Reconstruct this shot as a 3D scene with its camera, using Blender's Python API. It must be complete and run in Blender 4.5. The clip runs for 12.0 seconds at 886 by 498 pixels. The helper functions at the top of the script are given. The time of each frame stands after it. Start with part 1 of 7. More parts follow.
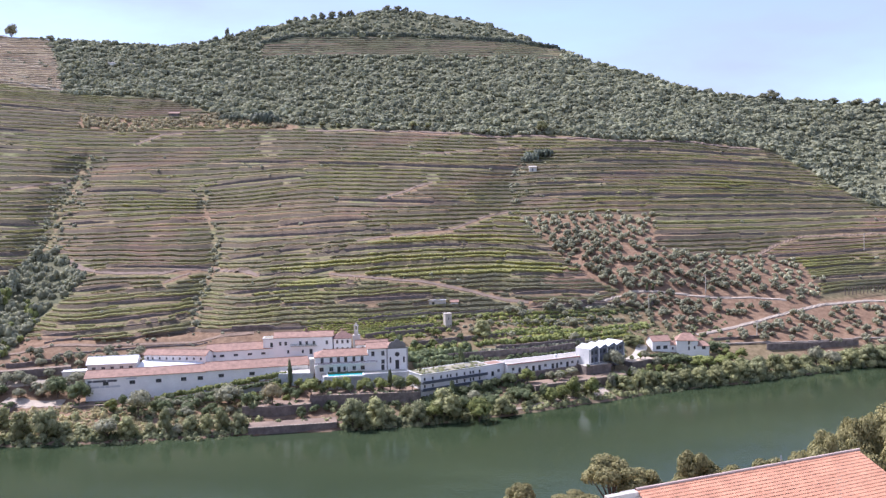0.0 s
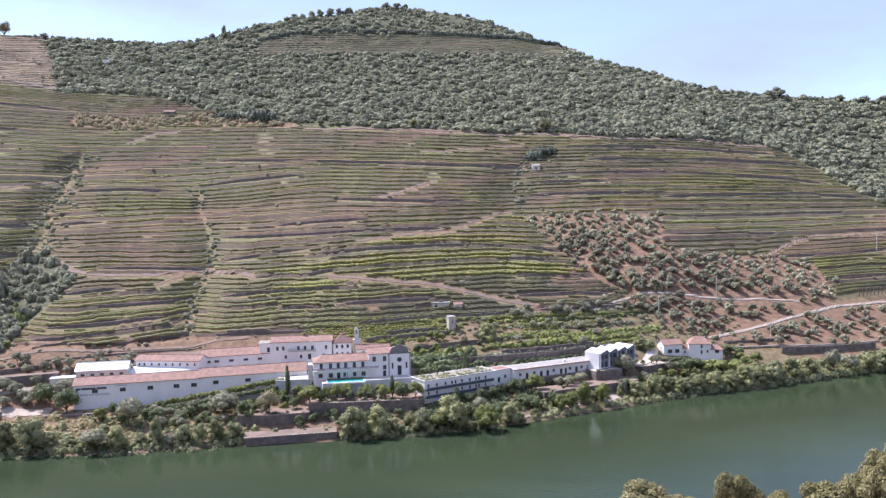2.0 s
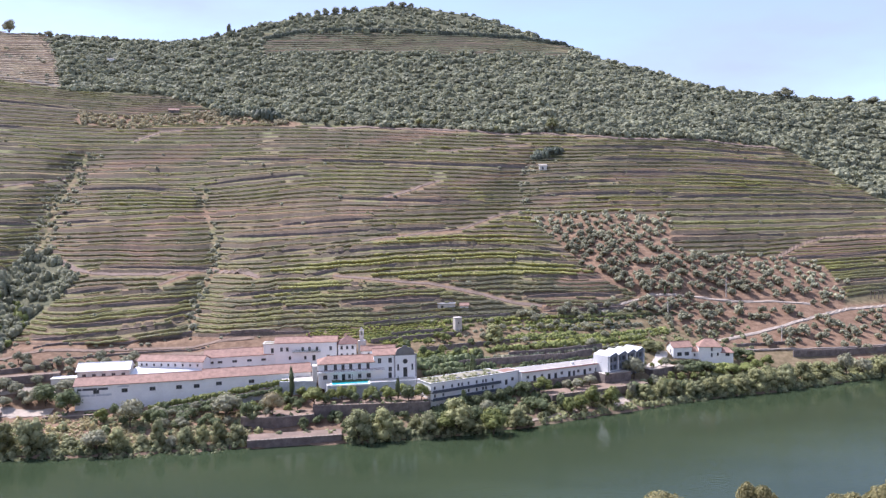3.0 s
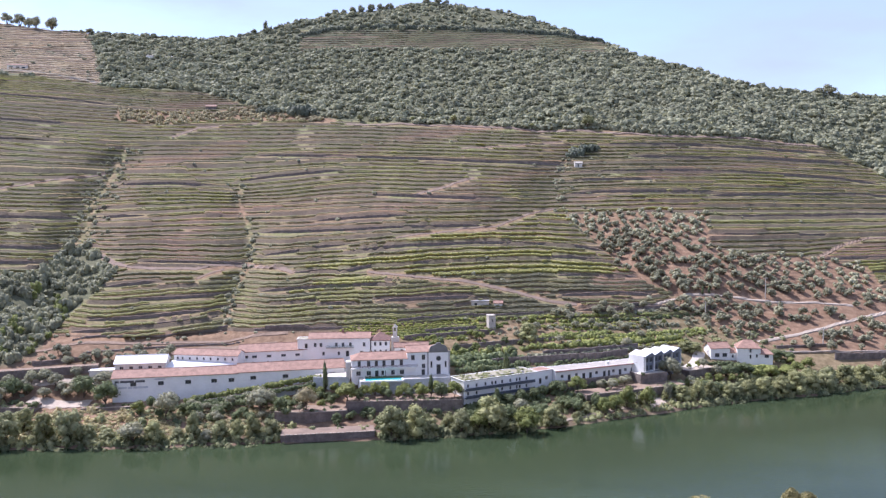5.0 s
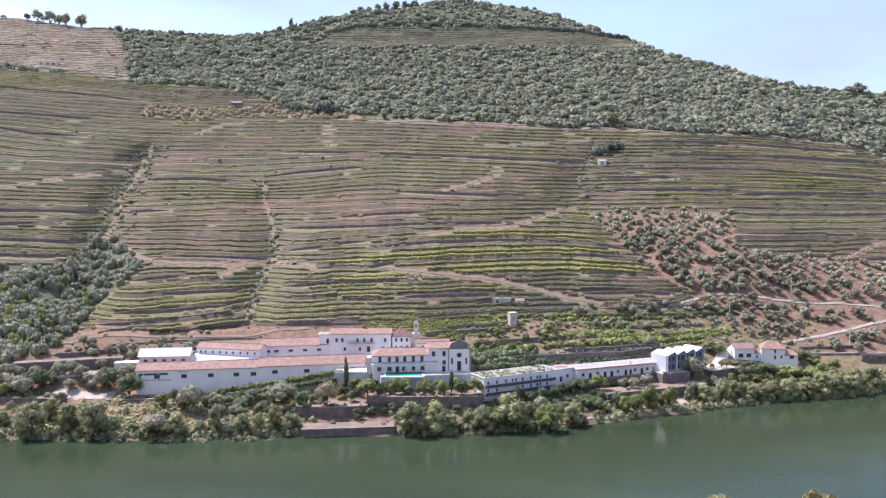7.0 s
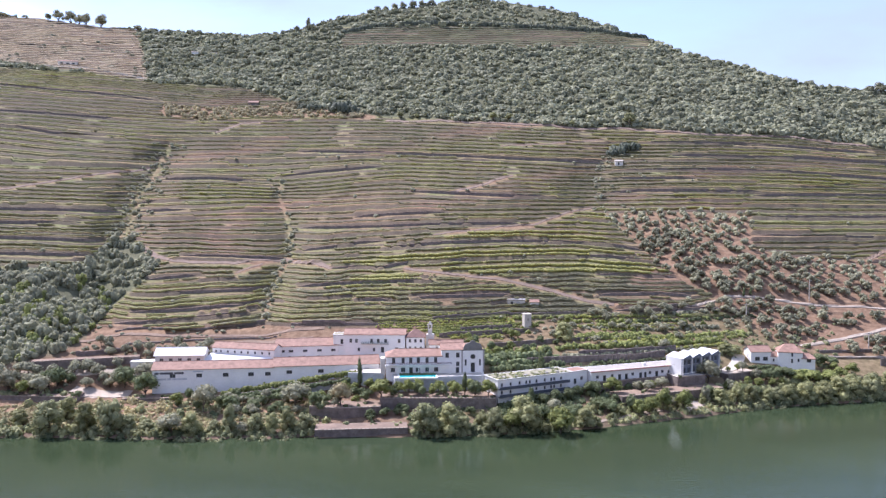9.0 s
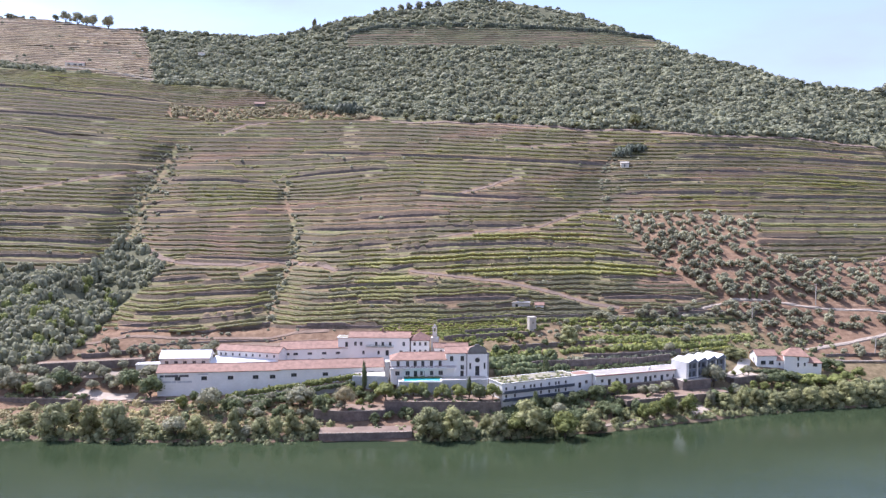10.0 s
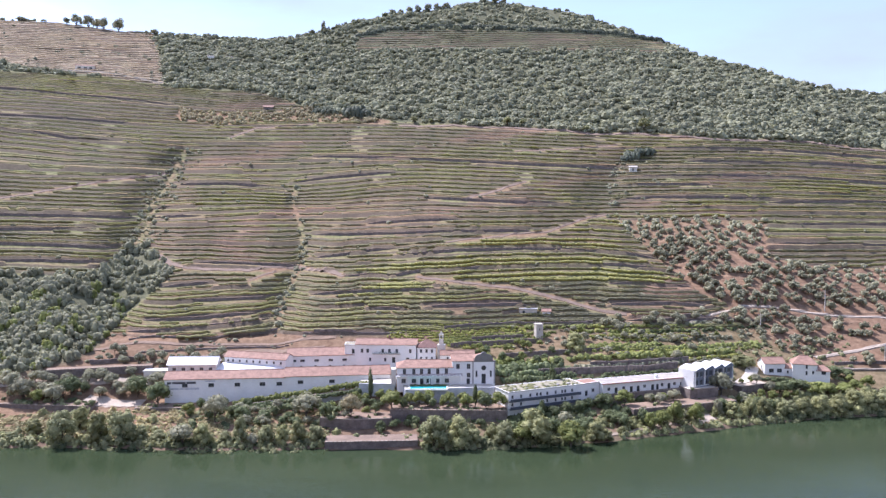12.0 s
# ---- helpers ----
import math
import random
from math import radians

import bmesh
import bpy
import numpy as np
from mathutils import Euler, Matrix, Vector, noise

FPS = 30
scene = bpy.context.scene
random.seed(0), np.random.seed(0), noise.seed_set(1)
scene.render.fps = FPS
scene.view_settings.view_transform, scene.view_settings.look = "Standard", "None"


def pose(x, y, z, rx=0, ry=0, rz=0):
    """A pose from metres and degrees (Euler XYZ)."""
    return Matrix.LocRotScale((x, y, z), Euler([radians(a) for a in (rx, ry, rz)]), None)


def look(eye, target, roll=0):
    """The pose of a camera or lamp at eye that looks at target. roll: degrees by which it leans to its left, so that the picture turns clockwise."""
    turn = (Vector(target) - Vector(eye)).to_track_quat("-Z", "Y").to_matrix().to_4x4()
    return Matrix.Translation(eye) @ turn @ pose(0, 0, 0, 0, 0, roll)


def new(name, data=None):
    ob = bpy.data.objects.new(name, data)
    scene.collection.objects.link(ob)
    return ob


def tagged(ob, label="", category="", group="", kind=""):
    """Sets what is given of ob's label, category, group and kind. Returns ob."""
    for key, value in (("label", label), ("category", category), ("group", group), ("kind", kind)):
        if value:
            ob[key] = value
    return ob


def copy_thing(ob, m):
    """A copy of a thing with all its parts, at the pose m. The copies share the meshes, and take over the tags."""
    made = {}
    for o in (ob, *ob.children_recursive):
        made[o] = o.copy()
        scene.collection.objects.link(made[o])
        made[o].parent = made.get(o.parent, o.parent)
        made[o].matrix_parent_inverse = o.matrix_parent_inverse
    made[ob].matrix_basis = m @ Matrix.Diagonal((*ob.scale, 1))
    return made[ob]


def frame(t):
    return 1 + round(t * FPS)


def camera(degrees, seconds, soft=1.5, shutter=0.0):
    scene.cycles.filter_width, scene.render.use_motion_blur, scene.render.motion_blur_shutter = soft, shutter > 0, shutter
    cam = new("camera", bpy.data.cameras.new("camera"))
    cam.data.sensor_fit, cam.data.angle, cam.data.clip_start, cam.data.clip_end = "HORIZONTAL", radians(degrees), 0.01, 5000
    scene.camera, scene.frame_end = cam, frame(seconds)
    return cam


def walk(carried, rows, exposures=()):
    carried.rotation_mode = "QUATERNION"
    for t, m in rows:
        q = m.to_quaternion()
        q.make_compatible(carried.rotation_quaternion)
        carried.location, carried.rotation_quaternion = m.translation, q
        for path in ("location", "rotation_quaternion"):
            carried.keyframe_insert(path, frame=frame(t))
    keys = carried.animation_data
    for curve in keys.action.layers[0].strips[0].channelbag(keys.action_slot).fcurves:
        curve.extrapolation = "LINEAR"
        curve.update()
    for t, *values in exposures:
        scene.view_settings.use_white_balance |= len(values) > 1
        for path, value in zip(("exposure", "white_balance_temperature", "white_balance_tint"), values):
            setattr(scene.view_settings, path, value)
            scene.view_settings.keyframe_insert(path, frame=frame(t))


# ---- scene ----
cam = camera(57.96, 12.0, soft=1.35)
PATH = [
    (0.0, pose(3.50, -18.91, 81.48, 87.002, 1.008, 0.006)),
    (0.5, pose(2.92, -15.45, 81.38, 86.989, 1.054, -0.037)),
    (1.0, pose(2.41, -11.95, 81.15, 87.010, 1.105, -0.052)),
    (1.5, pose(1.75, -8.43, 80.96, 87.020, 1.108, -0.093)),
    (2.0, pose(1.18, -4.99, 80.92, 87.023, 1.110, -0.117)),
    (2.5, pose(0.50, -2.01, 80.61, 87.101, 0.997, -0.160)),
    (3.0, pose(0.00, 0.00, 80.62, 87.052, 0.880, 0.178)),
    (5.0, pose(-0.73, 1.71, 80.35, 86.894, 0.496, 2.541)),
    (5.5, pose(-0.56, 1.68, 80.18, 86.853, 0.316, 3.032)),
    (6.0, pose(-0.57, 1.77, 80.09, 86.819, 0.201, 3.452)),
    (6.5, pose(-0.40, 1.86, 79.99, 86.780, 0.099, 3.851)),
    (7.0, pose(-0.05, 1.80, 79.92, 86.738, 0.090, 4.236)),
    (9.0, pose(0.95, 2.12, 80.91, 86.646, -0.090, 5.448)),
    (9.5, pose(1.27, 2.31, 81.66, 86.632, -0.133, 5.683)),
    (10.0, pose(1.56, 2.49, 82.36, 86.620, -0.148, 5.904)),
    (10.5, pose(1.71, 2.56, 83.12, 86.616, -0.182, 6.084)),
    (11.0, pose(1.98, 2.68, 83.86, 86.613, -0.215, 6.255)),
    (11.5, pose(2.38, 2.72, 84.71, 86.605, -0.215, 6.437)),
    (12.0, pose(2.66, 2.79, 85.52, 86.599, -0.189, 6.575)),
]
walk(cam, PATH, exposures=[(0.0, 0.70, 5600, 24), (12.0, 0.84, 5600, 24)])

# ---------------------------------------------------------------- light
SUN_TO = Vector((-0.52, 0.34, 0.80)).normalized()
world = bpy.data.worlds.new("sky")
scene.world = world
world.use_nodes = True
wn, wl = world.node_tree.nodes, world.node_tree.links
wn.clear()
sky = wn.new("ShaderNodeTexSky")
sky.sky_type, sky.sun_disc = "NISHITA", False
sky.sun_elevation = math.asin(SUN_TO.z)
sky.sun_rotation = math.atan2(SUN_TO.x, SUN_TO.y)
sky.altitude, sky.air_density, sky.dust_density, sky.ozone_density = 100, 1.0, 0.9, 1.2
tc = wn.new("ShaderNodeTexCoord")
mp = wn.new("ShaderNodeMapping")
mp.inputs["Rotation"].default_value = (0.0, 0.35, 0.5)
mp.inputs["Scale"].default_value = (1.2, 4.0, 6.0)
cn = wn.new("ShaderNodeTexNoise")
cn.inputs["Scale"].default_value, cn.inputs["Detail"].default_value, cn.inputs["Roughness"].default_value = 1.3, 6, 0.55
cr = wn.new("ShaderNodeValToRGB")
cr.color_ramp.elements[0].position, cr.color_ramp.elements[1].position = 0.22, 0.62
cr.color_ramp.elements[1].color = (0.82, 0.82, 0.82, 1)
cm = wn.new("ShaderNodeMixRGB")
cm.inputs[2].default_value = (2.5, 2.75, 3.3, 1)
bg = wn.new("ShaderNodeBackground")
bg.inputs["Strength"].default_value = 0.15
wo = wn.new("ShaderNodeOutputWorld")
wl.new(tc.outputs["Generated"], mp.inputs["Vector"])
wl.new(mp.outputs["Vector"], cn.inputs["Vector"])
wl.new(cn.outputs["Fac"], cr.inputs["Fac"])
wl.new(cr.outputs["Color"], cm.inputs[0])
wl.new(sky.outputs["Color"], cm.inputs[1])
wl.new(cm.outputs["Color"], bg.inputs["Color"])
wl.new(bg.outputs["Background"], wo.inputs["Surface"])
sun = new("sun", bpy.data.lights.new("sun", "SUN"))
sun.data.energy, sun.data.angle, sun.data.color = 4.8, radians(0.6), (1.0, 0.935, 0.83)
sun.matrix_basis = look((0, 0, 0), -SUN_TO)

# ---------------------------------------------------------------- materials
def nodes_of(name):
    m = bpy.data.materials.new(name)
    m.use_nodes = True
    n, l = m.node_tree.nodes, m.node_tree.links
    return m, n, l, n["Principled BSDF"]


def ramp(n, stops):
    r = n.new("ShaderNodeValToRGB")
    e = r.color_ramp.elements
    while len(e) < len(stops):
        e.new(0.5)
    for i, (p, c) in enumerate(stops):
        e[i].position, e[i].color = p, (*c, 1)
    return r


def noise_tex(n, l, scale, detail=4, rough=0.55, coord="Object"):
    t = n.new("ShaderNodeTexCoord")
    x = n.new("ShaderNodeTexNoise")
    x.inputs["Scale"].default_value, x.inputs["Detail"].default_value, x.inputs["Roughness"].default_value = scale, detail, rough
    l.new(t.outputs[coord], x.inputs["Vector"])
    return x


def mix(n, l, kind, fac, a, b):
    m = n.new("ShaderNodeMixRGB")
    m.blend_type = kind
    for slot, v in ((0, fac), (1, a), (2, b)):
        if hasattr(v, "links"):
            l.new(v, m.inputs[slot])
        elif isinstance(v, tuple):
            m.inputs[slot].default_value = (*v, 1)
        else:
            m.inputs[slot].default_value = v
    return m.outputs[0]


def bump(n, l, src, strength, dist, bs):
    b = n.new("ShaderNodeBump")
    b.inputs["Strength"].default_value, b.inputs["Distance"].default_value = strength, dist
    l.new(src, b.inputs["Height"])
    l.new(b.outputs["Normal"], bs.inputs["Normal"])


def plain(name, colour, rough=0.7, vary=0.25, scale=0.6, fine=6.0, metal=0.0, relief=0.2, coord="Object"):
    """A surface of one colour with stains at two sizes and fine relief."""
    m, n, l, bs = nodes_of(name)
    big, small = noise_tex(n, l, scale, coord=coord), noise_tex(n, l, fine, coord=coord)
    lo, hi = tuple(c * (1 - vary) for c in colour), tuple(min(1, c * (1 + vary * 0.6)) for c in colour)
    r = ramp(n, [(0.3, lo), (0.7, hi)])
    l.new(big.outputs["Fac"], r.inputs["Fac"])
    col = mix(n, l, "OVERLAY", 0.35, r.outputs["Color"], small.outputs["Fac"])
    l.new(col, bs.inputs["Base Color"])
    bs.inputs["Roughness"].default_value, bs.inputs["Metallic"].default_value = rough, metal
    bump(n, l, small.outputs["Fac"], relief, 0.05, bs)
    return m


def foliage(name, dark, light, tip, rough=0.75):
    """Leaves: each leaf and each plant with its own tone, a little light passing through."""
    m, n, l, bs = nodes_of(name)
    g = n.new("ShaderNodeNewGeometry")
    o = n.new("ShaderNodeObjectInfo")
    r = ramp(n, [(0.0, dark), (0.65, light), (1.0, tip)])
    l.new(g.outputs["Random Per Island"], r.inputs["Fac"])
    v = n.new("ShaderNodeHueSaturation")
    mr = n.new("ShaderNodeMapRange")
    mr.inputs[3].default_value, mr.inputs[4].default_value = 0.8, 1.22
    l.new(o.outputs["Random"], mr.inputs[0])
    l.new(mr.outputs[0], v.inputs["Value"])
    l.new(r.outputs["Color"], v.inputs["Color"])
    big, mid = noise_tex(n, l, 0.03, 3), noise_tex(n, l, 0.13, 2)
    col = mix(n, l, "OVERLAY", 0.4, v.outputs["Color"], big.outputs["Fac"])
    fine = noise_tex(n, l, 0.9, 3, 0.7)
    col = mix(n, l, "OVERLAY", 0.4, col, mid.outputs["Fac"])
    col = mix(n, l, "OVERLAY", 0.4, col, fine.outputs["Fac"])
    bump(n, l, fine.outputs["Fac"], 0.22, 0.3, bs)
    l.new(col, bs.inputs["Base Color"])
    bs.inputs["Roughness"].default_value = rough
    bs.inputs["Specular IOR Level"].default_value = 0.25
    tr = n.new("ShaderNodeBsdfTranslucent")
    l.new(col, tr.inputs["Color"])
    ms = n.new("ShaderNodeMixShader")
    ms.inputs[0].default_value = 0.3
    l.new(bs.outputs[0], ms.inputs[1])
    l.new(tr.outputs[0], ms.inputs[2])
    l.new(ms.outputs[0], n["Material Output"].inputs["Surface"])
    return m


def ground_material():
    """Hillside: earth banks, grassy treads, dry field, bare tracks and woodland floor by the land-cover weights."""
    m, n, l, bs = nodes_of("hillside")
    at = n.new("ShaderNodeVertexColor")
    at.layer_name = "cover"
    sep = n.new("ShaderNodeSeparateColor")
    l.new(at.outputs["Color"], sep.inputs[0])
    n1, n2, n3 = noise_tex(n, l, 0.035, 5), noise_tex(n, l, 0.35, 5, 0.65), noise_tex(n, l, 1.6, 4, 0.7)
    soil = ramp(n, [(0.3, (0.138, 0.085, 0.056)), (0.5, (0.21, 0.135, 0.088)), (0.7, (0.285, 0.192, 0.127))])
    l.new(n2.outputs["Fac"], soil.inputs["Fac"])
    grass = ramp(n, [(0.32, (0.12, 0.13, 0.058)), (0.5, (0.178, 0.183, 0.083)), (0.68, (0.25, 0.228, 0.118))])
    l.new(n2.outputs["Fac"], grass.inputs["Fac"])
    patch = ramp(n, [(0.42, (0, 0, 0)), (0.58, (1, 1, 1))])
    l.new(n1.outputs["Fac"], patch.inputs["Fac"])
    base = mix(n, l, "MIX", patch.outputs["Color"], mix(n, l, "MIX", 0.62, soil.outputs["Color"], grass.outputs["Color"]), grass.outputs["Color"])
    base = mix(n, l, "MIX", sep.outputs[1], soil.outputs["Color"], base)
    dry = ramp(n, [(0.35, (0.23, 0.143, 0.088)), (0.65, (0.34, 0.227, 0.143))])
    l.new(n2.outputs["Fac"], dry.inputs["Fac"])
    base = mix(n, l, "MIX", sep.outputs[2], base, dry.outputs["Color"])
    floor = ramp(n, [(0.35, (0.085, 0.09, 0.055)), (0.65, (0.14, 0.14, 0.085))])
    l.new(n2.outputs["Fac"], floor.inputs["Fac"])
    base = mix(n, l, "MIX", at.outputs["Alpha"], base, floor.outputs["Color"])
    wallr = ramp(n, [(0.3, (0.075, 0.058, 0.046)), (0.55, (0.128, 0.1, 0.08)), (0.75, (0.185, 0.145, 0.112))])
    l.new(n3.outputs["Fac"], wallr.inputs["Fac"])
    base = mix(n, l, "MIX", sep.outputs[0], base, wallr.outputs["Color"])
    base = mix(n, l, "OVERLAY", 0.3, base, n3.outputs["Fac"])
    l.new(base, bs.inputs["Base Color"])
    bs.inputs["Roughness"].default_value = 0.95
    bs.inputs["Specular IOR Level"].default_value = 0.1
    bump(n, l, n3.outputs["Fac"], 0.6, 0.4, bs)
    return m


def water_material():
    m, n, l, bs = nodes_of("river_water")
    t = n.new("ShaderNodeTexCoord")
    mp = n.new("ShaderNodeMapping")
    mp.inputs["Scale"].default_value = (0.5, 1.3, 1.0)
    mp.inputs["Rotation"].default_value = (0, 0, 0.25)
    l.new(t.outputs["Object"], mp.inputs["Vector"])
    a, b, c = n.new("ShaderNodeTexNoise"), n.new("ShaderNodeTexNoise"), n.new("ShaderNodeTexNoise")
    for x, sc, de in ((a, 0.9, 4), (b, 0.02, 3), (c, 0.12, 3)):
        x.inputs["Scale"].default_value, x.inputs["Detail"].default_value = sc, de
        l.new(mp.outputs["Vector"], x.inputs["Vector"])
    r = ramp(n, [(0.35, (0.029, 0.043, 0.021)), (0.65, (0.039, 0.055, 0.028))])
    l.new(b.outputs["Fac"], r.inputs["Fac"])
    l.new(r.outputs["Color"], bs.inputs["Base Color"])
    rr = n.new("ShaderNodeMapRange")
    rr.inputs[3].default_value, rr.inputs[4].default_value = 0.02, 0.10
    l.new(c.outputs["Fac"], rr.inputs[0])
    l.new(rr.outputs[0], bs.inputs["Roughness"])
    bs.inputs["IOR"].default_value = 1.33
    bs.inputs["Specular IOR Level"].default_value = 0.27
    bump(n, l, a.outputs["Fac"], 0.2, 0.2, bs)
    return m


def vine_material():
    """Vine leaves from dark green to yellowing, by planting block, lifted leftward to imitate haze."""
    m, n, l, bs = nodes_of("vine_leaves")
    at_ = n.new("ShaderNodeAttribute")
    at_.attribute_name = "tone"
    r = ramp(n, [(0.0, (0.19, 0.178, 0.105)), (0.4, (0.252, 0.236, 0.108)), (0.7, (0.315, 0.3, 0.11)), (0.88, (0.335, 0.328, 0.1)), (1.0, (0.395, 0.373, 0.11))])
    l.new(at_.outputs["Fac"], r.inputs["Fac"])
    fine = noise_tex(n, l, 1.1, 3, 0.7)
    col = mix(n, l, "OVERLAY", 0.55, r.outputs["Color"], fine.outputs["Fac"])
    l.new(col, bs.inputs["Base Color"])
    bs.inputs["Roughness"].default_value = 0.8
    tr = n.new("ShaderNodeBsdfTranslucent")
    l.new(col, tr.inputs["Color"])
    ms = n.new("ShaderNodeMixShader")
    ms.inputs[0].default_value = 0.35
    l.new(bs.outputs[0], ms.inputs[1])
    l.new(tr.outputs[0], ms.inputs[2])
    l.new(ms.outputs[0], n["Material Output"].inputs["Surface"])
    bump(n, l, fine.outputs["Fac"], 0.8, 0.3, bs)
    return m


M_GROUND, M_WATER, M_VINE = ground_material(), water_material(), vine_material()
M_BARK = plain("bark", (0.12, 0.09, 0.07), 0.9, 0.3, 2, 12)
M_WHITE = plain("white_render", (0.78, 0.765, 0.73), 0.85, 0.07, 0.25, 1.5, relief=0.1)
M_LIME = plain("weathered_limewash", (0.50, 0.52, 0.54), 0.9, 0.2, 0.25, 1.5, relief=0.15)
M_CREAM = plain("weathered_render", (0.66, 0.62, 0.55), 0.9, 0.18, 0.3, 1.5)
M_TILE = plain("clay_tiles", (0.315, 0.19, 0.14), 0.85, 0.28, 0.5, 3.5, relief=0.5)
M_SLATE = plain("weathered_gable_stone", (0.185, 0.178, 0.165), 0.7, 0.25, 0.5, 3)
M_METAL = plain("white_sheet_roof", (0.72, 0.72, 0.72), 0.45, 0.05, 0.3, 2, relief=0.05)
M_WORN = plain("worn_pale_roof", (0.36, 0.325, 0.285), 0.8, 0.25, 0.4, 3)
M_FLAT = plain("gravel_flat_roof", (0.29, 0.265, 0.19), 0.95, 0.15, 0.3, 3)
M_GLASS = plain("dark_window_glass", (0.03, 0.035, 0.04), 0.3, 0.2, 0.5, 3, relief=0.0)
M_FRAME = plain("window_surround", (0.35, 0.33, 0.31), 0.7, 0.15)
M_GREY = plain("grey_panel", (0.22, 0.235, 0.26), 0.6, 0.15)
M_STONE = plain("schist_wall", (0.185, 0.152, 0.132), 0.95, 0.4, 0.5, 2.2, relief=0.8)
M_STONE_L = plain("pale_stone", (0.52, 0.47, 0.40), 0.9, 0.2, 0.5, 3)
M_COPE = plain("worn_coping_stone", (0.33, 0.275, 0.22), 0.95, 0.3, 0.6, 2.5)
M_EARTH = plain("bare_earth", (0.235, 0.165, 0.115), 0.95, 0.25, 0.15, 1.2, relief=0.4)
M_SOIL = plain("trodden_soil", (0.215, 0.155, 0.115), 0.95, 0.25, 0.2, 1.2, relief=0.4)
M_CEMENT = plain("grey_cement", (0.40, 0.385, 0.37), 0.9, 0.15, 0.4, 4)
M_TRACK = plain("pale_track", (0.42, 0.345, 0.27), 0.95, 0.15, 0.2, 1.5)
M_ROAD = plain("white_gravel", (0.56, 0.50, 0.42), 0.95, 0.15, 0.2, 1.5)
M_SAND = plain("river_sand", (0.30, 0.24, 0.18), 0.95, 0.2, 0.3, 1.5)
M_POOL = plain("pool_water", (0.045, 0.42, 0.42), 0.08, 0.1, 0.3, 2, relief=0.03)
F_WOOD = foliage("scrub_leaves", (0.235, 0.238, 0.155), (0.278, 0.28, 0.18), (0.322, 0.322, 0.205))
F_BRIGHT = foliage("bright_leaves", (0.19, 0.215, 0.068), (0.26, 0.285, 0.09), (0.33, 0.34, 0.12))
F_OLIVE = foliage("olive_leaves", (0.272, 0.268, 0.172), (0.335, 0.328, 0.213), (0.405, 0.388, 0.258))
F_DARK = foliage("dark_leaves", (0.125, 0.148, 0.075), (0.165, 0.195, 0.09), (0.21, 0.24, 0.11))
F_BANK = foliage("bank_leaves", (0.225, 0.235, 0.118), (0.295, 0.302, 0.15), (0.36, 0.36, 0.188))
F_AUTUMN = foliage("dry_leaves", (0.3, 0.25, 0.14), (0.44, 0.38, 0.21), (0.56, 0.49, 0.29))
F_DRYBANK = foliage("dry_bank_leaves", (0.29, 0.245, 0.12), (0.40, 0.345, 0.175), (0.50, 0.435, 0.235))
F_VALLEY = foliage("valley_leaves", (0.19, 0.192, 0.125), (0.25, 0.25, 0.16), (0.315, 0.31, 0.19))
F_THICKET = foliage("thicket_leaves", (0.09, 0.1, 0.075), (0.13, 0.145, 0.1), (0.18, 0.19, 0.125))
F_LIME = foliage("lime_leaves", (0.27, 0.285, 0.075), (0.38, 0.385, 0.10), (0.49, 0.47, 0.15))
F_NEAR = foliage("near_leaves", (0.21, 0.196, 0.085), (0.325, 0.295, 0.13), (0.44, 0.385, 0.18))
F_WILLOW = foliage("willow_leaves", (0.235, 0.24, 0.108), (0.30, 0.302, 0.138), (0.37, 0.362, 0.175))

# ---------------------------------------------------------------- helpers
def mesh_of(name, verts, faces, material, smooth=False):
    me = bpy.data.meshes.new(name)
    me.from_pydata([tuple(v) for v in verts], [], [tuple(f) for f in faces])
    me.materials.append(material)
    if smooth:
        me.shade_smooth()
    me.update()
    return me


def quads_mesh(name, verts, quads, material):
    """A mesh from an (n,3) array and an (m,4) array, made in bulk."""
    me = bpy.data.meshes.new(name)
    verts, quads = np.asarray(verts, np.float32), np.asarray(quads, np.int32)
    me.vertices.add(len(verts))
    me.vertices.foreach_set("co", verts.ravel())
    me.loops.add(quads.size)
    me.loops.foreach_set("vertex_index", quads.ravel())
    me.polygons.add(len(quads))
    me.polygons.foreach_set("loop_start", np.arange(0, quads.size, quads.shape[1], dtype=np.int32))
    me.materials.append(material)
    me.update(calc_edges=True)
    return me


def child(name, me, parent, label="", m=None):
    ob = new(name, me)
    ob.parent = parent
    if m is not None:
        ob.matrix_basis = m
    return tagged(ob, label=label)


def part(name, bm, material, parent, label="", smooth=False):
    me = bpy.data.meshes.new(name)
    bm.to_mesh(me)
    bm.free()
    me.materials.append(material)
    if smooth:
        me.shade_smooth()
    return child(name, me, parent, label)


def thing(name, m, label, category, group="", kind=""):
    ob = new(name)
    ob.matrix_basis = m
    return tagged(ob, label, category, group, kind)


def add_box(bm, x0, x1, y0, y1, z0, z1, bevel=0.0):
    v = [bm.verts.new(c) for c in ((x0, y0, z0), (x1, y0, z0), (x1, y1, z0), (x0, y1, z0), (x0, y0, z1), (x1, y0, z1), (x1, y1, z1), (x0, y1, z1))]
    fs = [bm.faces.new([v[i] for i in f]) for f in ((3, 2, 1, 0), (4, 5, 6, 7), (0, 1, 5, 4), (1, 2, 6, 5), (2, 3, 7, 6), (3, 0, 4, 7))]
    if bevel:
        bmesh.ops.bevel(bm, geom=list({e for f in fs for e in f.edges}), offset=bevel, segments=1, affect="EDGES")
    return v


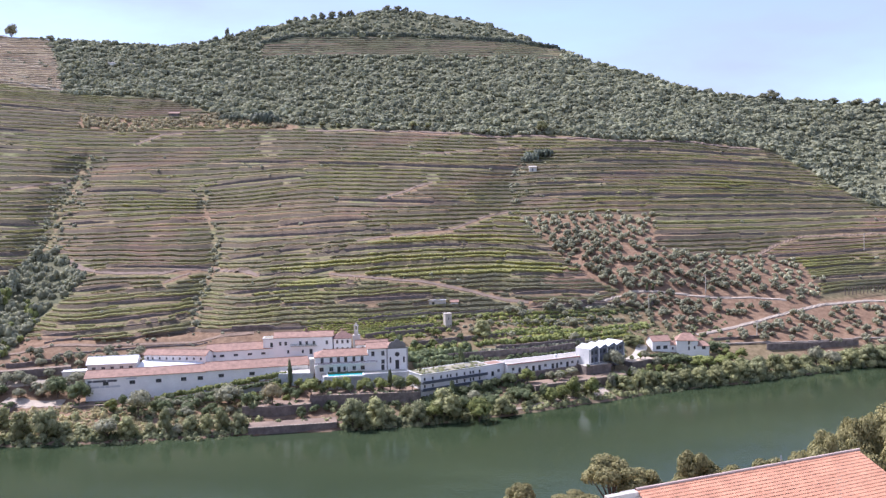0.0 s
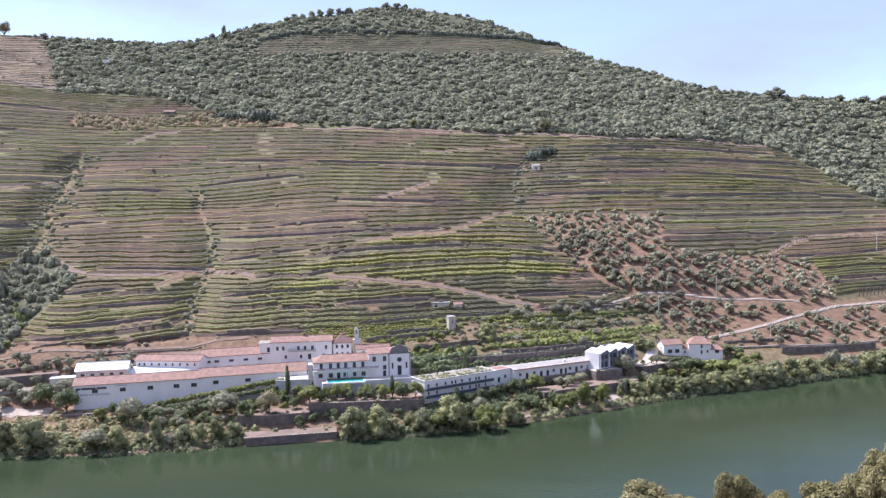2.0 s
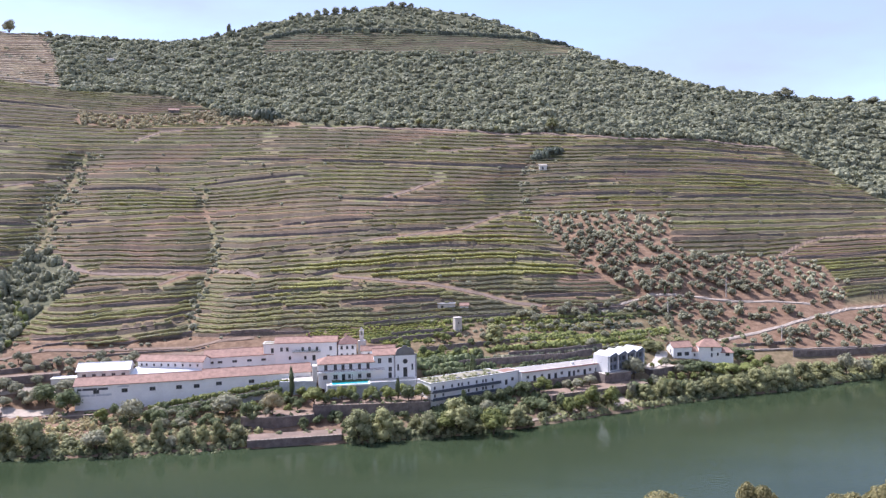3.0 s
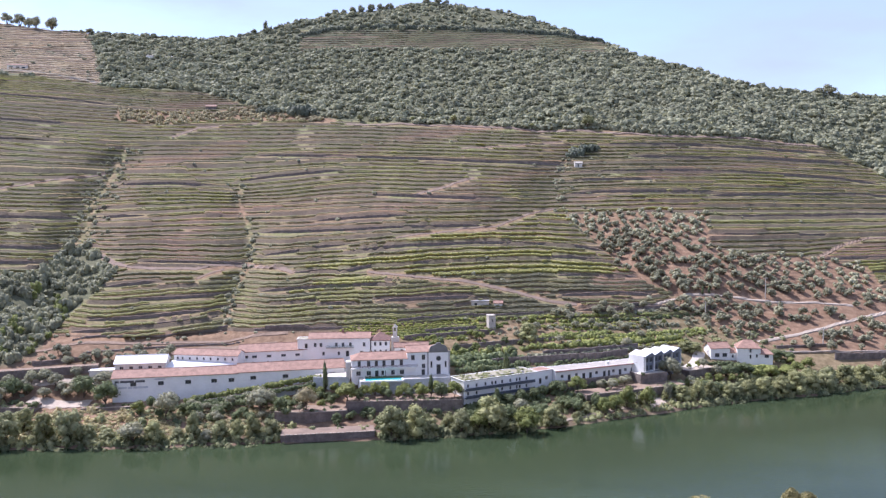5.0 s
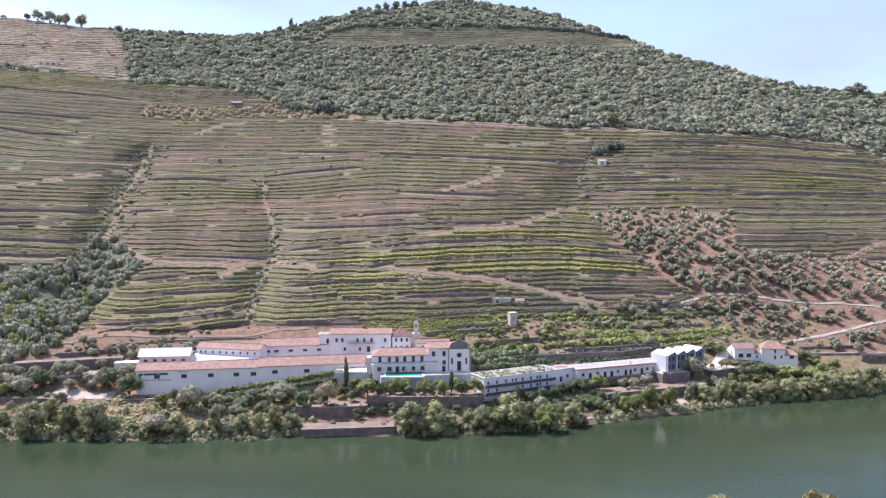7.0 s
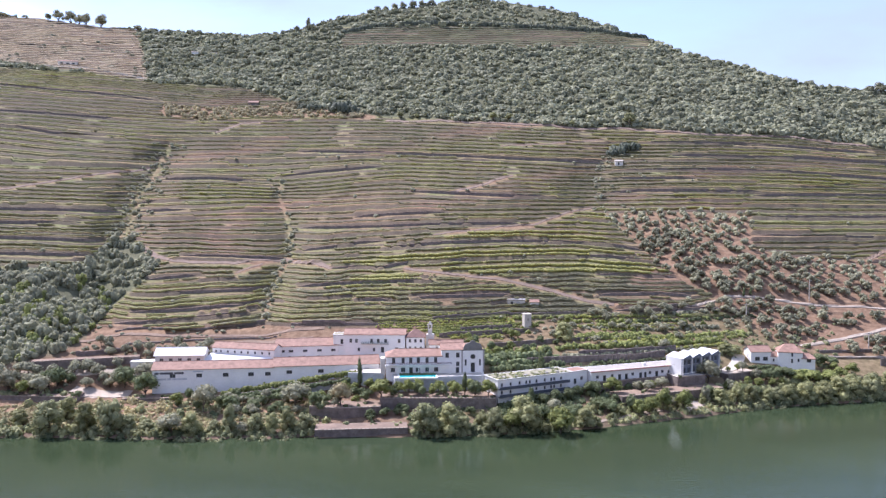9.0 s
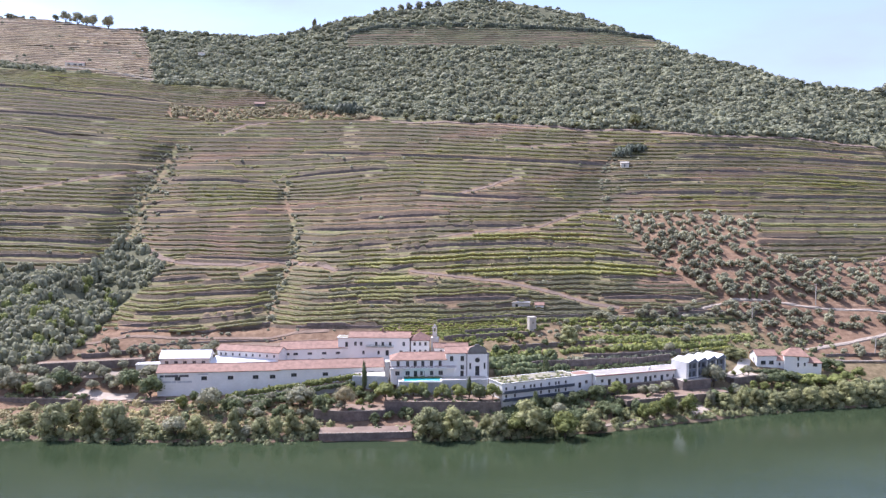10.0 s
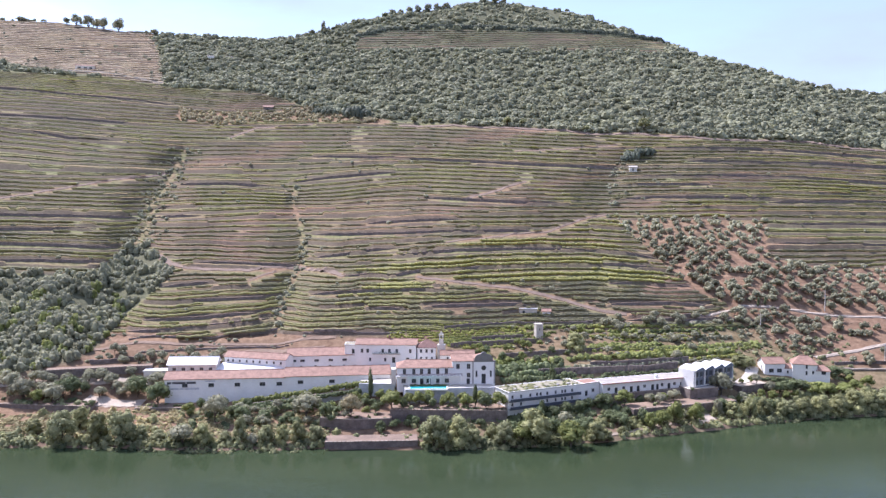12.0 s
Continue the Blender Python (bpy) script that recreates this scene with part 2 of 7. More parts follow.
def box(x0, x1, y0, y1, z0, z1, bevel=0.0):
    bm = bmesh.new()
    add_box(bm, x0, x1, y0, y1, z0, z1, bevel)
    return bm

# ---------------------------------------------------------------- hillside form
# Distance from the valley's middle of each contour, by bearing.
BEARING = np.array([-38, -30, -24, -18, -12, -6, 0, 6, 12, 18, 24, 30, 38.0])
SHORE = [321, 300, 285, 279, 276, 274, 279, 291, 313, 344, 375, 428, 480]
LOW = [354, 338, 334, 324, 309, 301, 304, 322, 340, 369, 399, 445, 500]
YARD = [372, 358, 354, 349, 338, 327, 323, 343, 364, 398, 432, 488, 556]
FOOT = [400, 386, 381, 375, 361, 356, 375, 383, 398, 436, 470, 532, 604]
C40 = [440, 430, 425, 423, 400, 388, 405, 416, 430, 466, 516, 580, 645]
C75 = [524, 530, 534, 530, 506, 489, 493, 512, 524, 562, 625, 692, 758]
C110 = [625, 630, 631, 624, 602, 584, 581, 596, 610, 652, 721, 798, 868]
C150 = [736, 734, 730, 719, 697, 677, 671, 679, 698, 748, 823, 906, 984]
C200 = [870, 854, 838, 819, 796, 777, 774, 786, 814, 870, 947, 1033, 1119]
C250 = [1000, 970, 943, 912, 884, 868, 874, 898, 938, 997, 1072, 1158, 1249]
C350 = [1260, 1202, 1153, 1098, 1060, 1050, 1074, 1122, 1186, 1251, 1322, 1408, 1509]
LEVELS = np.array([0, 6, 14, 25, 40, 75, 110, 150, 200, 250, 350.0])
CONTOURS = np.array([SHORE, LOW, YARD, FOOT, C40, C75, C110, C150, C200, C250, C350], float)
SKYLINE = np.array([(-40, 10.7), (-35, 10.85), (-32, 11.05), (-28, 10.8), (-20, 10.85), (-18, 10.85), (-15.6, 11.3), (-12.9, 12.2), (-10.2, 12.75),
                    (-7.1, 13.1), (-3.5, 13.6), (-0.7, 13.35), (2.9, 12.75), (8.2, 10.8), (11.1, 9.65), (14.5, 8.6), (18.2, 7.2), (22.8, 6.45), (26.1, 6.05), (28.9, 5.65), (40, 5.2)])
WOODLINE = np.array([(-40, 214), (-33, 209), (-29, 207), (-25, 196), (-22.9, 194.5), (-19.2, 191), (-17.7, 183), (-16.2, 173), (-13, 162), (-9.6, 154), (-5.6, 150.5), (0.4, 145.5), (4.4, 141), (7.5, 141.5), (12, 137), (18, 135.5), (22.6, 128.5), (24.7, 112.5), (26.7, 95), (29.2, 78), (34, 64), (40, 54)])
OLIVES = [(6, 73.5), (8.3, 75.6), (12.1, 75.5), (15.7, 72.6), (15.8, 54), (18.6, 50.5), (22.4, 47.5), (25.2, 42), (26.5, 29.4), (26.6, 23), (31, 21), (38, 15), (38, 5), (30, 7), (25, 9), (19.7, 13), (17, 18), (13.8, 27.5), (13.3, 33.8), (11.8, 37.8), (10.2, 45.5), (8.9, 52.2)]
LEFT_WOOD = [(-24.9, 49), (-26.6, 58.5), (-28, 56), (-29.3, 48.5), (-33.2, 48), (-42, 48), (-42, 14), (-33, 16), (-30.1, 18.6), (-28.7, 24.7), (-27.4, 32.4), (-25.8, 40.8)]
DRY_FIELD = [(-42, 224), (-35, 222), (-31.6, 214), (-25.4, 198), (-25.6, 230), (-26.1, 300), (-35, 330), (-42, 330)]
SCRUB = [(-24.5, 170), (-22.9, 165), (-18.5, 165.5), (-16.2, 172), (-13, 162), (-10, 155), (-10, 151), (-13.5, 154), (-16.2, 156), (-19, 155), (-21.8, 151), (-24.7, 156)]
EYE_Z = 80.6


def smooth_interp(x, xp, fp):
    """Interpolation with rounded corners: the mean over a small window."""
    return (np.interp(x - 1.6, xp, fp) + 2 * np.interp(x, xp, fp) + np.interp(x + 1.6, xp, fp)) / 4


def wave(a, b, seed):
    """Smooth irregular waves in two variables, about -1 to 1."""
    rs = np.random.RandomState(seed)
    out = 0
    for i in range(7):
        fa, fb, ph = rs.uniform(-1, 1), rs.uniform(-1, 1), rs.uniform(0, 6.28)
        k = 0.6 + 0.45 * i
        out = out + np.sin(k * (fa * a + fb * b) * 2.2 + ph) / (1 + 0.35 * i)
    return out / 2.6


def inside(az, z, poly):
    az, z = np.broadcast_arrays(np.asarray(az, float), np.asarray(z, float))
    hit = np.zeros(az.shape, bool)
    for (x0, y0), (x1, y1) in zip(poly, poly[1:] + poly[:1]):
        if y0 != y1:
            hit ^= ((y0 > z) != (y1 > z)) & (az < (x1 - x0) * (z - y0) / (y1 - y0) + x0)
    return hit


def gully(az, z, line, depth, width):
    zs, azs = [p[1] for p in line], [p[0] for p in line]
    c = np.interp(z, zs, azs)
    fade = np.clip((z - zs[0] + 8) / 16, 0, 1) * np.clip((zs[-1] + 14 - z) / 28, 0, 1)
    return depth * fade * np.exp(-((az - c) / width) ** 2)


G_LEFT = [(-29.3, 22), (-27.3, 59), (-26.5, 74), (-25.3, 97), (-24.0, 127)]
G_MID = [(-17.8, 26), (-17.2, 37), (-16.3, 48), (-16.2, 62), (-16.9, 83)]
G_RIGHT = [(14.8, 27), (11.9, 39), (8.2, 59), (5.6, 76), (5.4, 100), (6.5, 118)]


def dist_at(az, z):
    """Distance of the contour z at a bearing (arrays of one shape)."""
    az, z = np.broadcast_arrays(np.asarray(az, float), np.asarray(z, float))
    cols = np.stack([smooth_interp(az, BEARING, c) for c in CONTOURS])
    k = np.clip(np.searchsorted(LEVELS, z.ravel(), "right") - 1, 0, len(LEVELS) - 2).reshape(z.shape)
    w = (z - LEVELS[k]) / (LEVELS[k + 1] - LEVELS[k])
    d = np.take_along_axis(cols, k[None], 0)[0] * (1 - w) + np.take_along_axis(cols, k[None] + 1, 0)[0] * w
    lift = np.clip((z - 25) / 30, 0, 1)
    d = d + lift * 3.2 * wave(az * 0.35, z * 0.02, 3) + lift * 1.6 * wave(az * 1.3, z * 0.05, 4)
    return d + gully(az, z, G_LEFT, 24, 1.7) + gully(az, z, G_MID, 17, 1.3) + gully(az, z, G_RIGHT, 10, 1.8)


AZ = np.concatenate([np.arange(-60, -38, 1.0), np.arange(-38, 38, 0.2), np.arange(38, 60.1, 1.0)])
# Where each bearing meets the skyline.
zz = np.arange(60, 349, 1.0)
ridge_z = []
for a in AZ:
    d = dist_at(np.full_like(zz, a), zz)
    el = np.degrees(np.arctan2(zz - EYE_Z, d))
    want = np.interp(a, SKYLINE[:, 0], SKYLINE[:, 1]) + 0.35
    over = np.nonzero(el >= want)[0]
    ridge_z.append(zz[over[0]] if len(over) else zz[np.argmax(el)])
ridge_z = np.array(ridge_z)
ridge_z = np.convolve(np.pad(ridge_z, 4, mode="edge"), np.ones(9) / 9, "valid")
# Foot of each terrace wall at the bearing 0: lower terraces are narrow, upper ones broad.
TERRACES = [26.0]
while TERRACES[-1] < 300:
    TERRACES.append(TERRACES[-1] + float(np.interp(TERRACES[-1], [40, 75, 120], [2.0, 2.7, 3.2])))
TERRACES = np.array(TERRACES)
# Main walls between the vine blocks, by bearing and height.
MAIN_WALLS = [[(-38, 188), (-32.9, 183.1), (-29.3, 179.4), (-24.7, 172)], [(-38, 155), (-32.9, 153.2), (-29.8, 151.7), (-26.4, 148.9)], [(-38, 144), (-33, 137), (-31.1, 133), (-28.2, 132)],
              [(-37, 77), (-30.6, 75.4), (-26.9, 74)], [(-37, 69), (-33.1, 68.4), (-29.6, 68.7)], [(-37, 62.5), (-33.1, 60.7), (-28.3, 58.3)], [(-37, 54), (-33.2, 53.4), (-29, 51.9)],
              [(-24.8, 96.3), (-21.2, 97), (-17.4, 94.1)], [(-26.2, 79.6), (-23.4, 82.2)], [(-26.4, 73.9), (-23, 75.7)], [(-17, 97.9), (-13.9, 102.1), (-9.6, 106.2)],
              [(-15.5, 119.8), (-9.6, 117.6), (-1.6, 112.4), (6, 109.2)], [(-7.6, 87.5), (-3.6, 85.5), (2.8, 83.6)], [(-15.5, 64.7), (-10, 65.9), (-6, 67.5), (0, 68.3)],
              [(-15.6, 52.6), (-12.4, 56.2), (-9.6, 58.9)], [(-11.6, 71.5), (-5.2, 74.6)], [(-9.6, 55.3), (-5.2, 58.2), (0.4, 58.7), (6, 57.1), (8.7, 53.4)],
              [(-13.2, 46.2), (-9.6, 46.6), (-7.6, 49.2), (-3.6, 50.2), (0.4, 51), (6.4, 51.1), (9.9, 47.5)], [(-15.6, 37.9), (-13.2, 39.6), (-9.6, 40.9), (-6, 42.1)], [(-11.6, 33.9), (-8.8, 34.2)],
              [(-7.6, 35.3), (-5.2, 35.5), (0.5, 34.9)], [(6, 102.4), (13.5, 103.9), (19.1, 101.9), (23.2, 98.2), (26, 93.2)], [(10.5, 115.2), (13.9, 114.2), (19.1, 114.2), (24.6, 110.5)],
              [(5.5, 85.6), (8.3, 88.2), (12.1, 88.4), (16.8, 87.4)], [(15.7, 85.3), (20.8, 85.8), (24.6, 85.4), (28.6, 81.5)], [(6, 96.7), (12, 97.3)], [(16.1, 71.5), (21.8, 71.1), (38, 71.4)],
              [(15.8, 61), (23.3, 59.1), (38, 59.1)], [(22.8, 46.5), (26.7, 45.9), (29.3, 47.7), (38, 49)], [(26.1, 33.1), (29.1, 34), (38, 35)], [(-23.4, 51.2), (-17.9, 49.6), (-16.3, 48.6)],
              [(-25.6, 41.2), (-23.5, 42.1), (-22, 42.9)], [(-26.7, 35.5), (-21.7, 36.1), (-17.5, 36.6)], [(-26.7, 29.3), (-23.1, 29.7), (-19.4, 31.2)], [(-27.7, 25.4), (-23.1, 26.7), (-18.3, 28.8)],
              [(5.5, 43.2), (8.3, 43.2), (11, 41.1)], [(5.5, 34.8), (9.9, 35), (12.5, 33.1)], [(6.8, 28.8), (13.6, 28.6)], [(8.3, 125.8), (15.6, 125.6), (22.4, 120.4)]]
# Full leafy blocks, the brightest first, and blocks of thin vines where the earth shows.
BRIGHT = [[(-13.2, 48), (-10, 51.3), (-5.2, 55.5), (0.4, 56.6), (6, 54.8), (8, 52.5), (8.4, 51), (4.4, 52), (0.4, 51.8), (-5.2, 50.9), (-10, 47.6)], [(-7.6, 46.3), (-3.6, 48.7), (0.4, 49.5), (6.4, 49.6), (9.5, 46.7), (10.4, 43.4), (6.4, 44), (0.4, 44), (-3.6, 44.2)],
          [(-13.6, 37.1), (-13.2, 40.5), (-8.4, 45.5), (-7.6, 42)], [(-5.2, 63.9), (0.4, 66), (6, 62.5), (6, 59.6), (0.4, 60.7), (-5.2, 58.7)],
          [(-6, 109.6), (-1.6, 109.8), (0.4, 101.8), (2, 93.5), (3.2, 85.5), (2.2, 85.5), (0.2, 93.2), (-1.8, 103), (-6, 104.5)], [(-21.5, 112), (-18.2, 112.5), (-18.2, 100.7), (-21.5, 102.7)], [(-21.5, 92), (-17.4, 92), (-17.1, 68), (-21.6, 68)],
          [(-1.2, 122.5), (2.4, 121.5), (2.4, 115.2), (-1.2, 115.1)], [(-15.5, 127.7), (-10, 126.4), (-10, 116.2), (-15.5, 119.8)], [(12, 121.6), (20.5, 124.1), (23.2, 113), (20.8, 112.3), (13.9, 117.1)], [(15.7, 98.9), (18.5, 99.1), (18.5, 89.4), (15.7, 89.3)],
          [(-31.2, 59), (-29.3, 58.8), (-29, 54.6), (-31.3, 55.1)], [(-14, 36), (-7.6, 40.1), (0.5, 38.9), (0.5, 36.5), (-7.6, 37.9), (-13.2, 34.1)], [(13.9, 69.3), (22.5, 68.5), (30, 67), (30, 61.4), (16.4, 62.6)], [(-27.3, 39.4), (-17.9, 39.1), (-17.9, 29.9), (-28.4, 25.7)],
          [(-9.6, 102.1), (-6, 104), (-6, 95.4), (-9.6, 93.5)]]
BARE = [[(-15.5, 88), (-6.8, 89.4), (-6.8, 67), (-15.5, 65.6)], [(-25.5, 100.6), (-23.3, 100.5), (-22.7, 55), (-26.2, 58)], [(-5.2, 87.4), (-2.4, 95.3), (0, 100.2), (0.4, 96.1), (-3.6, 84.4)], [(4.6, 125.2), (6.7, 128), (6.7, 111.3), (4.8, 111.1)],
        [(9.8, 83.5), (15.7, 83.5), (15.7, 74.3), (9.8, 77)], [(-1.2, 65.3), (4.4, 66.4), (6, 61.7), (-0.4, 62.2)], [(-23, 76.7), (-21.2, 78.5), (-21.2, 66.6), (-23, 66.7)], [(-28.4, 28.1), (-24.9, 28.5), (-26.7, 21.5), (-29.4, 21.4)],
        [(-16.4, 26.6), (-10.9, 28.4), (-10.9, 24.7), (-16.4, 22.2)], [(6.8, 34.9), (12.1, 34.9), (12.1, 33.8), (6.8, 30.4)], [(0.5, 38.9), (5.2, 37.3), (5.6, 32.7), (2.9, 36.3)]]
ROAD_LINE = [(18.8, 14.6), (19.9, 15.1), (21.6, 16.4), (23, 17.9), (24.7, 20.1), (26.3, 21.5), (26.8, 22), (29.3, 22.1), (36, 21.5)]
GROVE_PATH = [(11, 27.5), (12.8, 30.5), (14.2, 32.8), (15.8, 32.6), (17.4, 31), (19.3, 28.5), (20.7, 27.6), (22.3, 27.2), (24.5, 25)]
SLANT_LINE = [(-8, 46.8), (-5.2, 44.9), (-1.2, 41.9), (2.5, 36.8), (5.2, 32.3), (6.8, 31.1)]
SPUR_LINE = [(-26.1, 56), (-24.9, 50.6), (-23.8, 49), (-19.8, 47.6), (-16.3, 48), (-14.8, 47.9), (-13.2, 46.2)]
RAMP_LINE = [(-19.8, 43.4), (-17.9, 47)]
CLIMB_LINE = [(-6, 62.5), (-1.6, 66.1), (1.2, 67.5), (4, 75.6), (5.2, 77.3)]
RED_RAMP = [(-4.8, 87.4), (-2.4, 92.8), (-0.4, 99.4)]
CURVE_LINE = [(22.6, 47.8), (23.8, 53.3), (25.2, 56.9), (29.3, 57.6), (36, 58)]
EDGE_LINE = [(-9.4, 149), (-3.6, 145.8), (0.4, 143.4), (4.4, 138.5), (7.1, 139.8), (9.4, 136.5), (12, 134.5), (17.4, 134), (22.4, 127)]
LEFT_LINE = [(-38, 82), (-33.1, 90.3), (-30.2, 96.1), (-27.2, 101.7), (-25.1, 106.1)]
SCRUB_LINE = [(-21.1, 138), (-19.3, 148.6), (-15.5, 152)]
UPPER_LINE = [(-1.2, 123.5), (2.4, 125.4), (5.9, 129.3)]
TRACKS = [ROAD_LINE, GROVE_PATH, SLANT_LINE, SPUR_LINE, RAMP_LINE, CLIMB_LINE, RED_RAMP, CURVE_LINE, EDGE_LINE, LEFT_LINE, SCRUB_LINE, UPPER_LINE]

# The terraces run alongside the main walls: each wall's fall is shared with the ground about it.
falls = []
for line in MAIN_WALLS + [[tuple(p) for p in WOODLINE[9:17]]]:
    for (a0, z0), (a1, z1) in zip(line, line[1:]):
        m = max(1, int((a1 - a0) / 2.0 + 0.5))
        falls += [(a0 + (a1 - a0) * (i + 0.5) / m, z0 + (z1 - z0) * (i + 0.5) / m, (z1 - z0) / (a1 - a0)) for i in range(m)]
falls = np.array(falls)
LINE_AZ = np.arange(-62, 62.1, 0.5)


def fall_at(az, z):
    w = np.exp(-((az - falls[:, 0]) / 3.5) ** 2 - ((z[:, None] - falls[:, 1]) / (6 + 0.07 * z[:, None])) ** 2)
    return (w @ falls[:, 2]) / (w.sum(1) + 0.12)


LINES = np.zeros((len(TERRACES), len(LINE_AZ)))
mid = len(LINE_AZ) // 2
LINES[:, mid] = TERRACES
for way in (1, -1):
    z, i = TERRACES.copy(), mid
    while 0 <= i + way < len(LINE_AZ):
        z = z + 0.5 * way * fall_at(LINE_AZ[i] + 0.25 * way, z) - 0.012 * (z - TERRACES)
        i += way
        LINES[:, i] = z
LINES = np.maximum.accumulate(LINES + np.arange(len(TERRACES))[:, None] * 1e-3, axis=0)


STRIPS = [[(-27.2, 60), (-26.6, 67), (-26.0, 84), (-25.2, 97), (-24.6, 110), (-24.0, 127)], [(-17.9, 25.5), (-17.3, 36.7), (-16.3, 48), (-16.1, 57), (-16.3, 69.5), (-16.9, 84), (-16.7, 96)]]


def track_gap(az, z, lines=None):
    """Distance in metres, roughly, to the nearest track."""
    az, z = np.broadcast_arrays(np.asarray(az, float), np.asarray(z, float))
    best = np.full(az.shape, 99.0)
    for line in lines or TRACKS:
        for (a0, z0), (a1, z1) in zip(line, line[1:]):
            px, pz, dx, dz = (az - a0) * 9.0, (z - z0) * 1.6, (a1 - a0) * 9.0, (z1 - z0) * 1.6
            t = np.clip((px * dx + pz * dz) / (dx * dx + dz * dz), 0, 1)
            best = np.minimum(best, np.hypot(px - t * dx, pz - t * dz))
    return best


def is_main(az, k):
    """Whether terrace k starts with a tall bank and a bare strip at a bearing."""
    z = level(az, k)
    m = np.zeros(az.shape, bool)
    for line in MAIN_WALLS:
        az0, zs = [p[0] for p in line], [p[1] for p in line]
        m |= (az >= az0[0]) & (az <= az0[-1]) & (np.abs(np.interp(az, az0, zs) - z) <= 0.5 * (TERRACES[min(k + 1, len(TERRACES) - 1)] - TERRACES[min(k, len(TERRACES) - 2)]))
    shift = np.floor(2.2 * wave(az * 0.07, 0 * az + k * 0.05, 61) + 2.2).astype(int)
    rest = ((k + shift) % 5 == 0) & (wave(az * 0.13, 0 * az + k * 0.5, 62) > 0.0)
    for poly in BRIGHT[:4]:
        rest &= ~inside(az, z + 0 * az, poly)
    return m | rest


def vine_weight(az, z):
    """1 where the hillside is cut into vine terraces."""
    w = (z < np.interp(az, WOODLINE[:, 0], WOODLINE[:, 1]) - 1) & (z > 24) & ~inside(az, z, LEFT_WOOD) & ~inside(az, z, SCRUB)
    w |= inside(az, z, DRY_FIELD) | ((az > -12.5) & (az < 9) & (z > 247) & (z < 281))
    w = np.where(w, np.where(inside(az, z, OLIVES), 0.25, 1.0), 0.0)
    return w * np.clip((track_gap(az, z) - 1.0) / 1.2, 0, 1)


def level(az, k):
    """Height of terrace k at a bearing: nearly level, with slow drifts and jogs."""
    return np.interp(az, LINE_AZ, LINES[k]) + 0.5 * wave(az * 0.4, k * 0.12, 9) + 0.3 * wave(az * 1.4, k * 0.7, 10)


def bareness(az, z):
    """Blocks where the vines are thin and the earth shows."""
    b = np.clip(wave(az * 0.22, z * 0.09, 31) * 1.5 + 0.5 * wave(az * 0.8, z * 0.3, 32) - 0.5, 0, 1) * np.clip((az + 30) / 8, 0, 1)
    rough = 1.2 * wave(az * 1.1, z * 0.3, 33)
    for poly in BARE:
        b = np.where(inside(az + 0.5 * rough, z + 1.5 * rough, poly), np.maximum(b, 0.5 + 0.2 * rough), b)
    return b


rows_z, rows_d, rows_bank, rows_path = [], [], [], []
def add_row(z, d, bank):
    rows_z.append(np.broadcast_to(z, AZ.shape) * 1.0), rows_d.append(np.broadcast_to(d, AZ.shape) * 1.0), rows_bank.append(np.broadcast_to(bank, AZ.shape) * 1.0)


shore_d = dist_at(AZ, 0 * AZ) + 1.2 * wave(AZ * 1.2, 0 * AZ, 21)
add_row(-4.0, shore_d - 14, 0)
add_row(-0.4, shore_d - 1.5, 0)
# Bank weight 0.6 up to 2 m paints in shade under the waterline bushes.
add_row(0.5 + 0.2 * wave(AZ * 3, 0 * AZ, 22), shore_d, 0.6)
for z in (1.6, 3.0, 4.5, 6, 8, 10, 12, 14, 16, 18, 20, 22, 24):
    add_row(z + 0.25 * wave(AZ * 1.5, 0 * AZ + z, 23), dist_at(AZ, 0 * AZ + z), 0.6 if z < 2 else 0.0)
for k in range(len(TERRACES) - 1):
    z0 = np.minimum(level(AZ, k), ridge_z)
    z1 = np.minimum(np.maximum(level(AZ, k + 1), z0 + 0.5), ridge_z + 0.2)
    d0, d1 = dist_at(AZ, z0), dist_at(AZ, z1)
    w = vine_weight(AZ, (z0 + z1) / 2)
    bankrun = 0.16 + 0.05 * wave(AZ * 0.5, 0 * AZ + k, 12)
    main = is_main(AZ, k)
    tall = np.where(main, np.interp(TERRACES[k], [40, 90], [0.85, 0.6]), np.interp(TERRACES[k], [40, 90], [0.38, 0.36]) + 0.1 * wave(AZ * 0.7, 0 * AZ + k * 0.4, 13))
    add_row(z0, d0, w * np.where(main, 1.0, np.interp(TERRACES[k], [36, 60], [0.45, 1.0])))
    add_row(z0 + (z1 - z0) * (w * tall + (1 - w) * bankrun), d0 + (d1 - d0) * bankrun, w * np.where(main, 1.0, np.interp(TERRACES[k], [36, 60], [0.45, 1.0])))
    lip = w * np.where(main, 0.5, 0.7 * np.clip(0.8 + 0.7 * wave(AZ * 0.5, 0 * AZ + k * 0.7, 66), 0, 1))
    lip = lip * np.interp(TERRACES[k], [40, 100], [0.9, 0.45])
    rows_path.append((len(rows_z), lip))
    add_row(z0 + (z1 - z0) * (w * (tall + 0.02) + (1 - w) * (bankrun + 0.06)), d0 + (d1 - d0) * (bankrun + 0.04), 0)
    rows_path.append((len(rows_z), lip * np.where(main, 0.8, 0.15)))
    add_row(z0 + (z1 - z0) * (w * (tall + 0.05) + (1 - w) * (bankrun + 0.16)), d0 + (d1 - d0) * (bankrun + 0.2), 0)
    rows_path.append((len(rows_z), 0.3 * main * w))
    add_row(z0 + (z1 - z0) * (w * np.where(main, 0.99, 0.95) + (1 - w) * 0.93), d0 + (d1 - d0) * 0.93, 0)
z_start = np.minimum(level(AZ, len(TERRACES) - 1) + 1.0, ridge_z)
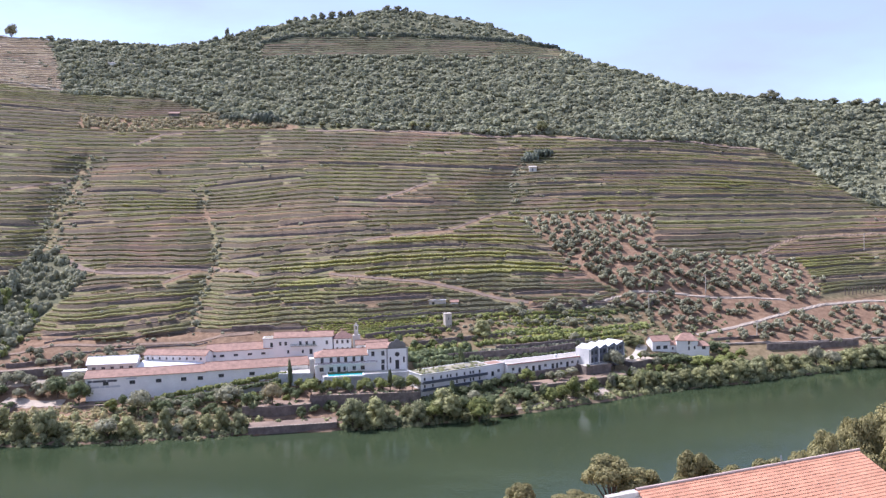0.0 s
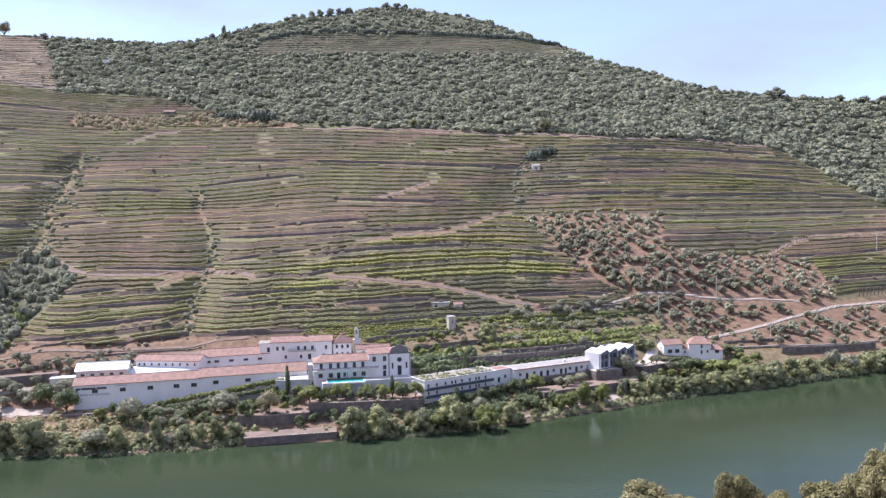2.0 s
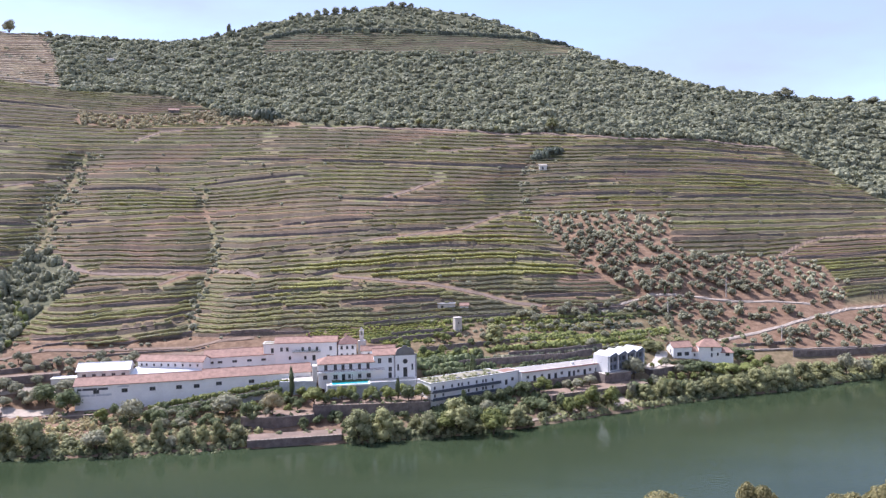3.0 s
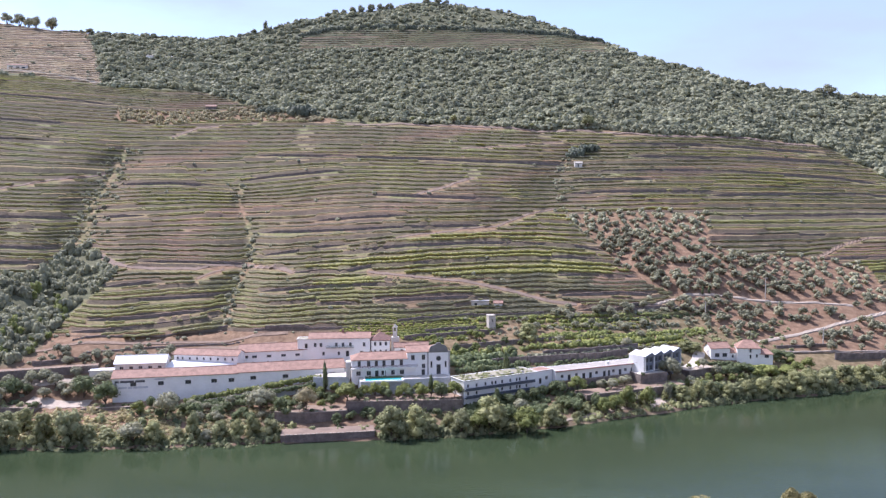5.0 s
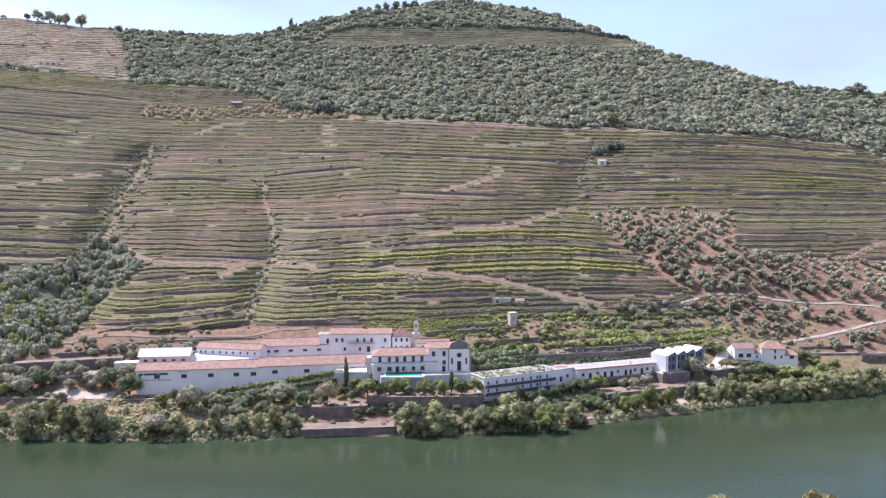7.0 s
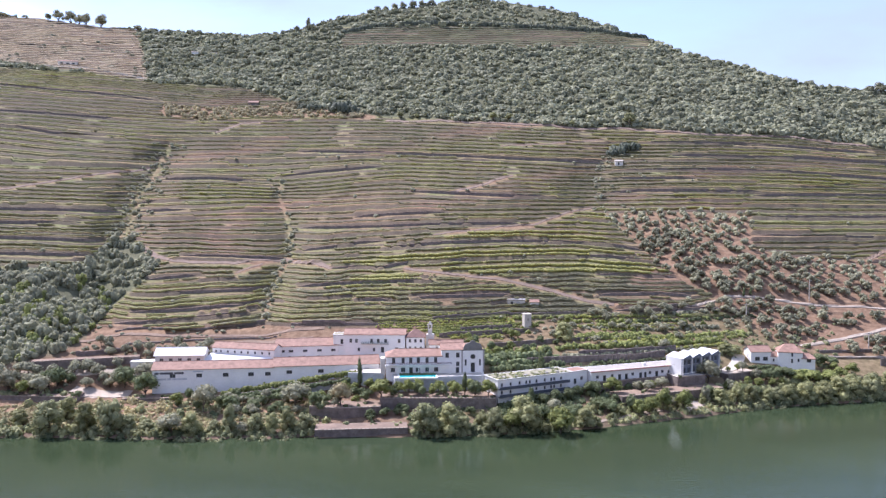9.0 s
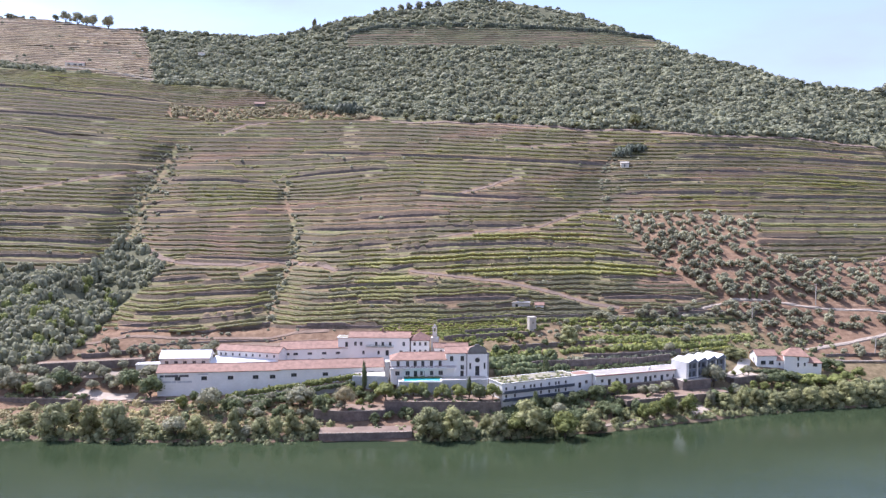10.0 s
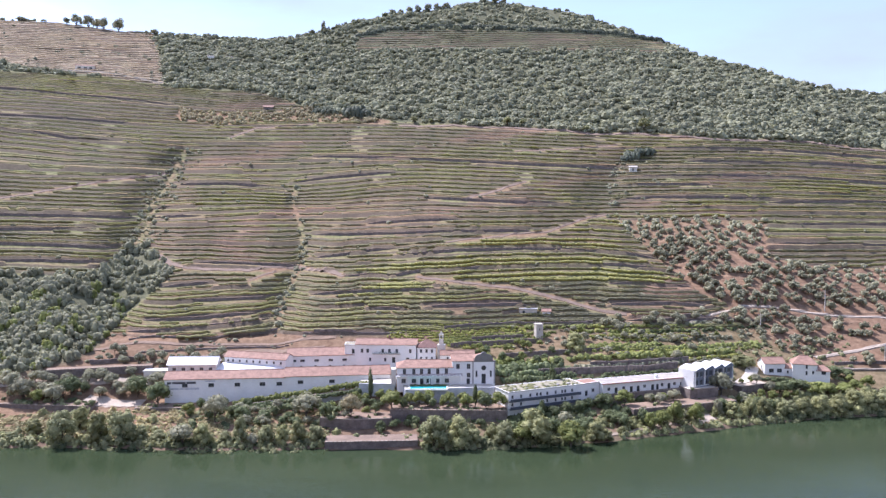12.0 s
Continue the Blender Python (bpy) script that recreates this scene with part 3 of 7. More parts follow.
for f in np.linspace(0, 1, 24):
    z = z_start + (ridge_z - z_start) * f
    add_row(z, np.maximum(dist_at(AZ, z), rows_d[-1] + 0.2), 0)
for dd, dz in ((25, -3), (80, -18), (300, -110), (1200, -260), (2800, -330)):
    add_row(ridge_z + dz, rows_d[len(rows_d) - 1] + dd, 0)
RZ, RD, RB = np.array(rows_z), np.array(rows_d), np.array(rows_bank)
RD = np.maximum.accumulate(RD, axis=0)


def ground_z(x, y):
    """Height of the hillside at a place."""
    a = math.degrees(math.atan2(x, y))
    i = int(np.clip(np.searchsorted(AZ, a), 1, len(AZ) - 1))
    i = i if AZ[i] - a < a - AZ[i - 1] else i - 1
    return float(np.interp(math.hypot(x, y), RD[:, i], RZ[:, i]))


def at(az, z):
    """A place on the hillside by bearing and height."""
    d = float(dist_at(az, z))
    x, y = d * math.sin(radians(az)), d * math.cos(radians(az))
    return x, y, ground_z(x, y)


sn, cs = np.sin(np.radians(AZ)), np.cos(np.radians(AZ))
gv = np.stack([RD * sn, RD * cs, RZ], -1).reshape(-1, 3)
nr, nc = RD.shape
ii, jj = np.meshgrid(np.arange(nr - 1), np.arange(nc - 1), indexing="ij")
base = (ii * nc + jj).ravel()
ground_me = quads_mesh("ground", gv, np.stack([base, base + 1, base + nc + 1, base + nc], -1), M_GROUND)
A2 = np.broadcast_to(AZ, RZ.shape)
wood_mask = RZ > np.interp(A2, WOODLINE[:, 0], WOODLINE[:, 1])
dry = inside(A2, RZ, DRY_FIELD).astype(float)
band = ((A2 > -12.5) & (A2 < 9) & (RZ > 246 + 4 * wave(A2 * 0.6, RZ * 0, 5)) & (RZ < 282)).astype(float)
bare = bareness(A2, RZ) * (~wood_mask) + 0.85 * inside(A2, RZ, OLIVES)
cover = np.zeros((nr, nc, 4), np.float32)
lush = np.max([inside(A2, RZ, p) for p in BRIGHT[:4]], axis=0)
cover[..., 0] = RB * (0.8 - 0.45 * lush) * (1 - 0.85 * np.clip((2.2 - track_gap(A2, RZ, STRIPS)) / 0.8, 0, 1))
cover[..., 1] = np.clip(0.8 + 0.3 * np.clip((RZ - 45) / 40, 0, 1) - bare + 0.2 * lush, 0, 1)
path = np.zeros(RZ.shape)
for i, v in rows_path:
    path[i] = v
path = np.maximum(path, np.maximum(np.clip((1.5 - track_gap(A2, RZ)) / 1.0, 0, 1), 0.55 * np.clip((0.8 + 1.3 * wave(A2 * 4, RZ * 0.35, 46) - track_gap(A2, RZ, STRIPS)) / 0.8, 0, 1)))
estate = (RZ < 25).astype(float)
garden = 0.35 * ((RZ > 13) & (RZ < 27) & (A2 > -7) & (A2 < 16))
cover[..., 1] = np.clip(np.maximum(cover[..., 1] * (1 - estate * np.where(A2 < -7, 0.9, 0.5)), garden) * (1 - path), 0, 1)
scrubby = inside(A2, RZ, SCRUB).astype(float)
bankdry = 0.6 * ((RZ < 6) & (RZ > 1.4) & (A2 < -12)) + ((RZ < 3.5) & (RZ > 1.3) & (A2 > 6) & (A2 < 16))
cover[..., 1] = np.clip(cover[..., 1] - 0.6 * scrubby, 0, 1)
cover[..., 2] = np.clip(0.4 * dry + 0.1 * band + 0.2 * bare + 0.6 * path + 0.55 * scrubby + 0.7 * bankdry, 0, 1)
cover[..., 3] = np.clip(0.9 * np.maximum(wood_mask, inside(A2, RZ, LEFT_WOOD)) - dry - band - scrubby, 0, 1)
ca = ground_me.color_attributes.new("cover", "FLOAT_COLOR", "POINT")
ca.data.foreach_set("color", cover.ravel())
ground = tagged(new("ground", ground_me), "steep terraced hillside of reddish schist earth and dry grass", "hillside", kind="structure")

# River
wv = [(-3000, -100, 0), (3000, -100, 0), (3000, 1500, 0), (-3000, 1500, 0)]
water = tagged(new("water", mesh_of("water", wv, [(0, 1, 2, 3)], M_WATER)), "calm dark green river water with faint ripples", "river", kind="structure")

# ---------------------------------------------------------------- plants
def leaf_cloud(rs, lobes, n, size, flat=0.0, core=0.78):
    """Leaves as small bent quads over the surfaces of lobes (x, y, z, rx, ry, rz); each lobe has a darker inner body."""
    vol = np.array([l[3] * l[4] + l[4] * l[5] + l[3] * l[5] for l in lobes])
    pick = rs.choice(len(lobes), n, p=vol / vol.sum())
    L = np.array(lobes)[pick]
    d = rs.normal(size=(n, 3))
    d[:, 2] = d[:, 2] * 0.9 + 0.15
    d /= np.linalg.norm(d, axis=1)[:, None]
    r = core + (1.06 - core) * rs.rand(n) ** 0.6
    p = L[:, :3] + d * L[:, 3:] * r[:, None]
    nrm = d * 0.9 + np.array((0, 0, 0.3)) + rs.normal(scale=0.4, size=(n, 3))
    nrm /= np.linalg.norm(nrm, axis=1)[:, None]
    t = np.cross(nrm, rs.normal(size=(n, 3)))
    t /= np.linalg.norm(t, axis=1)[:, None]
    b = np.cross(nrm, t)
    s = size * 1.12 * rs.uniform(0.6, 1.35, n)[:, None]
    c = [p - t * s - b * s * 0.7, p + t * s * 0.8 - b * s, p + t * s + b * s * 0.8, p - t * s * 0.7 + b * s]
    v = np.stack(c, 1)
    v[:, 0] -= nrm * s * 0.3
    v[:, 2] -= nrm * s * 0.3
    return v.reshape(-1, 3), np.arange(4 * n).reshape(n, 4)


ICO = bmesh.new()
bmesh.ops.create_icosphere(ICO, subdivisions=1, radius=1)
ICO_V = np.array([v.co[:] for v in ICO.verts])
ICO_F = np.array([[v.index for v in f.verts] for f in ICO.faces])
ICO.free()


def lumps(rs, d, n, depth):
    """Radius factors over directions d: n rounded swellings with dips between them."""
    b = rs.normal(size=(n, 3))
    b /= np.linalg.norm(b, axis=1)[:, None]
    near = np.max(d @ b.T, axis=1)
    return 1 - depth + depth * np.clip((near - 0.2) / 0.75, 0, 1) ** 0.8 + rs.uniform(-0.04, 0.04, len(d))


def dome_proto(seed, leaves=20, leaf=0.13, nv=5, body=0.92):
    """A low rounded crown with swellings, and loose leaves over it."""
    rs = np.random.RandomState(seed)
    d, nu = [], 10
    for j in range(nv + 1):
        e = -0.35 + (1.45 + 0.35) * j / nv
        d += [(math.cos(e) * math.cos(a), math.cos(e) * math.sin(a), math.sin(e)) for a in (np.arange(nu) + 0.5 * (j % 2)) * 2 * math.pi / nu]
    d = np.array(d)
    r = lumps(rs, d, 11, 0.5)
    b = d * r[:, None] * np.array((body, body, body * 1.03)) + np.array((0, 0, 0.22))
    q = [[j * nu + i, j * nu + (i + 1) % nu, j * nu + nu + (i + 1) % nu, j * nu + nu + i] for j in range(nv) for i in range(nu)]
    o = nv * nu
    q += [[o, o + 1, o + 2, o + 3], [o, o + 3, o + 4, o + 9], [o + 4, o + 5, o + 8, o + 9], [o + 5, o + 6, o + 7, o + 8]]
    v, lq = leaf_cloud(rs, [(0, 0, 0.22, 0.95, 0.95, 0.98)], leaves, leaf, core=0.7)
    return np.concatenate([b, v]), np.concatenate([np.array(q), lq + len(b)])


def crown_mesh(name, rs, lobes, n, size, material, core=0.8):
    v, q = leaf_cloud(rs, lobes, n, size, core=core)
    vs, fs = [v], [list(f) for f in q]
    off = len(v)
    for l in lobes:
        k = ICO_V * lumps(rs, ICO_V, 7, 0.3)[:, None]
        vs.append(np.array(l[:3]) + k * np.array(l[3:]) * (core + 0.04))
        fs += [list(f + off) for f in ICO_F]
        off += len(ICO_V)
    return mesh_of(name, np.concatenate(vs), fs, material, True)


def tube(bm, p, q, r0, r1, n=6):
    p, q = Vector(p), Vector(q)
    u = (q - p).normalized()
    s = u.orthogonal().normalized()
    w = u.cross(s)
    rings = []
    for c, r in ((p, r0), (q, r1)):
        rings.append([bm.verts.new(c + r * (math.cos(6.2832 * i / n) * s + math.sin(6.2832 * i / n) * w)) for i in range(n)])
    for i in range(n):
        bm.faces.new([rings[0][i], rings[0][(i + 1) % n], rings[1][(i + 1) % n], rings[1][i]])
    bm.faces.new(rings[1])


def tree_kind(name, seed, height, spread, trunk, n, leaf, material, label, category="tree", lobes=7, tall=0.42, group="", kind="", lobe=(0.42, 0.62), core=0.8, stretch=1.0, low=False, head=1):
    """One tree with a tapered trunk, limbs and a leafy crown of several lobes, standing at the origin."""
    rs = np.random.RandomState(seed)
    root = thing(name, pose(0, 0, -50), label, category, group, kind)
    bm = bmesh.new()
    top = height * trunk
    tube(bm, (0, 0, -0.8), (0.05 * height * rs.uniform(-1, 1), 0.03 * height, top), 0.035 * height, 0.02 * height, 7)
    lob = []
    for i in range(lobes):
        an = 2.4 * i + rs.uniform(-0.4, 0.4)
        rr = spread * (0.12 + 0.5 * math.sqrt((i + 0.3) / lobes))
        z = top + (height - top) * (0.30 + 0.42 * (1 - (i / lobes) ** head) + rs.uniform(-0.1, 0.1))
        if low:
            z = height * (0.14 + 0.62 * (1 - (i + 0.5) / lobes) + rs.uniform(-0.08, 0.08))
        c = (rr * math.cos(an), rr * math.sin(an), z)
        e = spread * rs.uniform(*lobe)
        lob.append((*c, e, e * rs.uniform(0.85, 1.1), min(e * stretch * rs.uniform(0.75, 1.0), (height - top) * tall)))
        tube(bm, (0, 0, top * 0.9), c, 0.016 * height, 0.005 * height, 5)
    part("trunk", bm, M_BARK, root)
    child("crown", crown_mesh("crown", rs, lob, n, leaf, material, core), root)
    return root


def plant(kind, x, y, z, s=1.0, sz=None, turn=0.0):
    return copy_thing(kind, pose(x, y, z, 0, 0, turn) @ Matrix.Diagonal((s, s, sz or s, 1)))


def clump_field(name, spots, protos, material, label, category, smooth=True):
    """Many small crowns joined into one mesh: spots are rows of x, y, z, size, height."""
    rs = np.random.RandomState(5)
    vs, fs3, off = [], [], 0
    allv, allq = [], []
    for i, (x, y, z, s, h) in enumerate(spots):
        v, q = protos[i % len(protos)]
        c, n = math.cos(i * 1.7), math.sin(i * 1.7)
        w = np.stack([(v[:, 0] * c - v[:, 1] * n) * s + x, (v[:, 0] * n + v[:, 1] * c) * s + y, v[:, 2] * h + z], -1)
        allv.append(w)
        allq.append(q + off)
        off += len(v)
    me = quads_mesh(name, np.concatenate(allv), np.concatenate(allq), material)
    if smooth:
        me.shade_smooth()
    return tagged(new(name, me), label, category, kind="stuff")


TUFTS = [dome_proto(s, 34, 0.17, 2, 0.72) for s in range(90, 94)]


def grove_proto(seed, leaves=14, leaf=0.21):
    """A ragged crown of three unequal low heads, with loose leaves over them."""
    rs = np.random.RandomState(seed)
    vs, qs, lobes, off, nu = [], [], [], 0, 6
    for i in range(3):
        an, r = 2.1 * i + rs.uniform(-0.6, 0.6), rs.uniform(0.42, 0.72)
        c = np.array((0.45 * math.cos(an), 0.45 * math.sin(an), rs.uniform(0.1, 0.55)))
        h = r * rs.uniform(0.85, 1.35)
        lobes.append((*c, r * 1.03, r * 1.03, h * 1.03))
        d = np.array([(math.cos(e) * math.cos(a), math.cos(e) * math.sin(a), math.sin(e)) for j, e in enumerate((-0.7, 0.15, 1.0)) for a in (np.arange(nu) + 0.5 * (j % 2)) * 2 * math.pi / nu])
        vs.append(c + d * lumps(rs, d, 6, 0.35)[:, None] * np.array((r, r, h)))
        qs += [[off + j * nu + k, off + j * nu + (k + 1) % nu, off + j * nu + nu + (k + 1) % nu, off + j * nu + nu + k] for j in range(2) for k in range(nu)]
        qs += [[off + 12, off + 13, off + 14, off + 15], [off + 12, off + 15, off + 16, off + 17]]
        off += 18
    v, lq = leaf_cloud(rs, lobes, leaves, leaf, core=0.75)
    return np.concatenate(vs + [v]), np.concatenate([np.array(qs), lq + off])


WOODS = [grove_proto(s, 26, 0.24) for s in range(110, 124)]
TREES = [grove_proto(s, 46, 0.16) for s in range(124, 131)]
PROTOS = [grove_proto(s, 26, 0.18) for s in range(100, 108)]


def scatter(n, seed, az0, az1, z_of, keep, size, squash=(0.75, 1.1)):
    """Spots on the hillside, spread evenly over the ground."""
    rs = np.random.RandomState(seed)
    out = []
    az = rs.uniform(az0, az1, n)
    lo, hi = z_of(az)
    z = lo + (hi - lo) * rs.rand(n)
    ok = keep(az, z)
    for a, h in zip(az[ok], z[ok]):
        x, y, g = at(a, h)
        s = rs.uniform(*size)
        out.append((x, y, g - 0.15 * s, s, s * rs.uniform(*squash)))
    return out


wl_of = lambda az: np.interp(az, WOODLINE[:, 0], WOODLINE[:, 1])
rz_of = lambda az: np.interp(az, AZ, ridge_z)
def wood_keep(az, z):
    return ~inside(az, z, DRY_FIELD) & ~((az > -12.5) & (az < 9) & (z > 247) & (z < 279))
wood_range = lambda a: (wl_of(a), rz_of(a) + 0 * a)
wood_spots = scatter(850, 6, -37, 31, wood_range, wood_keep, (4.4, 6.8), (0.65, 0.95)) + scatter(3900, 1, -37, 31, wood_range, wood_keep, (3.2, 5.6), (0.62, 0.9)) + scatter(3700, 3, -37, 31, wood_range, wood_keep, (1.9, 3.6), (0.7, 1.05)) + scatter(1500, 5, -15, 20, lambda a: (wl_of(a), np.minimum(rz_of(a), 250)), wood_keep, (2.6, 4.4), (0.7, 1.0))
clump_field("woodland", wood_spots, WOODS, F_WOOD, "dense grey-green scrub woodland covering the upper hill", "woodland")
left_spots = scatter(1300, 2, -42, -24, lambda a: (14 + 0 * a, 62 + 0 * a), lambda a, z: inside(a, z, LEFT_WOOD), (1.8, 4.0), (1.0, 1.6))
clump_field("valley_trees", scatter(70, 8, -36, -28, lambda a: (16 + 0 * a, 40 + 0 * a), lambda a, z: inside(a, z, LEFT_WOOD), (1.6, 3.2), (1.2, 1.8)), TREES, F_BRIGHT, "bright green trees among the grey valley wood", "woodland")
clump_field("valley_wood", left_spots, TREES, F_VALLEY, "grey-green trees filling the side valley", "woodland")

# Vine rows along the terraces


def vine_tone(az, z):
    """0 dark green, 0.5 green, 1 yellowing."""
    # The last term lightens vines towards the left, standing in for haze there.
    t = 0.36 + 0.42 * wave(az * 0.33, z * 0.09, 51) + 0.25 * wave(az * 1.1, z * 0.33, 52) - 0.08 * np.clip((z - 90) / 60, 0, 1) + 0.1 * np.clip((-18 - az) / 8, 0, 1)
    for i, poly in enumerate(BRIGHT):
        t = np.where(inside(az + 0.3 * wave(az * 3, z * 0.6, 53), z, poly), 0.93 if i < 4 else 0.78 if i < 7 else 0.66, t)
    return np.clip(t, 0, 1)


def vine_rows(name, where, material, label, top=300):
    rs = np.random.RandomState(11)
    vs, qs, tn, off = [], [], [], 0
    az = np.arange(-38, 38, 0.11)
    prof = [(-1.0, 0.10), (-1.1, 0.60), (-0.25, 1.0), (0.6, 0.92), (1.0, 0.35)]
    s, c = np.sin(np.radians(az)), np.cos(np.radians(az))
    for k in range(len(TERRACES) - 1):
        z0 = level(az, k)
        if z0.min() > top:
            break
        z1 = np.maximum(level(az, k + 1), z0 + 0.5)
        d0, d1 = dist_at(az, z0), dist_at(az, z1)
        main, above = is_main(az, k), is_main(az, min(k + 1, len(TERRACES) - 2))
        for side in ((0.0,) if TERRACES[k] > 46 else (-0.2, 0.13)):
            f = 0.54 + side + 0.06 * wave(az * 0.6, 0 * az + k, 44)
            d = d0 + (d1 - d0) * f + rs.uniform(-0.1, 0.1, len(az))
            z = z0 + (z1 - z0) * np.where(main, 0.97, 0.45 + 0.5 * (f - 0.22) / 0.71)
            tone = vine_tone(az, z)
            thin = wave(az * 0.55, 0 * az + k * 0.10, 41) + 0.45 * wave(az * 1.2, 0 * az + k * 1.3, 42) + 0.5 * (tone > 0.8)
            lit = tone > 0.8
            on = (vine_weight(az, z) > 0.8) & (z < np.interp(az, AZ, ridge_z)) & where(az, z) & ~(above & (side > 0)) & (track_gap(az, z, MAIN_WALLS) > 1.5) & (track_gap(az, z, STRIPS) > 1.3 + 0.8 * wave(az * 3, z * 0.3, 46)) & (thin > -0.95) & (lit | (wave(az * 0.16, 0 * az + k * 0.16, 45) + 0.12 * wave(az * 2.0, 0 * az + k * 1.7, 48) < 1.05))
            h = np.where(tone > 0.8, 1.1, (0.98 if TERRACES[k] > 46 else 0.9) + 0.25 * wave(az * 2.0, 0 * az + k, 43)) * rs.uniform(0.8, 1.2, len(az))
            thinned = (1 - 0.4 * bareness(az, z) * ~lit) * np.clip((thin + 1.0) / 0.35, 0.3, 1)
            half = np.where(lit, 1.65 if TERRACES[k] > 40 else 1.35, 1.0) * ((0.8 if TERRACES[k] > 66 else 0.68) if side else 1.0) * thinned * rs.uniform(0.75, 1.25, len(az))
            h = h * thinned
            ring = np.stack([np.stack([(d + u * half) * s, (d + u * half) * c, z + h * q + rs.uniform(-0.06, 0.06, len(az))], -1) for u, q in prof], 1)
            for i in np.nonzero(on[:-1])[0]:
                vs.append(ring[i])
                vs.append(ring[i + 1] if on[i + 1] else ring[i + 1] * 0.6 + ring[i] * 0.4)
                tn.append(np.full(10, np.clip(tone[i] + rs.uniform(-0.17, 0.17), 0, 1)))
                for j in range(4):
                    qs.append((off + j, off + j + 5, off + j + 6, off + j + 1))
                off += 10
    if not vs:
        return
    me = quads_mesh(name, np.concatenate(vs), np.array(qs), material)
    at_ = me.attributes.new("tone", "FLOAT", "POINT")
    at_.data.foreach_set("value", np.concatenate(tn).astype(np.float32))
    return tagged(new(name, me), label, "vines", kind="stuff")


M_STRAW = plain("dry_row_grass", (0.62, 0.495, 0.335), 0.95, 0.25, 0.2, 1.5)
M_DULL = plain("dull_vine_leaves", (0.22, 0.23, 0.13), 0.9, 0.25, 0.1, 1.0)
vine_rows("vine_rows", lambda a, z: z < wl_of(a), M_VINE, "green and yellowing vine rows planted along terraces", 232)
vine_rows("dry_rows", lambda a, z: inside(a, z, DRY_FIELD), M_STRAW, "straw-coloured rows on the abandoned upper terraces")
vine_rows("ridge_rows", lambda a, z: (a > -12.5) & (a < 9) & (z > 247) & (z < 279), M_DULL, "dull green rows of vines below the ridge road")

# ---------------------------------------------------------------- terraces, walls and tracks of the estate
PLATFORMS = []


def top_z(x, y):
    """Height of the ground or of the walled platform built on it."""
    z = ground_z(x, y)
    for poly, top in PLATFORMS:
        if inside(x, y, poly):
            z = max(z, top)
    return z


def platform(front, depth, top, drop, label, face, surface, name="garden_terrace"):
    """A walled earth platform behind a front line of points."""
    (x0, y0), (x1, y1) = front[0], front[-1]
    n = Vector((-(y1 - y0), x1 - x0)).normalized() * depth
    poly = [tuple(p) for p in front] + [(x1 + n.x, y1 + n.y), (x0 + n.x, y0 + n.y)]
    PLATFORMS.append((poly, top))
    root = thing(name, pose(x0, y0, top - drop), label, "terrace", kind="structure")
    loc = [(x - x0, y - y0) for x, y in poly]
    k = len(loc)
    vs = [(x, y, 0) for x, y in loc] + [(x, y, drop) for x, y in loc]
    child("retaining_wall", mesh_of("retaining_wall", vs, [(i, (i + 1) % k, (i + 1) % k + k, i + k) for i in range(k)], face), root)
    rs = random.Random(int(x0 * 7 + y0))
    child("surface", mesh_of("surface", [(x, y, drop) for x, y in loc], [tuple(range(k))], surface), root)
    bm = bmesh.new()
    for (ax, ay), (bx, by) in zip(loc[:len(front) - 1], loc[1:len(front)]):
        w = Vector((bx - ax, by - ay))
        m = max(1, int(w.length / 1.4))
        p = Vector((-w.y, w.x)).normalized()
        for i in range(m):
            a, b = i / m + 0.006, (i + 1) / m - 0.006
            h = drop + 0.14 + rs.uniform(0, 0.12)
            q = [(ax + w.x * a - p.x * 0.1, ay + w.y * a - p.y * 0.1), (ax + w.x * b - p.x * 0.1, ay + w.y * b - p.y * 0.1),
                 (ax + w.x * b + p.x * 0.5, ay + w.y * b + p.y * 0.5), (ax + w.x * a + p.x * 0.5, ay + w.y * a + p.y * 0.5)]
            v = [bm.verts.new((*c, drop - 0.1)) for c in q] + [bm.verts.new((*c, h)) for c in q]
            for f in ((4, 5, 6, 7), (0, 1, 5, 4), (1, 2, 6, 5), (2, 3, 7, 6), (3, 0, 4, 7)):
                bm.faces.new([v[j] for j in f])
    part("coping", bm, M_COPE if face is not M_LIME else M_LIME, root)
    return root


def ribbon(name, pts, width, lift, material, label, category="track", kind="structure", step=2.0):
    """A track or path laid on the ground along places given in plan."""
    ps = [Vector(p) for p in pts]
    line = []
    for a, b in zip(ps, ps[1:]):
        m = max(1, int((b - a).length / step))
        line += [a + (b - a) * (i / m) for i in range(m)]
    line.append(ps[-1])
    rs = random.Random(len(line))
    vs = []
    for i, p in enumerate(line):
        d = (line[min(i + 1, len(line) - 1)] - line[max(i - 1, 0)]).normalized()
        n = Vector((-d.y, d.x)) * width / 2
        mid = top_z(p.x, p.y)
        for f in (-1.15, -1, 0, 1, 1.15):
            w = p + n * f * rs.uniform(0.85, 1.15)
            vs.append((w.x, w.y, min(max(top_z(w.x, w.y), mid - 0.8), mid + 0.8) + lift - (0.6 if abs(f) > 1.1 else 0)))
    fs = [(5 * i + j, 5 * i + j + 1, 5 * i + j + 6, 5 * i + j + 5) for i in range(len(line) - 1) for j in range(4)]
    return tagged(new(name, mesh_of(name, vs, fs, material)), label, category, kind=kind)


def places(pairs):
    return [at(a, z)[:2] for a, z in pairs]


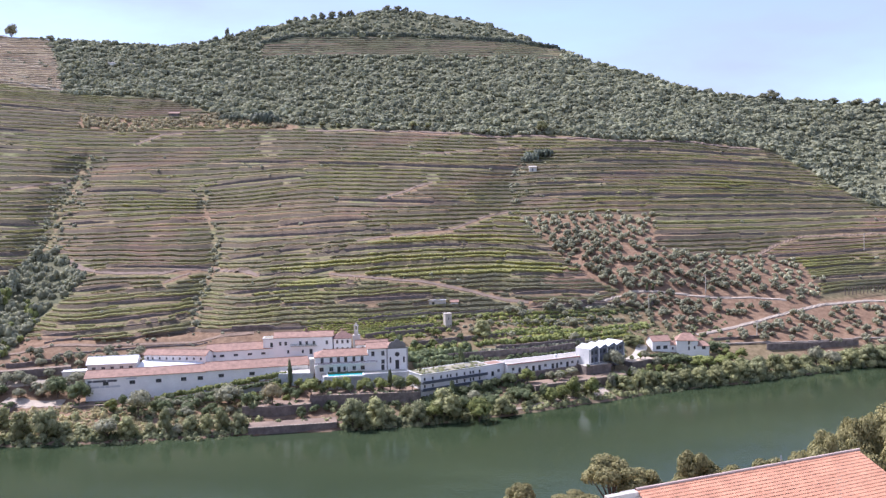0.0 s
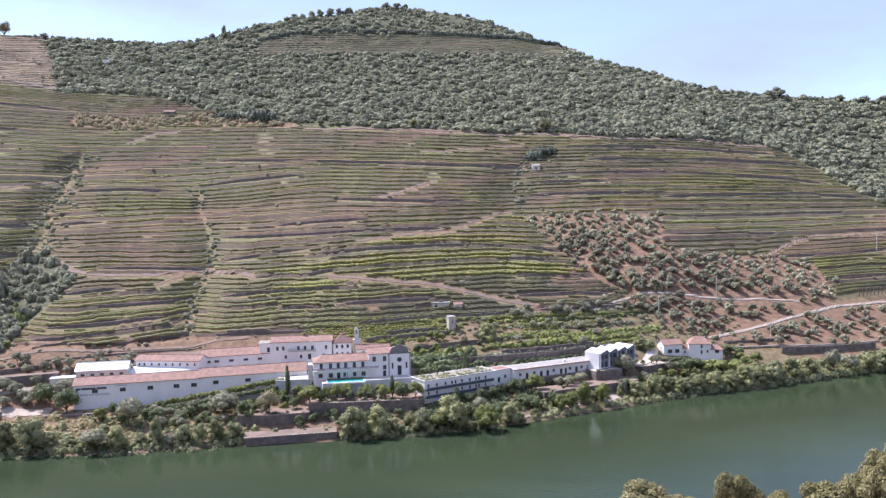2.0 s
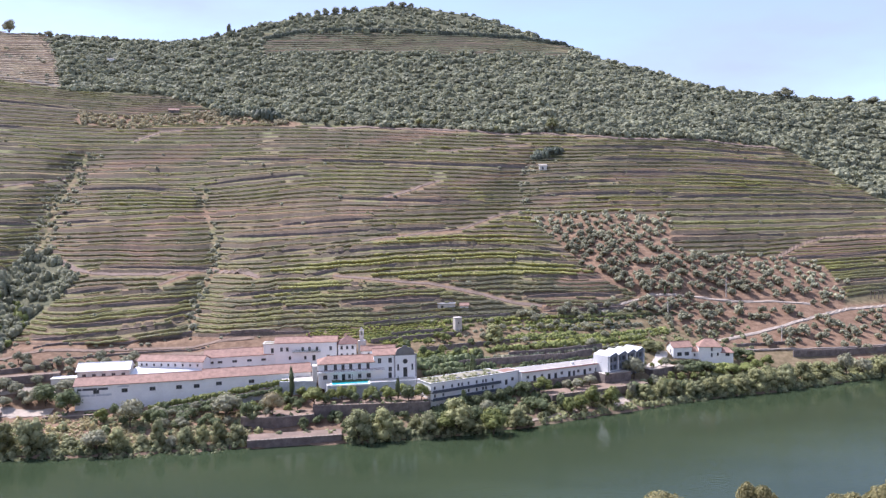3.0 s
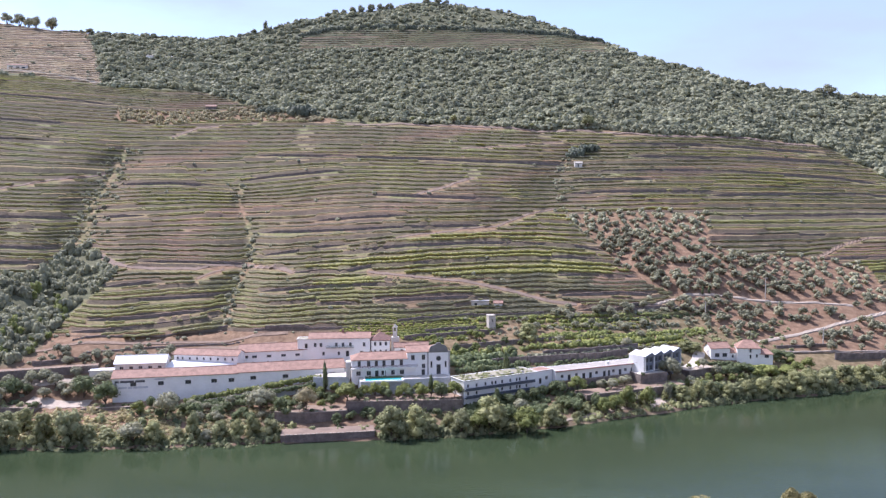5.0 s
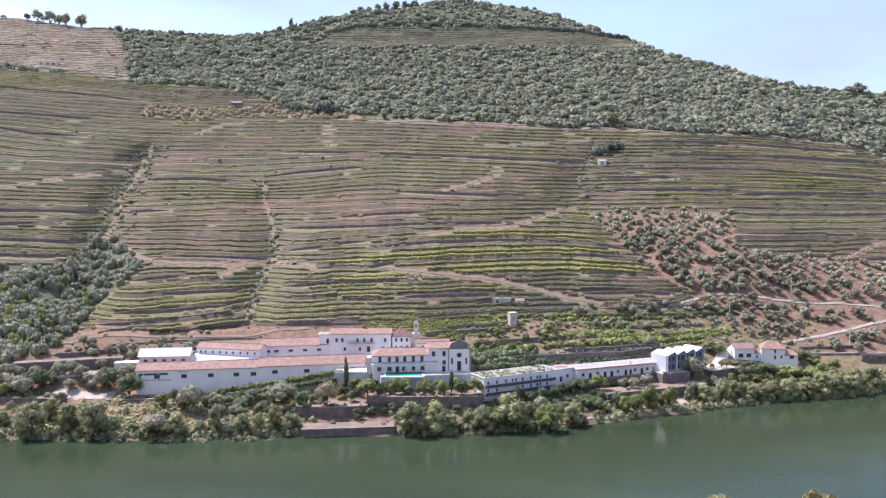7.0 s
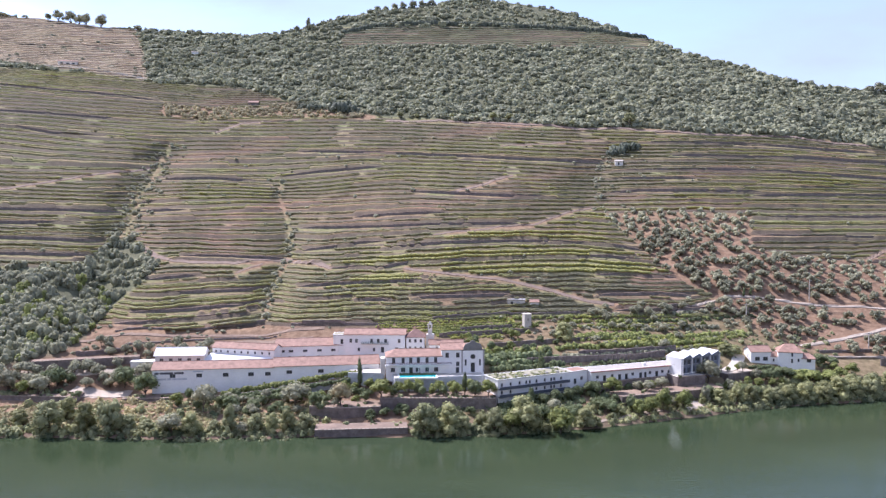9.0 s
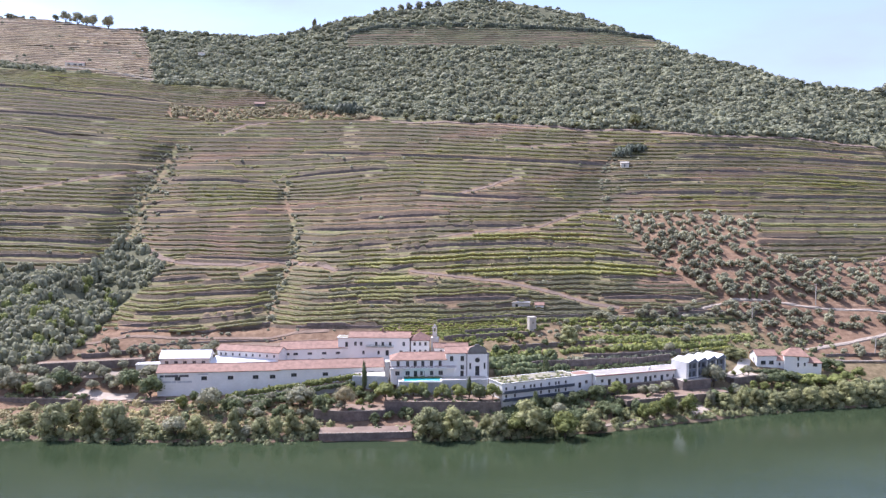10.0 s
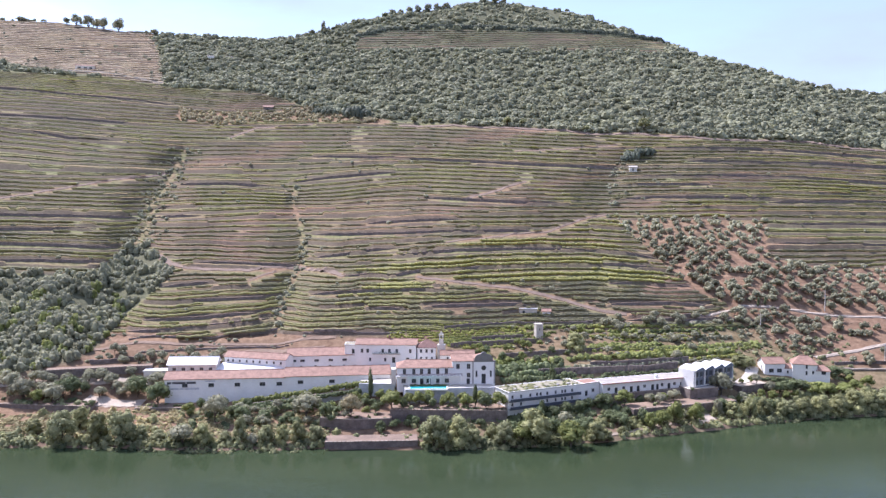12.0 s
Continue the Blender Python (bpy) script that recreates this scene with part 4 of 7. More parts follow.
platform([(-68.5, 267.0), (-37, 273.0)], 8, 2.7, 4.5, "low stone quay wall at the water's edge with bare earth on top", M_STONE, M_SOIL, "quay")
platform([(-75, 284.5), (-63, 283), (-49, 287)], 9, 6.3, 4.5, "stone-walled garden terrace with bare reddish earth", M_STONE, M_EARTH)
platform([(-50, 291), (-7, 295.2)], 11, 8.4, 6.5, "long stone retaining wall with an earth walk and clipped trees", M_STONE, M_EARTH)
platform([(-150, 291), (-131, 294)], 10, 5.6, 5, "dark stone wall and yard below the white warehouse", M_STONE, M_EARTH)
platform([(-203, 285), (-166, 285.5)], 8, 7.2, 5, "rough stone wall holding an orchard strip", M_STONE, M_EARTH)
platform([(40.5, 308.5), (83, 328)], 9, 6.9, 5, "stone-walled terrace of bare brown earth below the long wing", M_STONE, M_EARTH)
platform([(30.4, 318.4), (67.4, 336.8)], 1.6, 9.7, 5, "dark stone plinth wall under the long wing", M_STONE, M_EARTH)
platform([(65, 328.5), (77, 333.5)], 12, 10.6, 5, "stone plinth wall under the modern annex", M_STONE, M_STONE_L)
platform([(88, 341), (101, 349)], 12, 9.6, 4, "stone wall and pale gravel path beside the white house", M_STONE, M_TRACK)
platform([(-194, 303), (-156, 318)], 5, 16.6, 4, "long dark stone wall along the estate road", M_STONE, M_EARTH)
platform([(-46, 301), (-32.5, 305), (-12.3, 309.5)], 26, 13.6, 6.5, "whitewashed terrace wall carrying the pool court", M_LIME, M_STONE_L, "pool_terrace")
platform([(-66, 309.5), (-52, 311)], 22, 13.4, 5, "pale court wall at the end of the warehouse", M_LIME, M_STONE_L, "pool_terrace")

ribbon("estate_road", [(-215, 296), (-193, 301), (-168, 309), (-150, 313)], 4, 0.25, M_TRACK, "pale unpaved estate road below a stone wall")
ribbon("estate_road", [(-172, 297), (-160, 297), (-150, 299)], 9, 0.3, M_TRACK, "wide pale earth yard beside the warehouse trees")
ribbon("track", places([(-30, 20), (-28.1, 21.3), (-24.6, 21.7), (-19.8, 21), (-16.4, 22.6), (-13.7, 24)]), 1.8, 0.3, M_EARTH, "pale unpaved track along the foot of the vines")
ribbon("track", places([(-24, 17), (-19, 19), (-14.5, 20.5)]), 3, 0.3, M_EARTH, "pale unpaved track above the sheds")
ribbon("track", places(SLANT_LINE), 2.2, 0.2, M_SOIL, "reddish track cut slantwise across the terraces")
ribbon("track", places(SPUR_LINE), 3, 0.2, M_SOIL, "reddish track between vine terraces")
ribbon("track", places(RAMP_LINE), 1.3, 0.15, M_EARTH, "short pale ramp between terraces")
ribbon("track", places(CLIMB_LINE), 1.5, 0.15, M_SOIL, "grey track climbing the vine slope")
ribbon("track", places(RED_RAMP), 2.4, 0.2, M_SOIL, "bare reddish ramp among the vines")
ribbon("track", places(LEFT_LINE), 1.8, 0.2, M_SOIL, "faint track slanting up the shaded side valley")
ribbon("track", places(SCRUB_LINE), 2.4, 0.2, M_SOIL, "reddish path climbing to the dry bushes")
ribbon("track", places(UPPER_LINE), 1.6, 0.2, M_SOIL, "faint reddish path between upper terraces")
ribbon("track", places(ROAD_LINE), 1.8, 0.4, M_TRACK, "pale dirt road climbing through olives")
ribbon("track", places([(19.8, 11.2), (21.2, 10.6), (25.9, 9.2), (29.1, 8.9), (34, 8.2)]), 0.7, 0.9, M_COPE, "pale low wall line along the railway bank")
ribbon("track", places(GROVE_PATH), 1.3, 0.4, M_TRACK, "pale path through the olive grove")
ribbon("track", places(CURVE_LINE), 2.0, 0.2, M_EARTH, "reddish track curving below upper vines")
ribbon("track", places(EDGE_LINE), 3.2, 0.5, M_SOIL, "reddish track between woodland and vines")
ribbon("track", [(88, 347), (92, 352), (96, 358), (99, 366)], 4.5, 0.3, M_ROAD, "pale gravel drive to the white house")
ribbon("beach", [(62, 313.5), (67, 316), (72, 318.5)], 5, 0.35, M_TRACK, "small sandy landing at the water's edge", "beach")
ribbon("shore_path", [(24, 289.5), (40, 299.5), (52, 307.5), (62, 314), (76, 320.5), (90, 326)], 1.8, 0.3, M_SAND, "pale sandy strip along the water's edge", "path")

def terrace_wall(line, seed):
    """A long dry-stone wall that holds up a vine block: uneven face, worn top of flat stones."""
    r = random.Random(seed)
    pts = []
    for (a0, z0), (a1, z1) in zip(line, line[1:]):
        m = max(1, int((a1 - a0) / 0.3))
        pts += [(a0 + (a1 - a0) * i / m, z0 + (z1 - z0) * i / m) for i in range(m)]
    pts.append(line[-1])
    d0 = float(dist_at(*pts[0]))
    ox, oy, oz = d0 * math.sin(radians(pts[0][0])), d0 * math.cos(radians(pts[0][0])), pts[0][1]
    root = thing("terrace_wall", pose(ox, oy, oz), "long dark dry-stone wall holding up a vine terrace", "wall", kind="structure")
    face, top, ff, tf = [], [], [], []
    full = float(np.interp(oz, [35, 70, 110], [1.5, 1.7, 1.9]))
    for i, (a, z) in enumerate(pts):
        end = min(1.0, 0.25 + min(i, len(pts) - 1 - i) / 5)
        d, h = float(dist_at(a, z)), full * end * r.uniform(0.85, 1.1)
        sn_, cs_ = math.sin(radians(a)), math.cos(radians(a))
        for dd, zz_ in ((-0.8, z - 1.6), (-0.55 + r.uniform(-0.06, 0.06), z - 0.3), (-0.4, z - 0.3 + h)):
            face.append(((d + dd) * sn_ - ox, (d + dd) * cs_ - oy, zz_ - oz))
        for dd, zz_ in ((-0.48, z - 0.3 + h), (-0.46, z - 0.3 + h + 0.14), (0.3, z - 0.3 + h + 0.17), (2.2, z - 0.9 + h)):
            top.append(((d + dd) * sn_ - ox, (d + dd) * cs_ - oy, zz_ - oz))
        if i:
            ff += [(3 * i - 3 + k, 3 * i + k, 3 * i + k + 1, 3 * i + k - 2) for k in (0, 1)]
            tf += [(4 * i - 4 + k, 4 * i + k, 4 * i + k + 1, 4 * i + k - 3) for k in (0, 1, 2)]
    child("face", mesh_of("face", face, ff, M_STONE), root)
    child("capping", mesh_of("capping", top, tf, M_SOIL), root, "strip of trodden earth and flat stones")


for i, line in enumerate(MAIN_WALLS):
    terrace_wall(line, 700 + i)

# ---------------------------------------------------------------- buildings
def wall_panel(bm, w, h, holes, thick, m):
    """A wall w wide and h high in the plane y = 0, with openings cut through it, placed by m."""
    xs = sorted({0, w, *[v for o in holes for v in o[:2]]})
    zs = sorted({0, h, *[v for o in holes for v in o[2:]]})
    def is_hole(x, z):
        return any(a < x < b and c < z < d for a, b, c, d in holes)
    def quad(*pts):
        bm.faces.new([bm.verts.new(m @ Vector(p)) for p in pts])
    for a, b in zip(xs, xs[1:]):
        for c, d in zip(zs, zs[1:]):
            if not is_hole((a + b) / 2, (c + d) / 2):
                quad((a, 0, c), (b, 0, c), (b, 0, d), (a, 0, d))
                quad((b, thick, c), (a, thick, c), (a, thick, d), (b, thick, d))
    for a, b, c, d in holes:
        quad((a, 0, c), (a, thick, c), (a, thick, d), (a, 0, d))
        quad((b, thick, c), (b, 0, c), (b, 0, d), (b, thick, d))
        quad((a, 0, d), (a, thick, d), (b, thick, d), (b, 0, d))
        quad((a, thick, c), (a, 0, c), (b, 0, c), (b, thick, c))


def opening(root, m, a, b, c, d, kind="window", frame_mat=None, thick=0.35):
    """A window (frame, pane, sill) or door filling a hole in a wall whose frame of reference is m."""
    frame_mat = frame_mat or M_FRAME
    bm = bmesh.new()
    t = 0.09
    for x0, x1, z0, z1 in ((a, b, d - t, d), (a, b, c, c + t), (a, a + t, c + t, d - t), (b - t, b, c + t, d - t)):
        add_box(bm, x0, x1, 0.14, 0.24, z0, z1)
    if b - a > 1.0 and kind == "window":
        add_box(bm, (a + b) / 2 - 0.04, (a + b) / 2 + 0.04, 0.15, 0.23, c + t, d - t)
    bmesh.ops.transform(bm, matrix=m, verts=bm.verts)
    ob = part(kind, bm, frame_mat, root)
    bm = box(a + t, b - t, 0.19, 0.22, c + t, d - t)
    bmesh.ops.transform(bm, matrix=m, verts=bm.verts)
    part("pane" if kind == "window" else "panel", bm, M_GLASS, ob)
    if kind == "window":
        bm = box(a - 0.1, b + 0.1, -0.08, 0.1, c - 0.1, c)
        bmesh.ops.transform(bm, matrix=m, verts=bm.verts)
        part("sill", bm, M_STONE_L, ob)
    return ob


def gable_roof(w, dep, z, rise, over, hip_l=0.0, hip_r=0.0, thick=0.22):
    """A double-pitched roof with its ridge along x; hip_l and hip_r pull the ridge's ends in."""
    bm = bmesh.new()
    k = rise / (dep / 2)
    def ring(dz):
        o = over
        c = [(-o, -o, z - k * o + dz), (w + o, -o, z - k * o + dz), (w + o, dep + o, z - k * o + dz), (-o, dep + o, z - k * o + dz)]
        r = [(-o + hip_l, dep / 2, z + rise + dz), (w + o - hip_r, dep / 2, z + rise + dz)]
        return [bm.verts.new(p) for p in c + r]
    a, b = ring(0), ring(thick)
    for s, rev in ((b, False), (a, True)):
        for f in ((0, 1, 5, 4), (2, 3, 4, 5), (1, 2, 5), (3, 0, 4)):
            if len(f) == 3 and not (hip_l if f == (3, 0, 4) else hip_r):
                continue
            v = [s[i] for i in f]
            bm.faces.new(v[::-1] if rev else v)
    edges = [(0, 1), (2, 3)] + ([(3, 0)] if hip_l else [(3, 4), (4, 0)]) + ([(1, 2)] if hip_r else [(1, 5), (5, 2)])
    for i, j in edges:
        bm.faces.new([a[i], a[j], b[j], b[i]])
    return bm


def ridge_cap(w, dep, z, rise, over, hip_l=0.0, hip_r=0.0):
    bm = bmesh.new()
    x = -over + hip_l
    while x < w + over - hip_r - 0.3:
        tube(bm, (x, dep / 2, z + rise + 0.2), (x + 0.52, dep / 2, z + rise + 0.23), 0.2, 0.16, 6)
        x += 0.5
    return bm


def building(name, corner, yaw, w, dep, base, eave, label, front=(), left=(), doors=(), wall=None, roof="gable", rise=2.5, roof_mat=None, over=0.4, hip=(0.0, 0.0), category="building", frame_mat=None, foot=3.0, roof_name="roof"):
    """A house from its near left corner: walls with cut openings, windows, doors and a roof."""
    wall = wall or M_WHITE
    roof_mat = roof_mat or M_TILE
    root = thing(name, pose(corner[0], corner[1], base, 0, 0, yaw), label, category)
    h = eave - base
    bm = bmesh.new()
    lift = lambda o: (o[0], o[1], o[2] + foot, o[3] + foot)
    drop = Matrix.Translation((0, 0, -foot))
    wall_panel(bm, w, h + foot, [lift(o) for o in (*front, *doors)], 0.35, drop)
    side = drop @ Matrix.Translation((0, dep, 0)) @ Matrix.Rotation(radians(-90), 4, "Z")
    wall_panel(bm, dep, h + foot, [lift(o) for o in left], 0.35, side)
    wall_panel(bm, dep, h + foot, [], 0.35, drop @ Matrix.Translation((w, 0, 0)) @ Matrix.Rotation(radians(90), 4, "Z"))
    wall_panel(bm, w, h + foot, [], 0.35, drop @ Matrix.Translation((w, dep, 0)) @ Matrix.Rotation(radians(180), 4, "Z"))
    if roof == "gable":
        for x, hp in ((0, hip[0]), (w, hip[1])):
            if not hp:
                v = [bm.verts.new(p) for p in ((x, 0, h), (x, dep, h), (x, dep / 2, h + rise))]
                bm.faces.new(v if x else v[::-1])
    part("wall", bm, wall, root)
    if roof == "gable":
        part(roof_name, gable_roof(w, dep, h, rise, over, *hip), roof_mat, root)
        part("ridge", ridge_cap(w, dep, h, rise, over, *hip), roof_mat, root)
    elif roof == "flat":
        part(roof_name, box(-0.25, w + 0.25, -0.25, dep + 0.25, h - 0.05, h + 0.18, 0.03), roof_mat, root)
        bm = bmesh.new()
        for x0, x1, y0, y1 in ((-0.3, w + 0.3, -0.3, 0.05), (-0.3, w + 0.3, dep - 0.05, dep + 0.3), (-0.3, 0.05, 0.05, dep - 0.05), (w - 0.05, w + 0.3, 0.05, dep - 0.05)):
            add_box(bm, x0, x1, y0, y1, h + 0.1, h + 0.28)
        part("parapet", bm, wall, root)
    I = Matrix.Identity(4)
    for o in front:
        opening(root, I, *o, frame_mat=frame_mat)
    for o in doors:
        opening(root, I, *o, kind="door", frame_mat=frame_mat)
    sm = Matrix.Translation((0, dep, 0)) @ Matrix.Rotation(radians(-90), 4, "Z")
    for o in left:
        opening(root, sm, *o, frame_mat=frame_mat)
    return root


def bars(root, x, z, lengths, h, material, gap=0.35, y=-0.03):
    """Painted writing too small to read, as plain bars on a wall."""
    for n in lengths:
        part("lettering", box(x, x + n, y, y + 0.02, z, z + h), material, root, "faded painted lettering band")
        x += n + gap


def win_row(xs, z0, w, h):
    return [(x - w / 2, x + w / 2, z0, z0 + h) for x in xs]


# Long warehouse on the river front, in two runs
wh = building("warehouse", (-142, 300), 12.5, 47, 10, 5.5, 15, "long white warehouse with red clay-tile roof above the garden", win_row([7.8, 18, 28.2, 38, 44.6], 6.2, 2.2, 1.5), rise=2.1, category="warehouse", frame_mat=M_GREY)
M_INK = plain("faded_lettering", (0.09, 0.09, 0.10), 0.8, 0.2)
M_INK2 = plain("pale_lettering", (0.50, 0.51, 0.53), 0.8, 0.2)
bars(wh, 1.0, 7.6, [1.6, 5.2, 3.6], 0.85, M_INK)
bars(wh, 15.6, 8.3, [4.0], 0.6, M_INK2)
bars(wh, 2.2, 5.3, [3.2, 1.6, 5.6], 0.75, M_INK2)
wx, wy = -142 + 47 * math.cos(radians(12.5)), 300 + 47 * math.sin(radians(12.5))
building("warehouse", (wx, wy), 14.5, 42, 11, 9, 15.3, "white warehouse run with red clay-tile roof and small windows", win_row([6, 18.5, 37], 3.2, 2.2, 1.4), rise=2.4, category="warehouse", frame_mat=M_GREY)
building("shed", (-146, 311.5), 10, 19.5, 8, 13.6, 18.5, "pale rendered shed with a bright white sheet roof", win_row([2.5, 6.2, 9.8, 13.5, 17.2], 2.2, 1.5, 1.4), wall=M_CREAM, rise=2.3, roof_mat=M_METAL, category="shed", over=0.5)
building("shed", (-157, 312.5), 12, 10, 5, 12.5, 15.2, "small pale shed with a white flat roof", wall=M_CREAM, roof="flat", roof_mat=M_METAL, category="shed")
can = thing("store", pose(-127.5, 313.8, 12), "low wedge-shaped store with a bright white sheet roof between warehouses", "store")
for label, mat, lo, hi, grow in (("wall", M_WHITE, (0, 0, 0, 0), (3.7, 3.9, 4.7, 5.3), 0.0), ("roof", M_METAL, (3.72, 3.92, 4.72, 5.32), (3.95, 4.15, 4.95, 5.55), 0.15)):
    bm = bmesh.new()
    plan = ((0 - grow, 0.0), (27.0 + grow, 5.9), (27.0 + grow, 6.8), (-grow, 10.5))
    v = [bm.verts.new((*p, h)) for p, h in zip(plan, lo)] + [bm.verts.new((*p, h)) for p, h in zip(plan, hi)]
    for f in ((3, 2, 1, 0), (4, 5, 6, 7), (0, 1, 5, 4), (1, 2, 6, 5), (2, 3, 7, 6), (3, 0, 4, 7)):
        bm.faces.new([v[k] for k in f])
    part(label, bm, mat, can, "bright white sheet roof" if label == "roof" else "")
building("store", (-127.0, 324.5), -8.0, 28.0, 7.5, 14, 19.9, "low white store with small windows and red tile roof", win_row([1.6, 3.8, 7.0, 10.2, 13.2, 16.2, 19.4, 22.6, 25.8], 3.9, 0.85, 1.0), rise=1.7, category="store")
building("warehouse", (-100.5, 327.5), 15, 28.5, 11, 14.5, 20.1, "white upper warehouse with red tile roof and wide windows", win_row([2.6, 6.1, 12.0, 18.0, 23.8, 26.6], 3.0, 1.9, 1.0) + win_row([5.5, 11.5, 17.6, 23.5, 27.6], 0.9, 0.9, 0.5), rise=2.2, category="warehouse", frame_mat=M_GREY)
building("annex", (-77.5, 334), 5, 5.4, 6, 18, 24.3, "small white block with a flat roof beside the upper house", doors=[(3.0, 4.2, 2.5, 4.6)], roof="flat", roof_mat=M_FLAT, category="annex")
uh = building("upper_house", (-72, 331), 4.5, 25.5, 9, 16.5, 25.2, "white two-storey house with red tile roof and green balcony", win_row([2.6, 5.0, 11.4, 14.2, 17.3, 23], 5.2, 1.1, 1.7) + win_row([6, 12.4], 1.6, 1.0, 1.5), doors=[(15.3, 16.7, 1.0, 3.4), (21.2, 22.6, 1.0, 3.3)], rise=1.7, category="house")
bm = box(7.2, 18.8, -1.3, -0.01, 4.7, 4.9)
part("balcony", bm, M_STONE_L, uh)
bm = bmesh.new()
add_box(bm, 7.2, 18.8, -1.3, -1.24, 5.75, 5.82)
for i in range(40):
    x = 7.2 + i * 11.54 / 39
    add_box(bm, x, x + 0.05, -1.3, -1.25, 4.9, 5.75)
part("railing", bm, plain("green_rail", (0.10, 0.16, 0.11), 0.6), uh, "dark green railing")
part("chimney", box(13.4, 14.2, 4, 4.7, 9.5, 12.0, 0.04), M_TILE, uh)
building("turret_house", (-46, 333), 5, 7.6, 7, 18.5, 24.4, "small white square house with a dark pyramid roof", win_row([1.5, 3.8, 6.1], 3.4, 1.0, 1.5) + win_row([1.5, 3.8, 6.1], 0.8, 0.9, 0.9), rise=2.6, hip=(4.1, 4.1), roof_mat=plain("dark_tiles", (0.20, 0.11, 0.09), 0.8, 0.3, 0.5, 3), category="house", over=0.5)


def bell_tower(x, y, z):
    root = thing("bell_tower", pose(x, y, z), "slender white chapel bell tower with a pointed cap", "tower")
    part("base", box(-1.6, 1.6, -1.2, 1.6, -4, 4.0, 0.05), M_CREAM, root)
    bm = bmesh.new()
    for a, b in ((-0.85, -0.45), (0.45, 0.85)):
        add_box(bm, a, b, -0.8, 0.8, 6.2, 8.0)
    add_box(bm, -0.85, 0.85, -0.8, 0.8, 4.0, 6.2)
    add_box(bm, -1.0, 1.0, -0.95, 0.95, 8.0, 8.3)
    part("shaft", bm, M_CREAM, root)
    bm = bmesh.new()
    v = [bm.verts.new(p) for p in ((-0.9, -0.85, 8.3), (0.9, -0.85, 8.3), (0.9, 0.85, 8.3), (-0.9, 0.85, 8.3), (0, 0, 9.8))]
    for i in range(4):
        bm.faces.new([v[i], v[(i + 1) % 4], v[4]])
    part("cap", bm, M_STONE_L, root)
    bm = bmesh.new()
    bmesh.ops.create_cone(bm, segments=10, radius1=0.36, radius2=0.18, depth=0.6, matrix=Matrix.Translation((0, 0, 7.2)))
    part("bell", bm, M_GREY, root)


bell_tower(-36.4, 337, 21.0)
building("annex", (-36, 331), 8, 14, 5, 18, 21.6, "low white link building behind the mansion", win_row([3, 7, 11], 1.6, 0.9, 1.1), rise=1.4, category="annex")

M_RUST = plain("red_brown_paint", (0.16, 0.085, 0.07), 0.7, 0.2)
mw = building("mansion", (-50.5, 308.6), 10.5, 21.8, 10, 13.7, 20.4, "white riverside mansion with red hipped tile roof and long balcony", win_row([2.9, 6.6, 9.6, 12.6, 16.0, 19.4], 4.1, 1.25, 2.2) + win_row([2.6, 6.6, 12.4, 16.2, 19.6], 0.6, 1.7, 1.7), doors=[(9.0, 10.4, 0.0, 2.4)], rise=2.0, hip=(4.0, 0.0), category="mansion")
part("balcony", box(-0.6, 25.5, -2.0, -0.01, 3.45, 3.75, 0.04), M_WHITE, mw)
bm = bmesh.new()
add_box(bm, -0.6, 25.5, -1.98, -1.9, 4.55, 4.63)
for i in range(62):
    x = -0.6 + i * 26.0 / 61
    add_box(bm, x, x + 0.16, -1.97, -1.91, 3.75, 4.55)
part("railing", bm, M_RUST, mw, "dark red-brown railing")
for i in range(7):
    x = 0.2 + i * 4.1
    part("pillar", box(x, x + 0.35, -1.95, -1.6, 0, 3.45, 0.03), M_WHITE, mw)
part("dormer", box(-2.2, -0.4, 0.5, 5, 0, 6.0), M_CREAM, mw, "small cream side bay")
building("mansion_wing", (-29.1, 312.6), 11, 8.0, 11, 13.7, 22.8, "tall white mansion wing with red tile roof", win_row([2.2, 6.4], 6.0, 1.4, 2.0) + [(5.7, 7.1, 2.6, 4.4)], doors=[(5.6, 7.0, -0.1, 2.2)], rise=1.6, category="house")


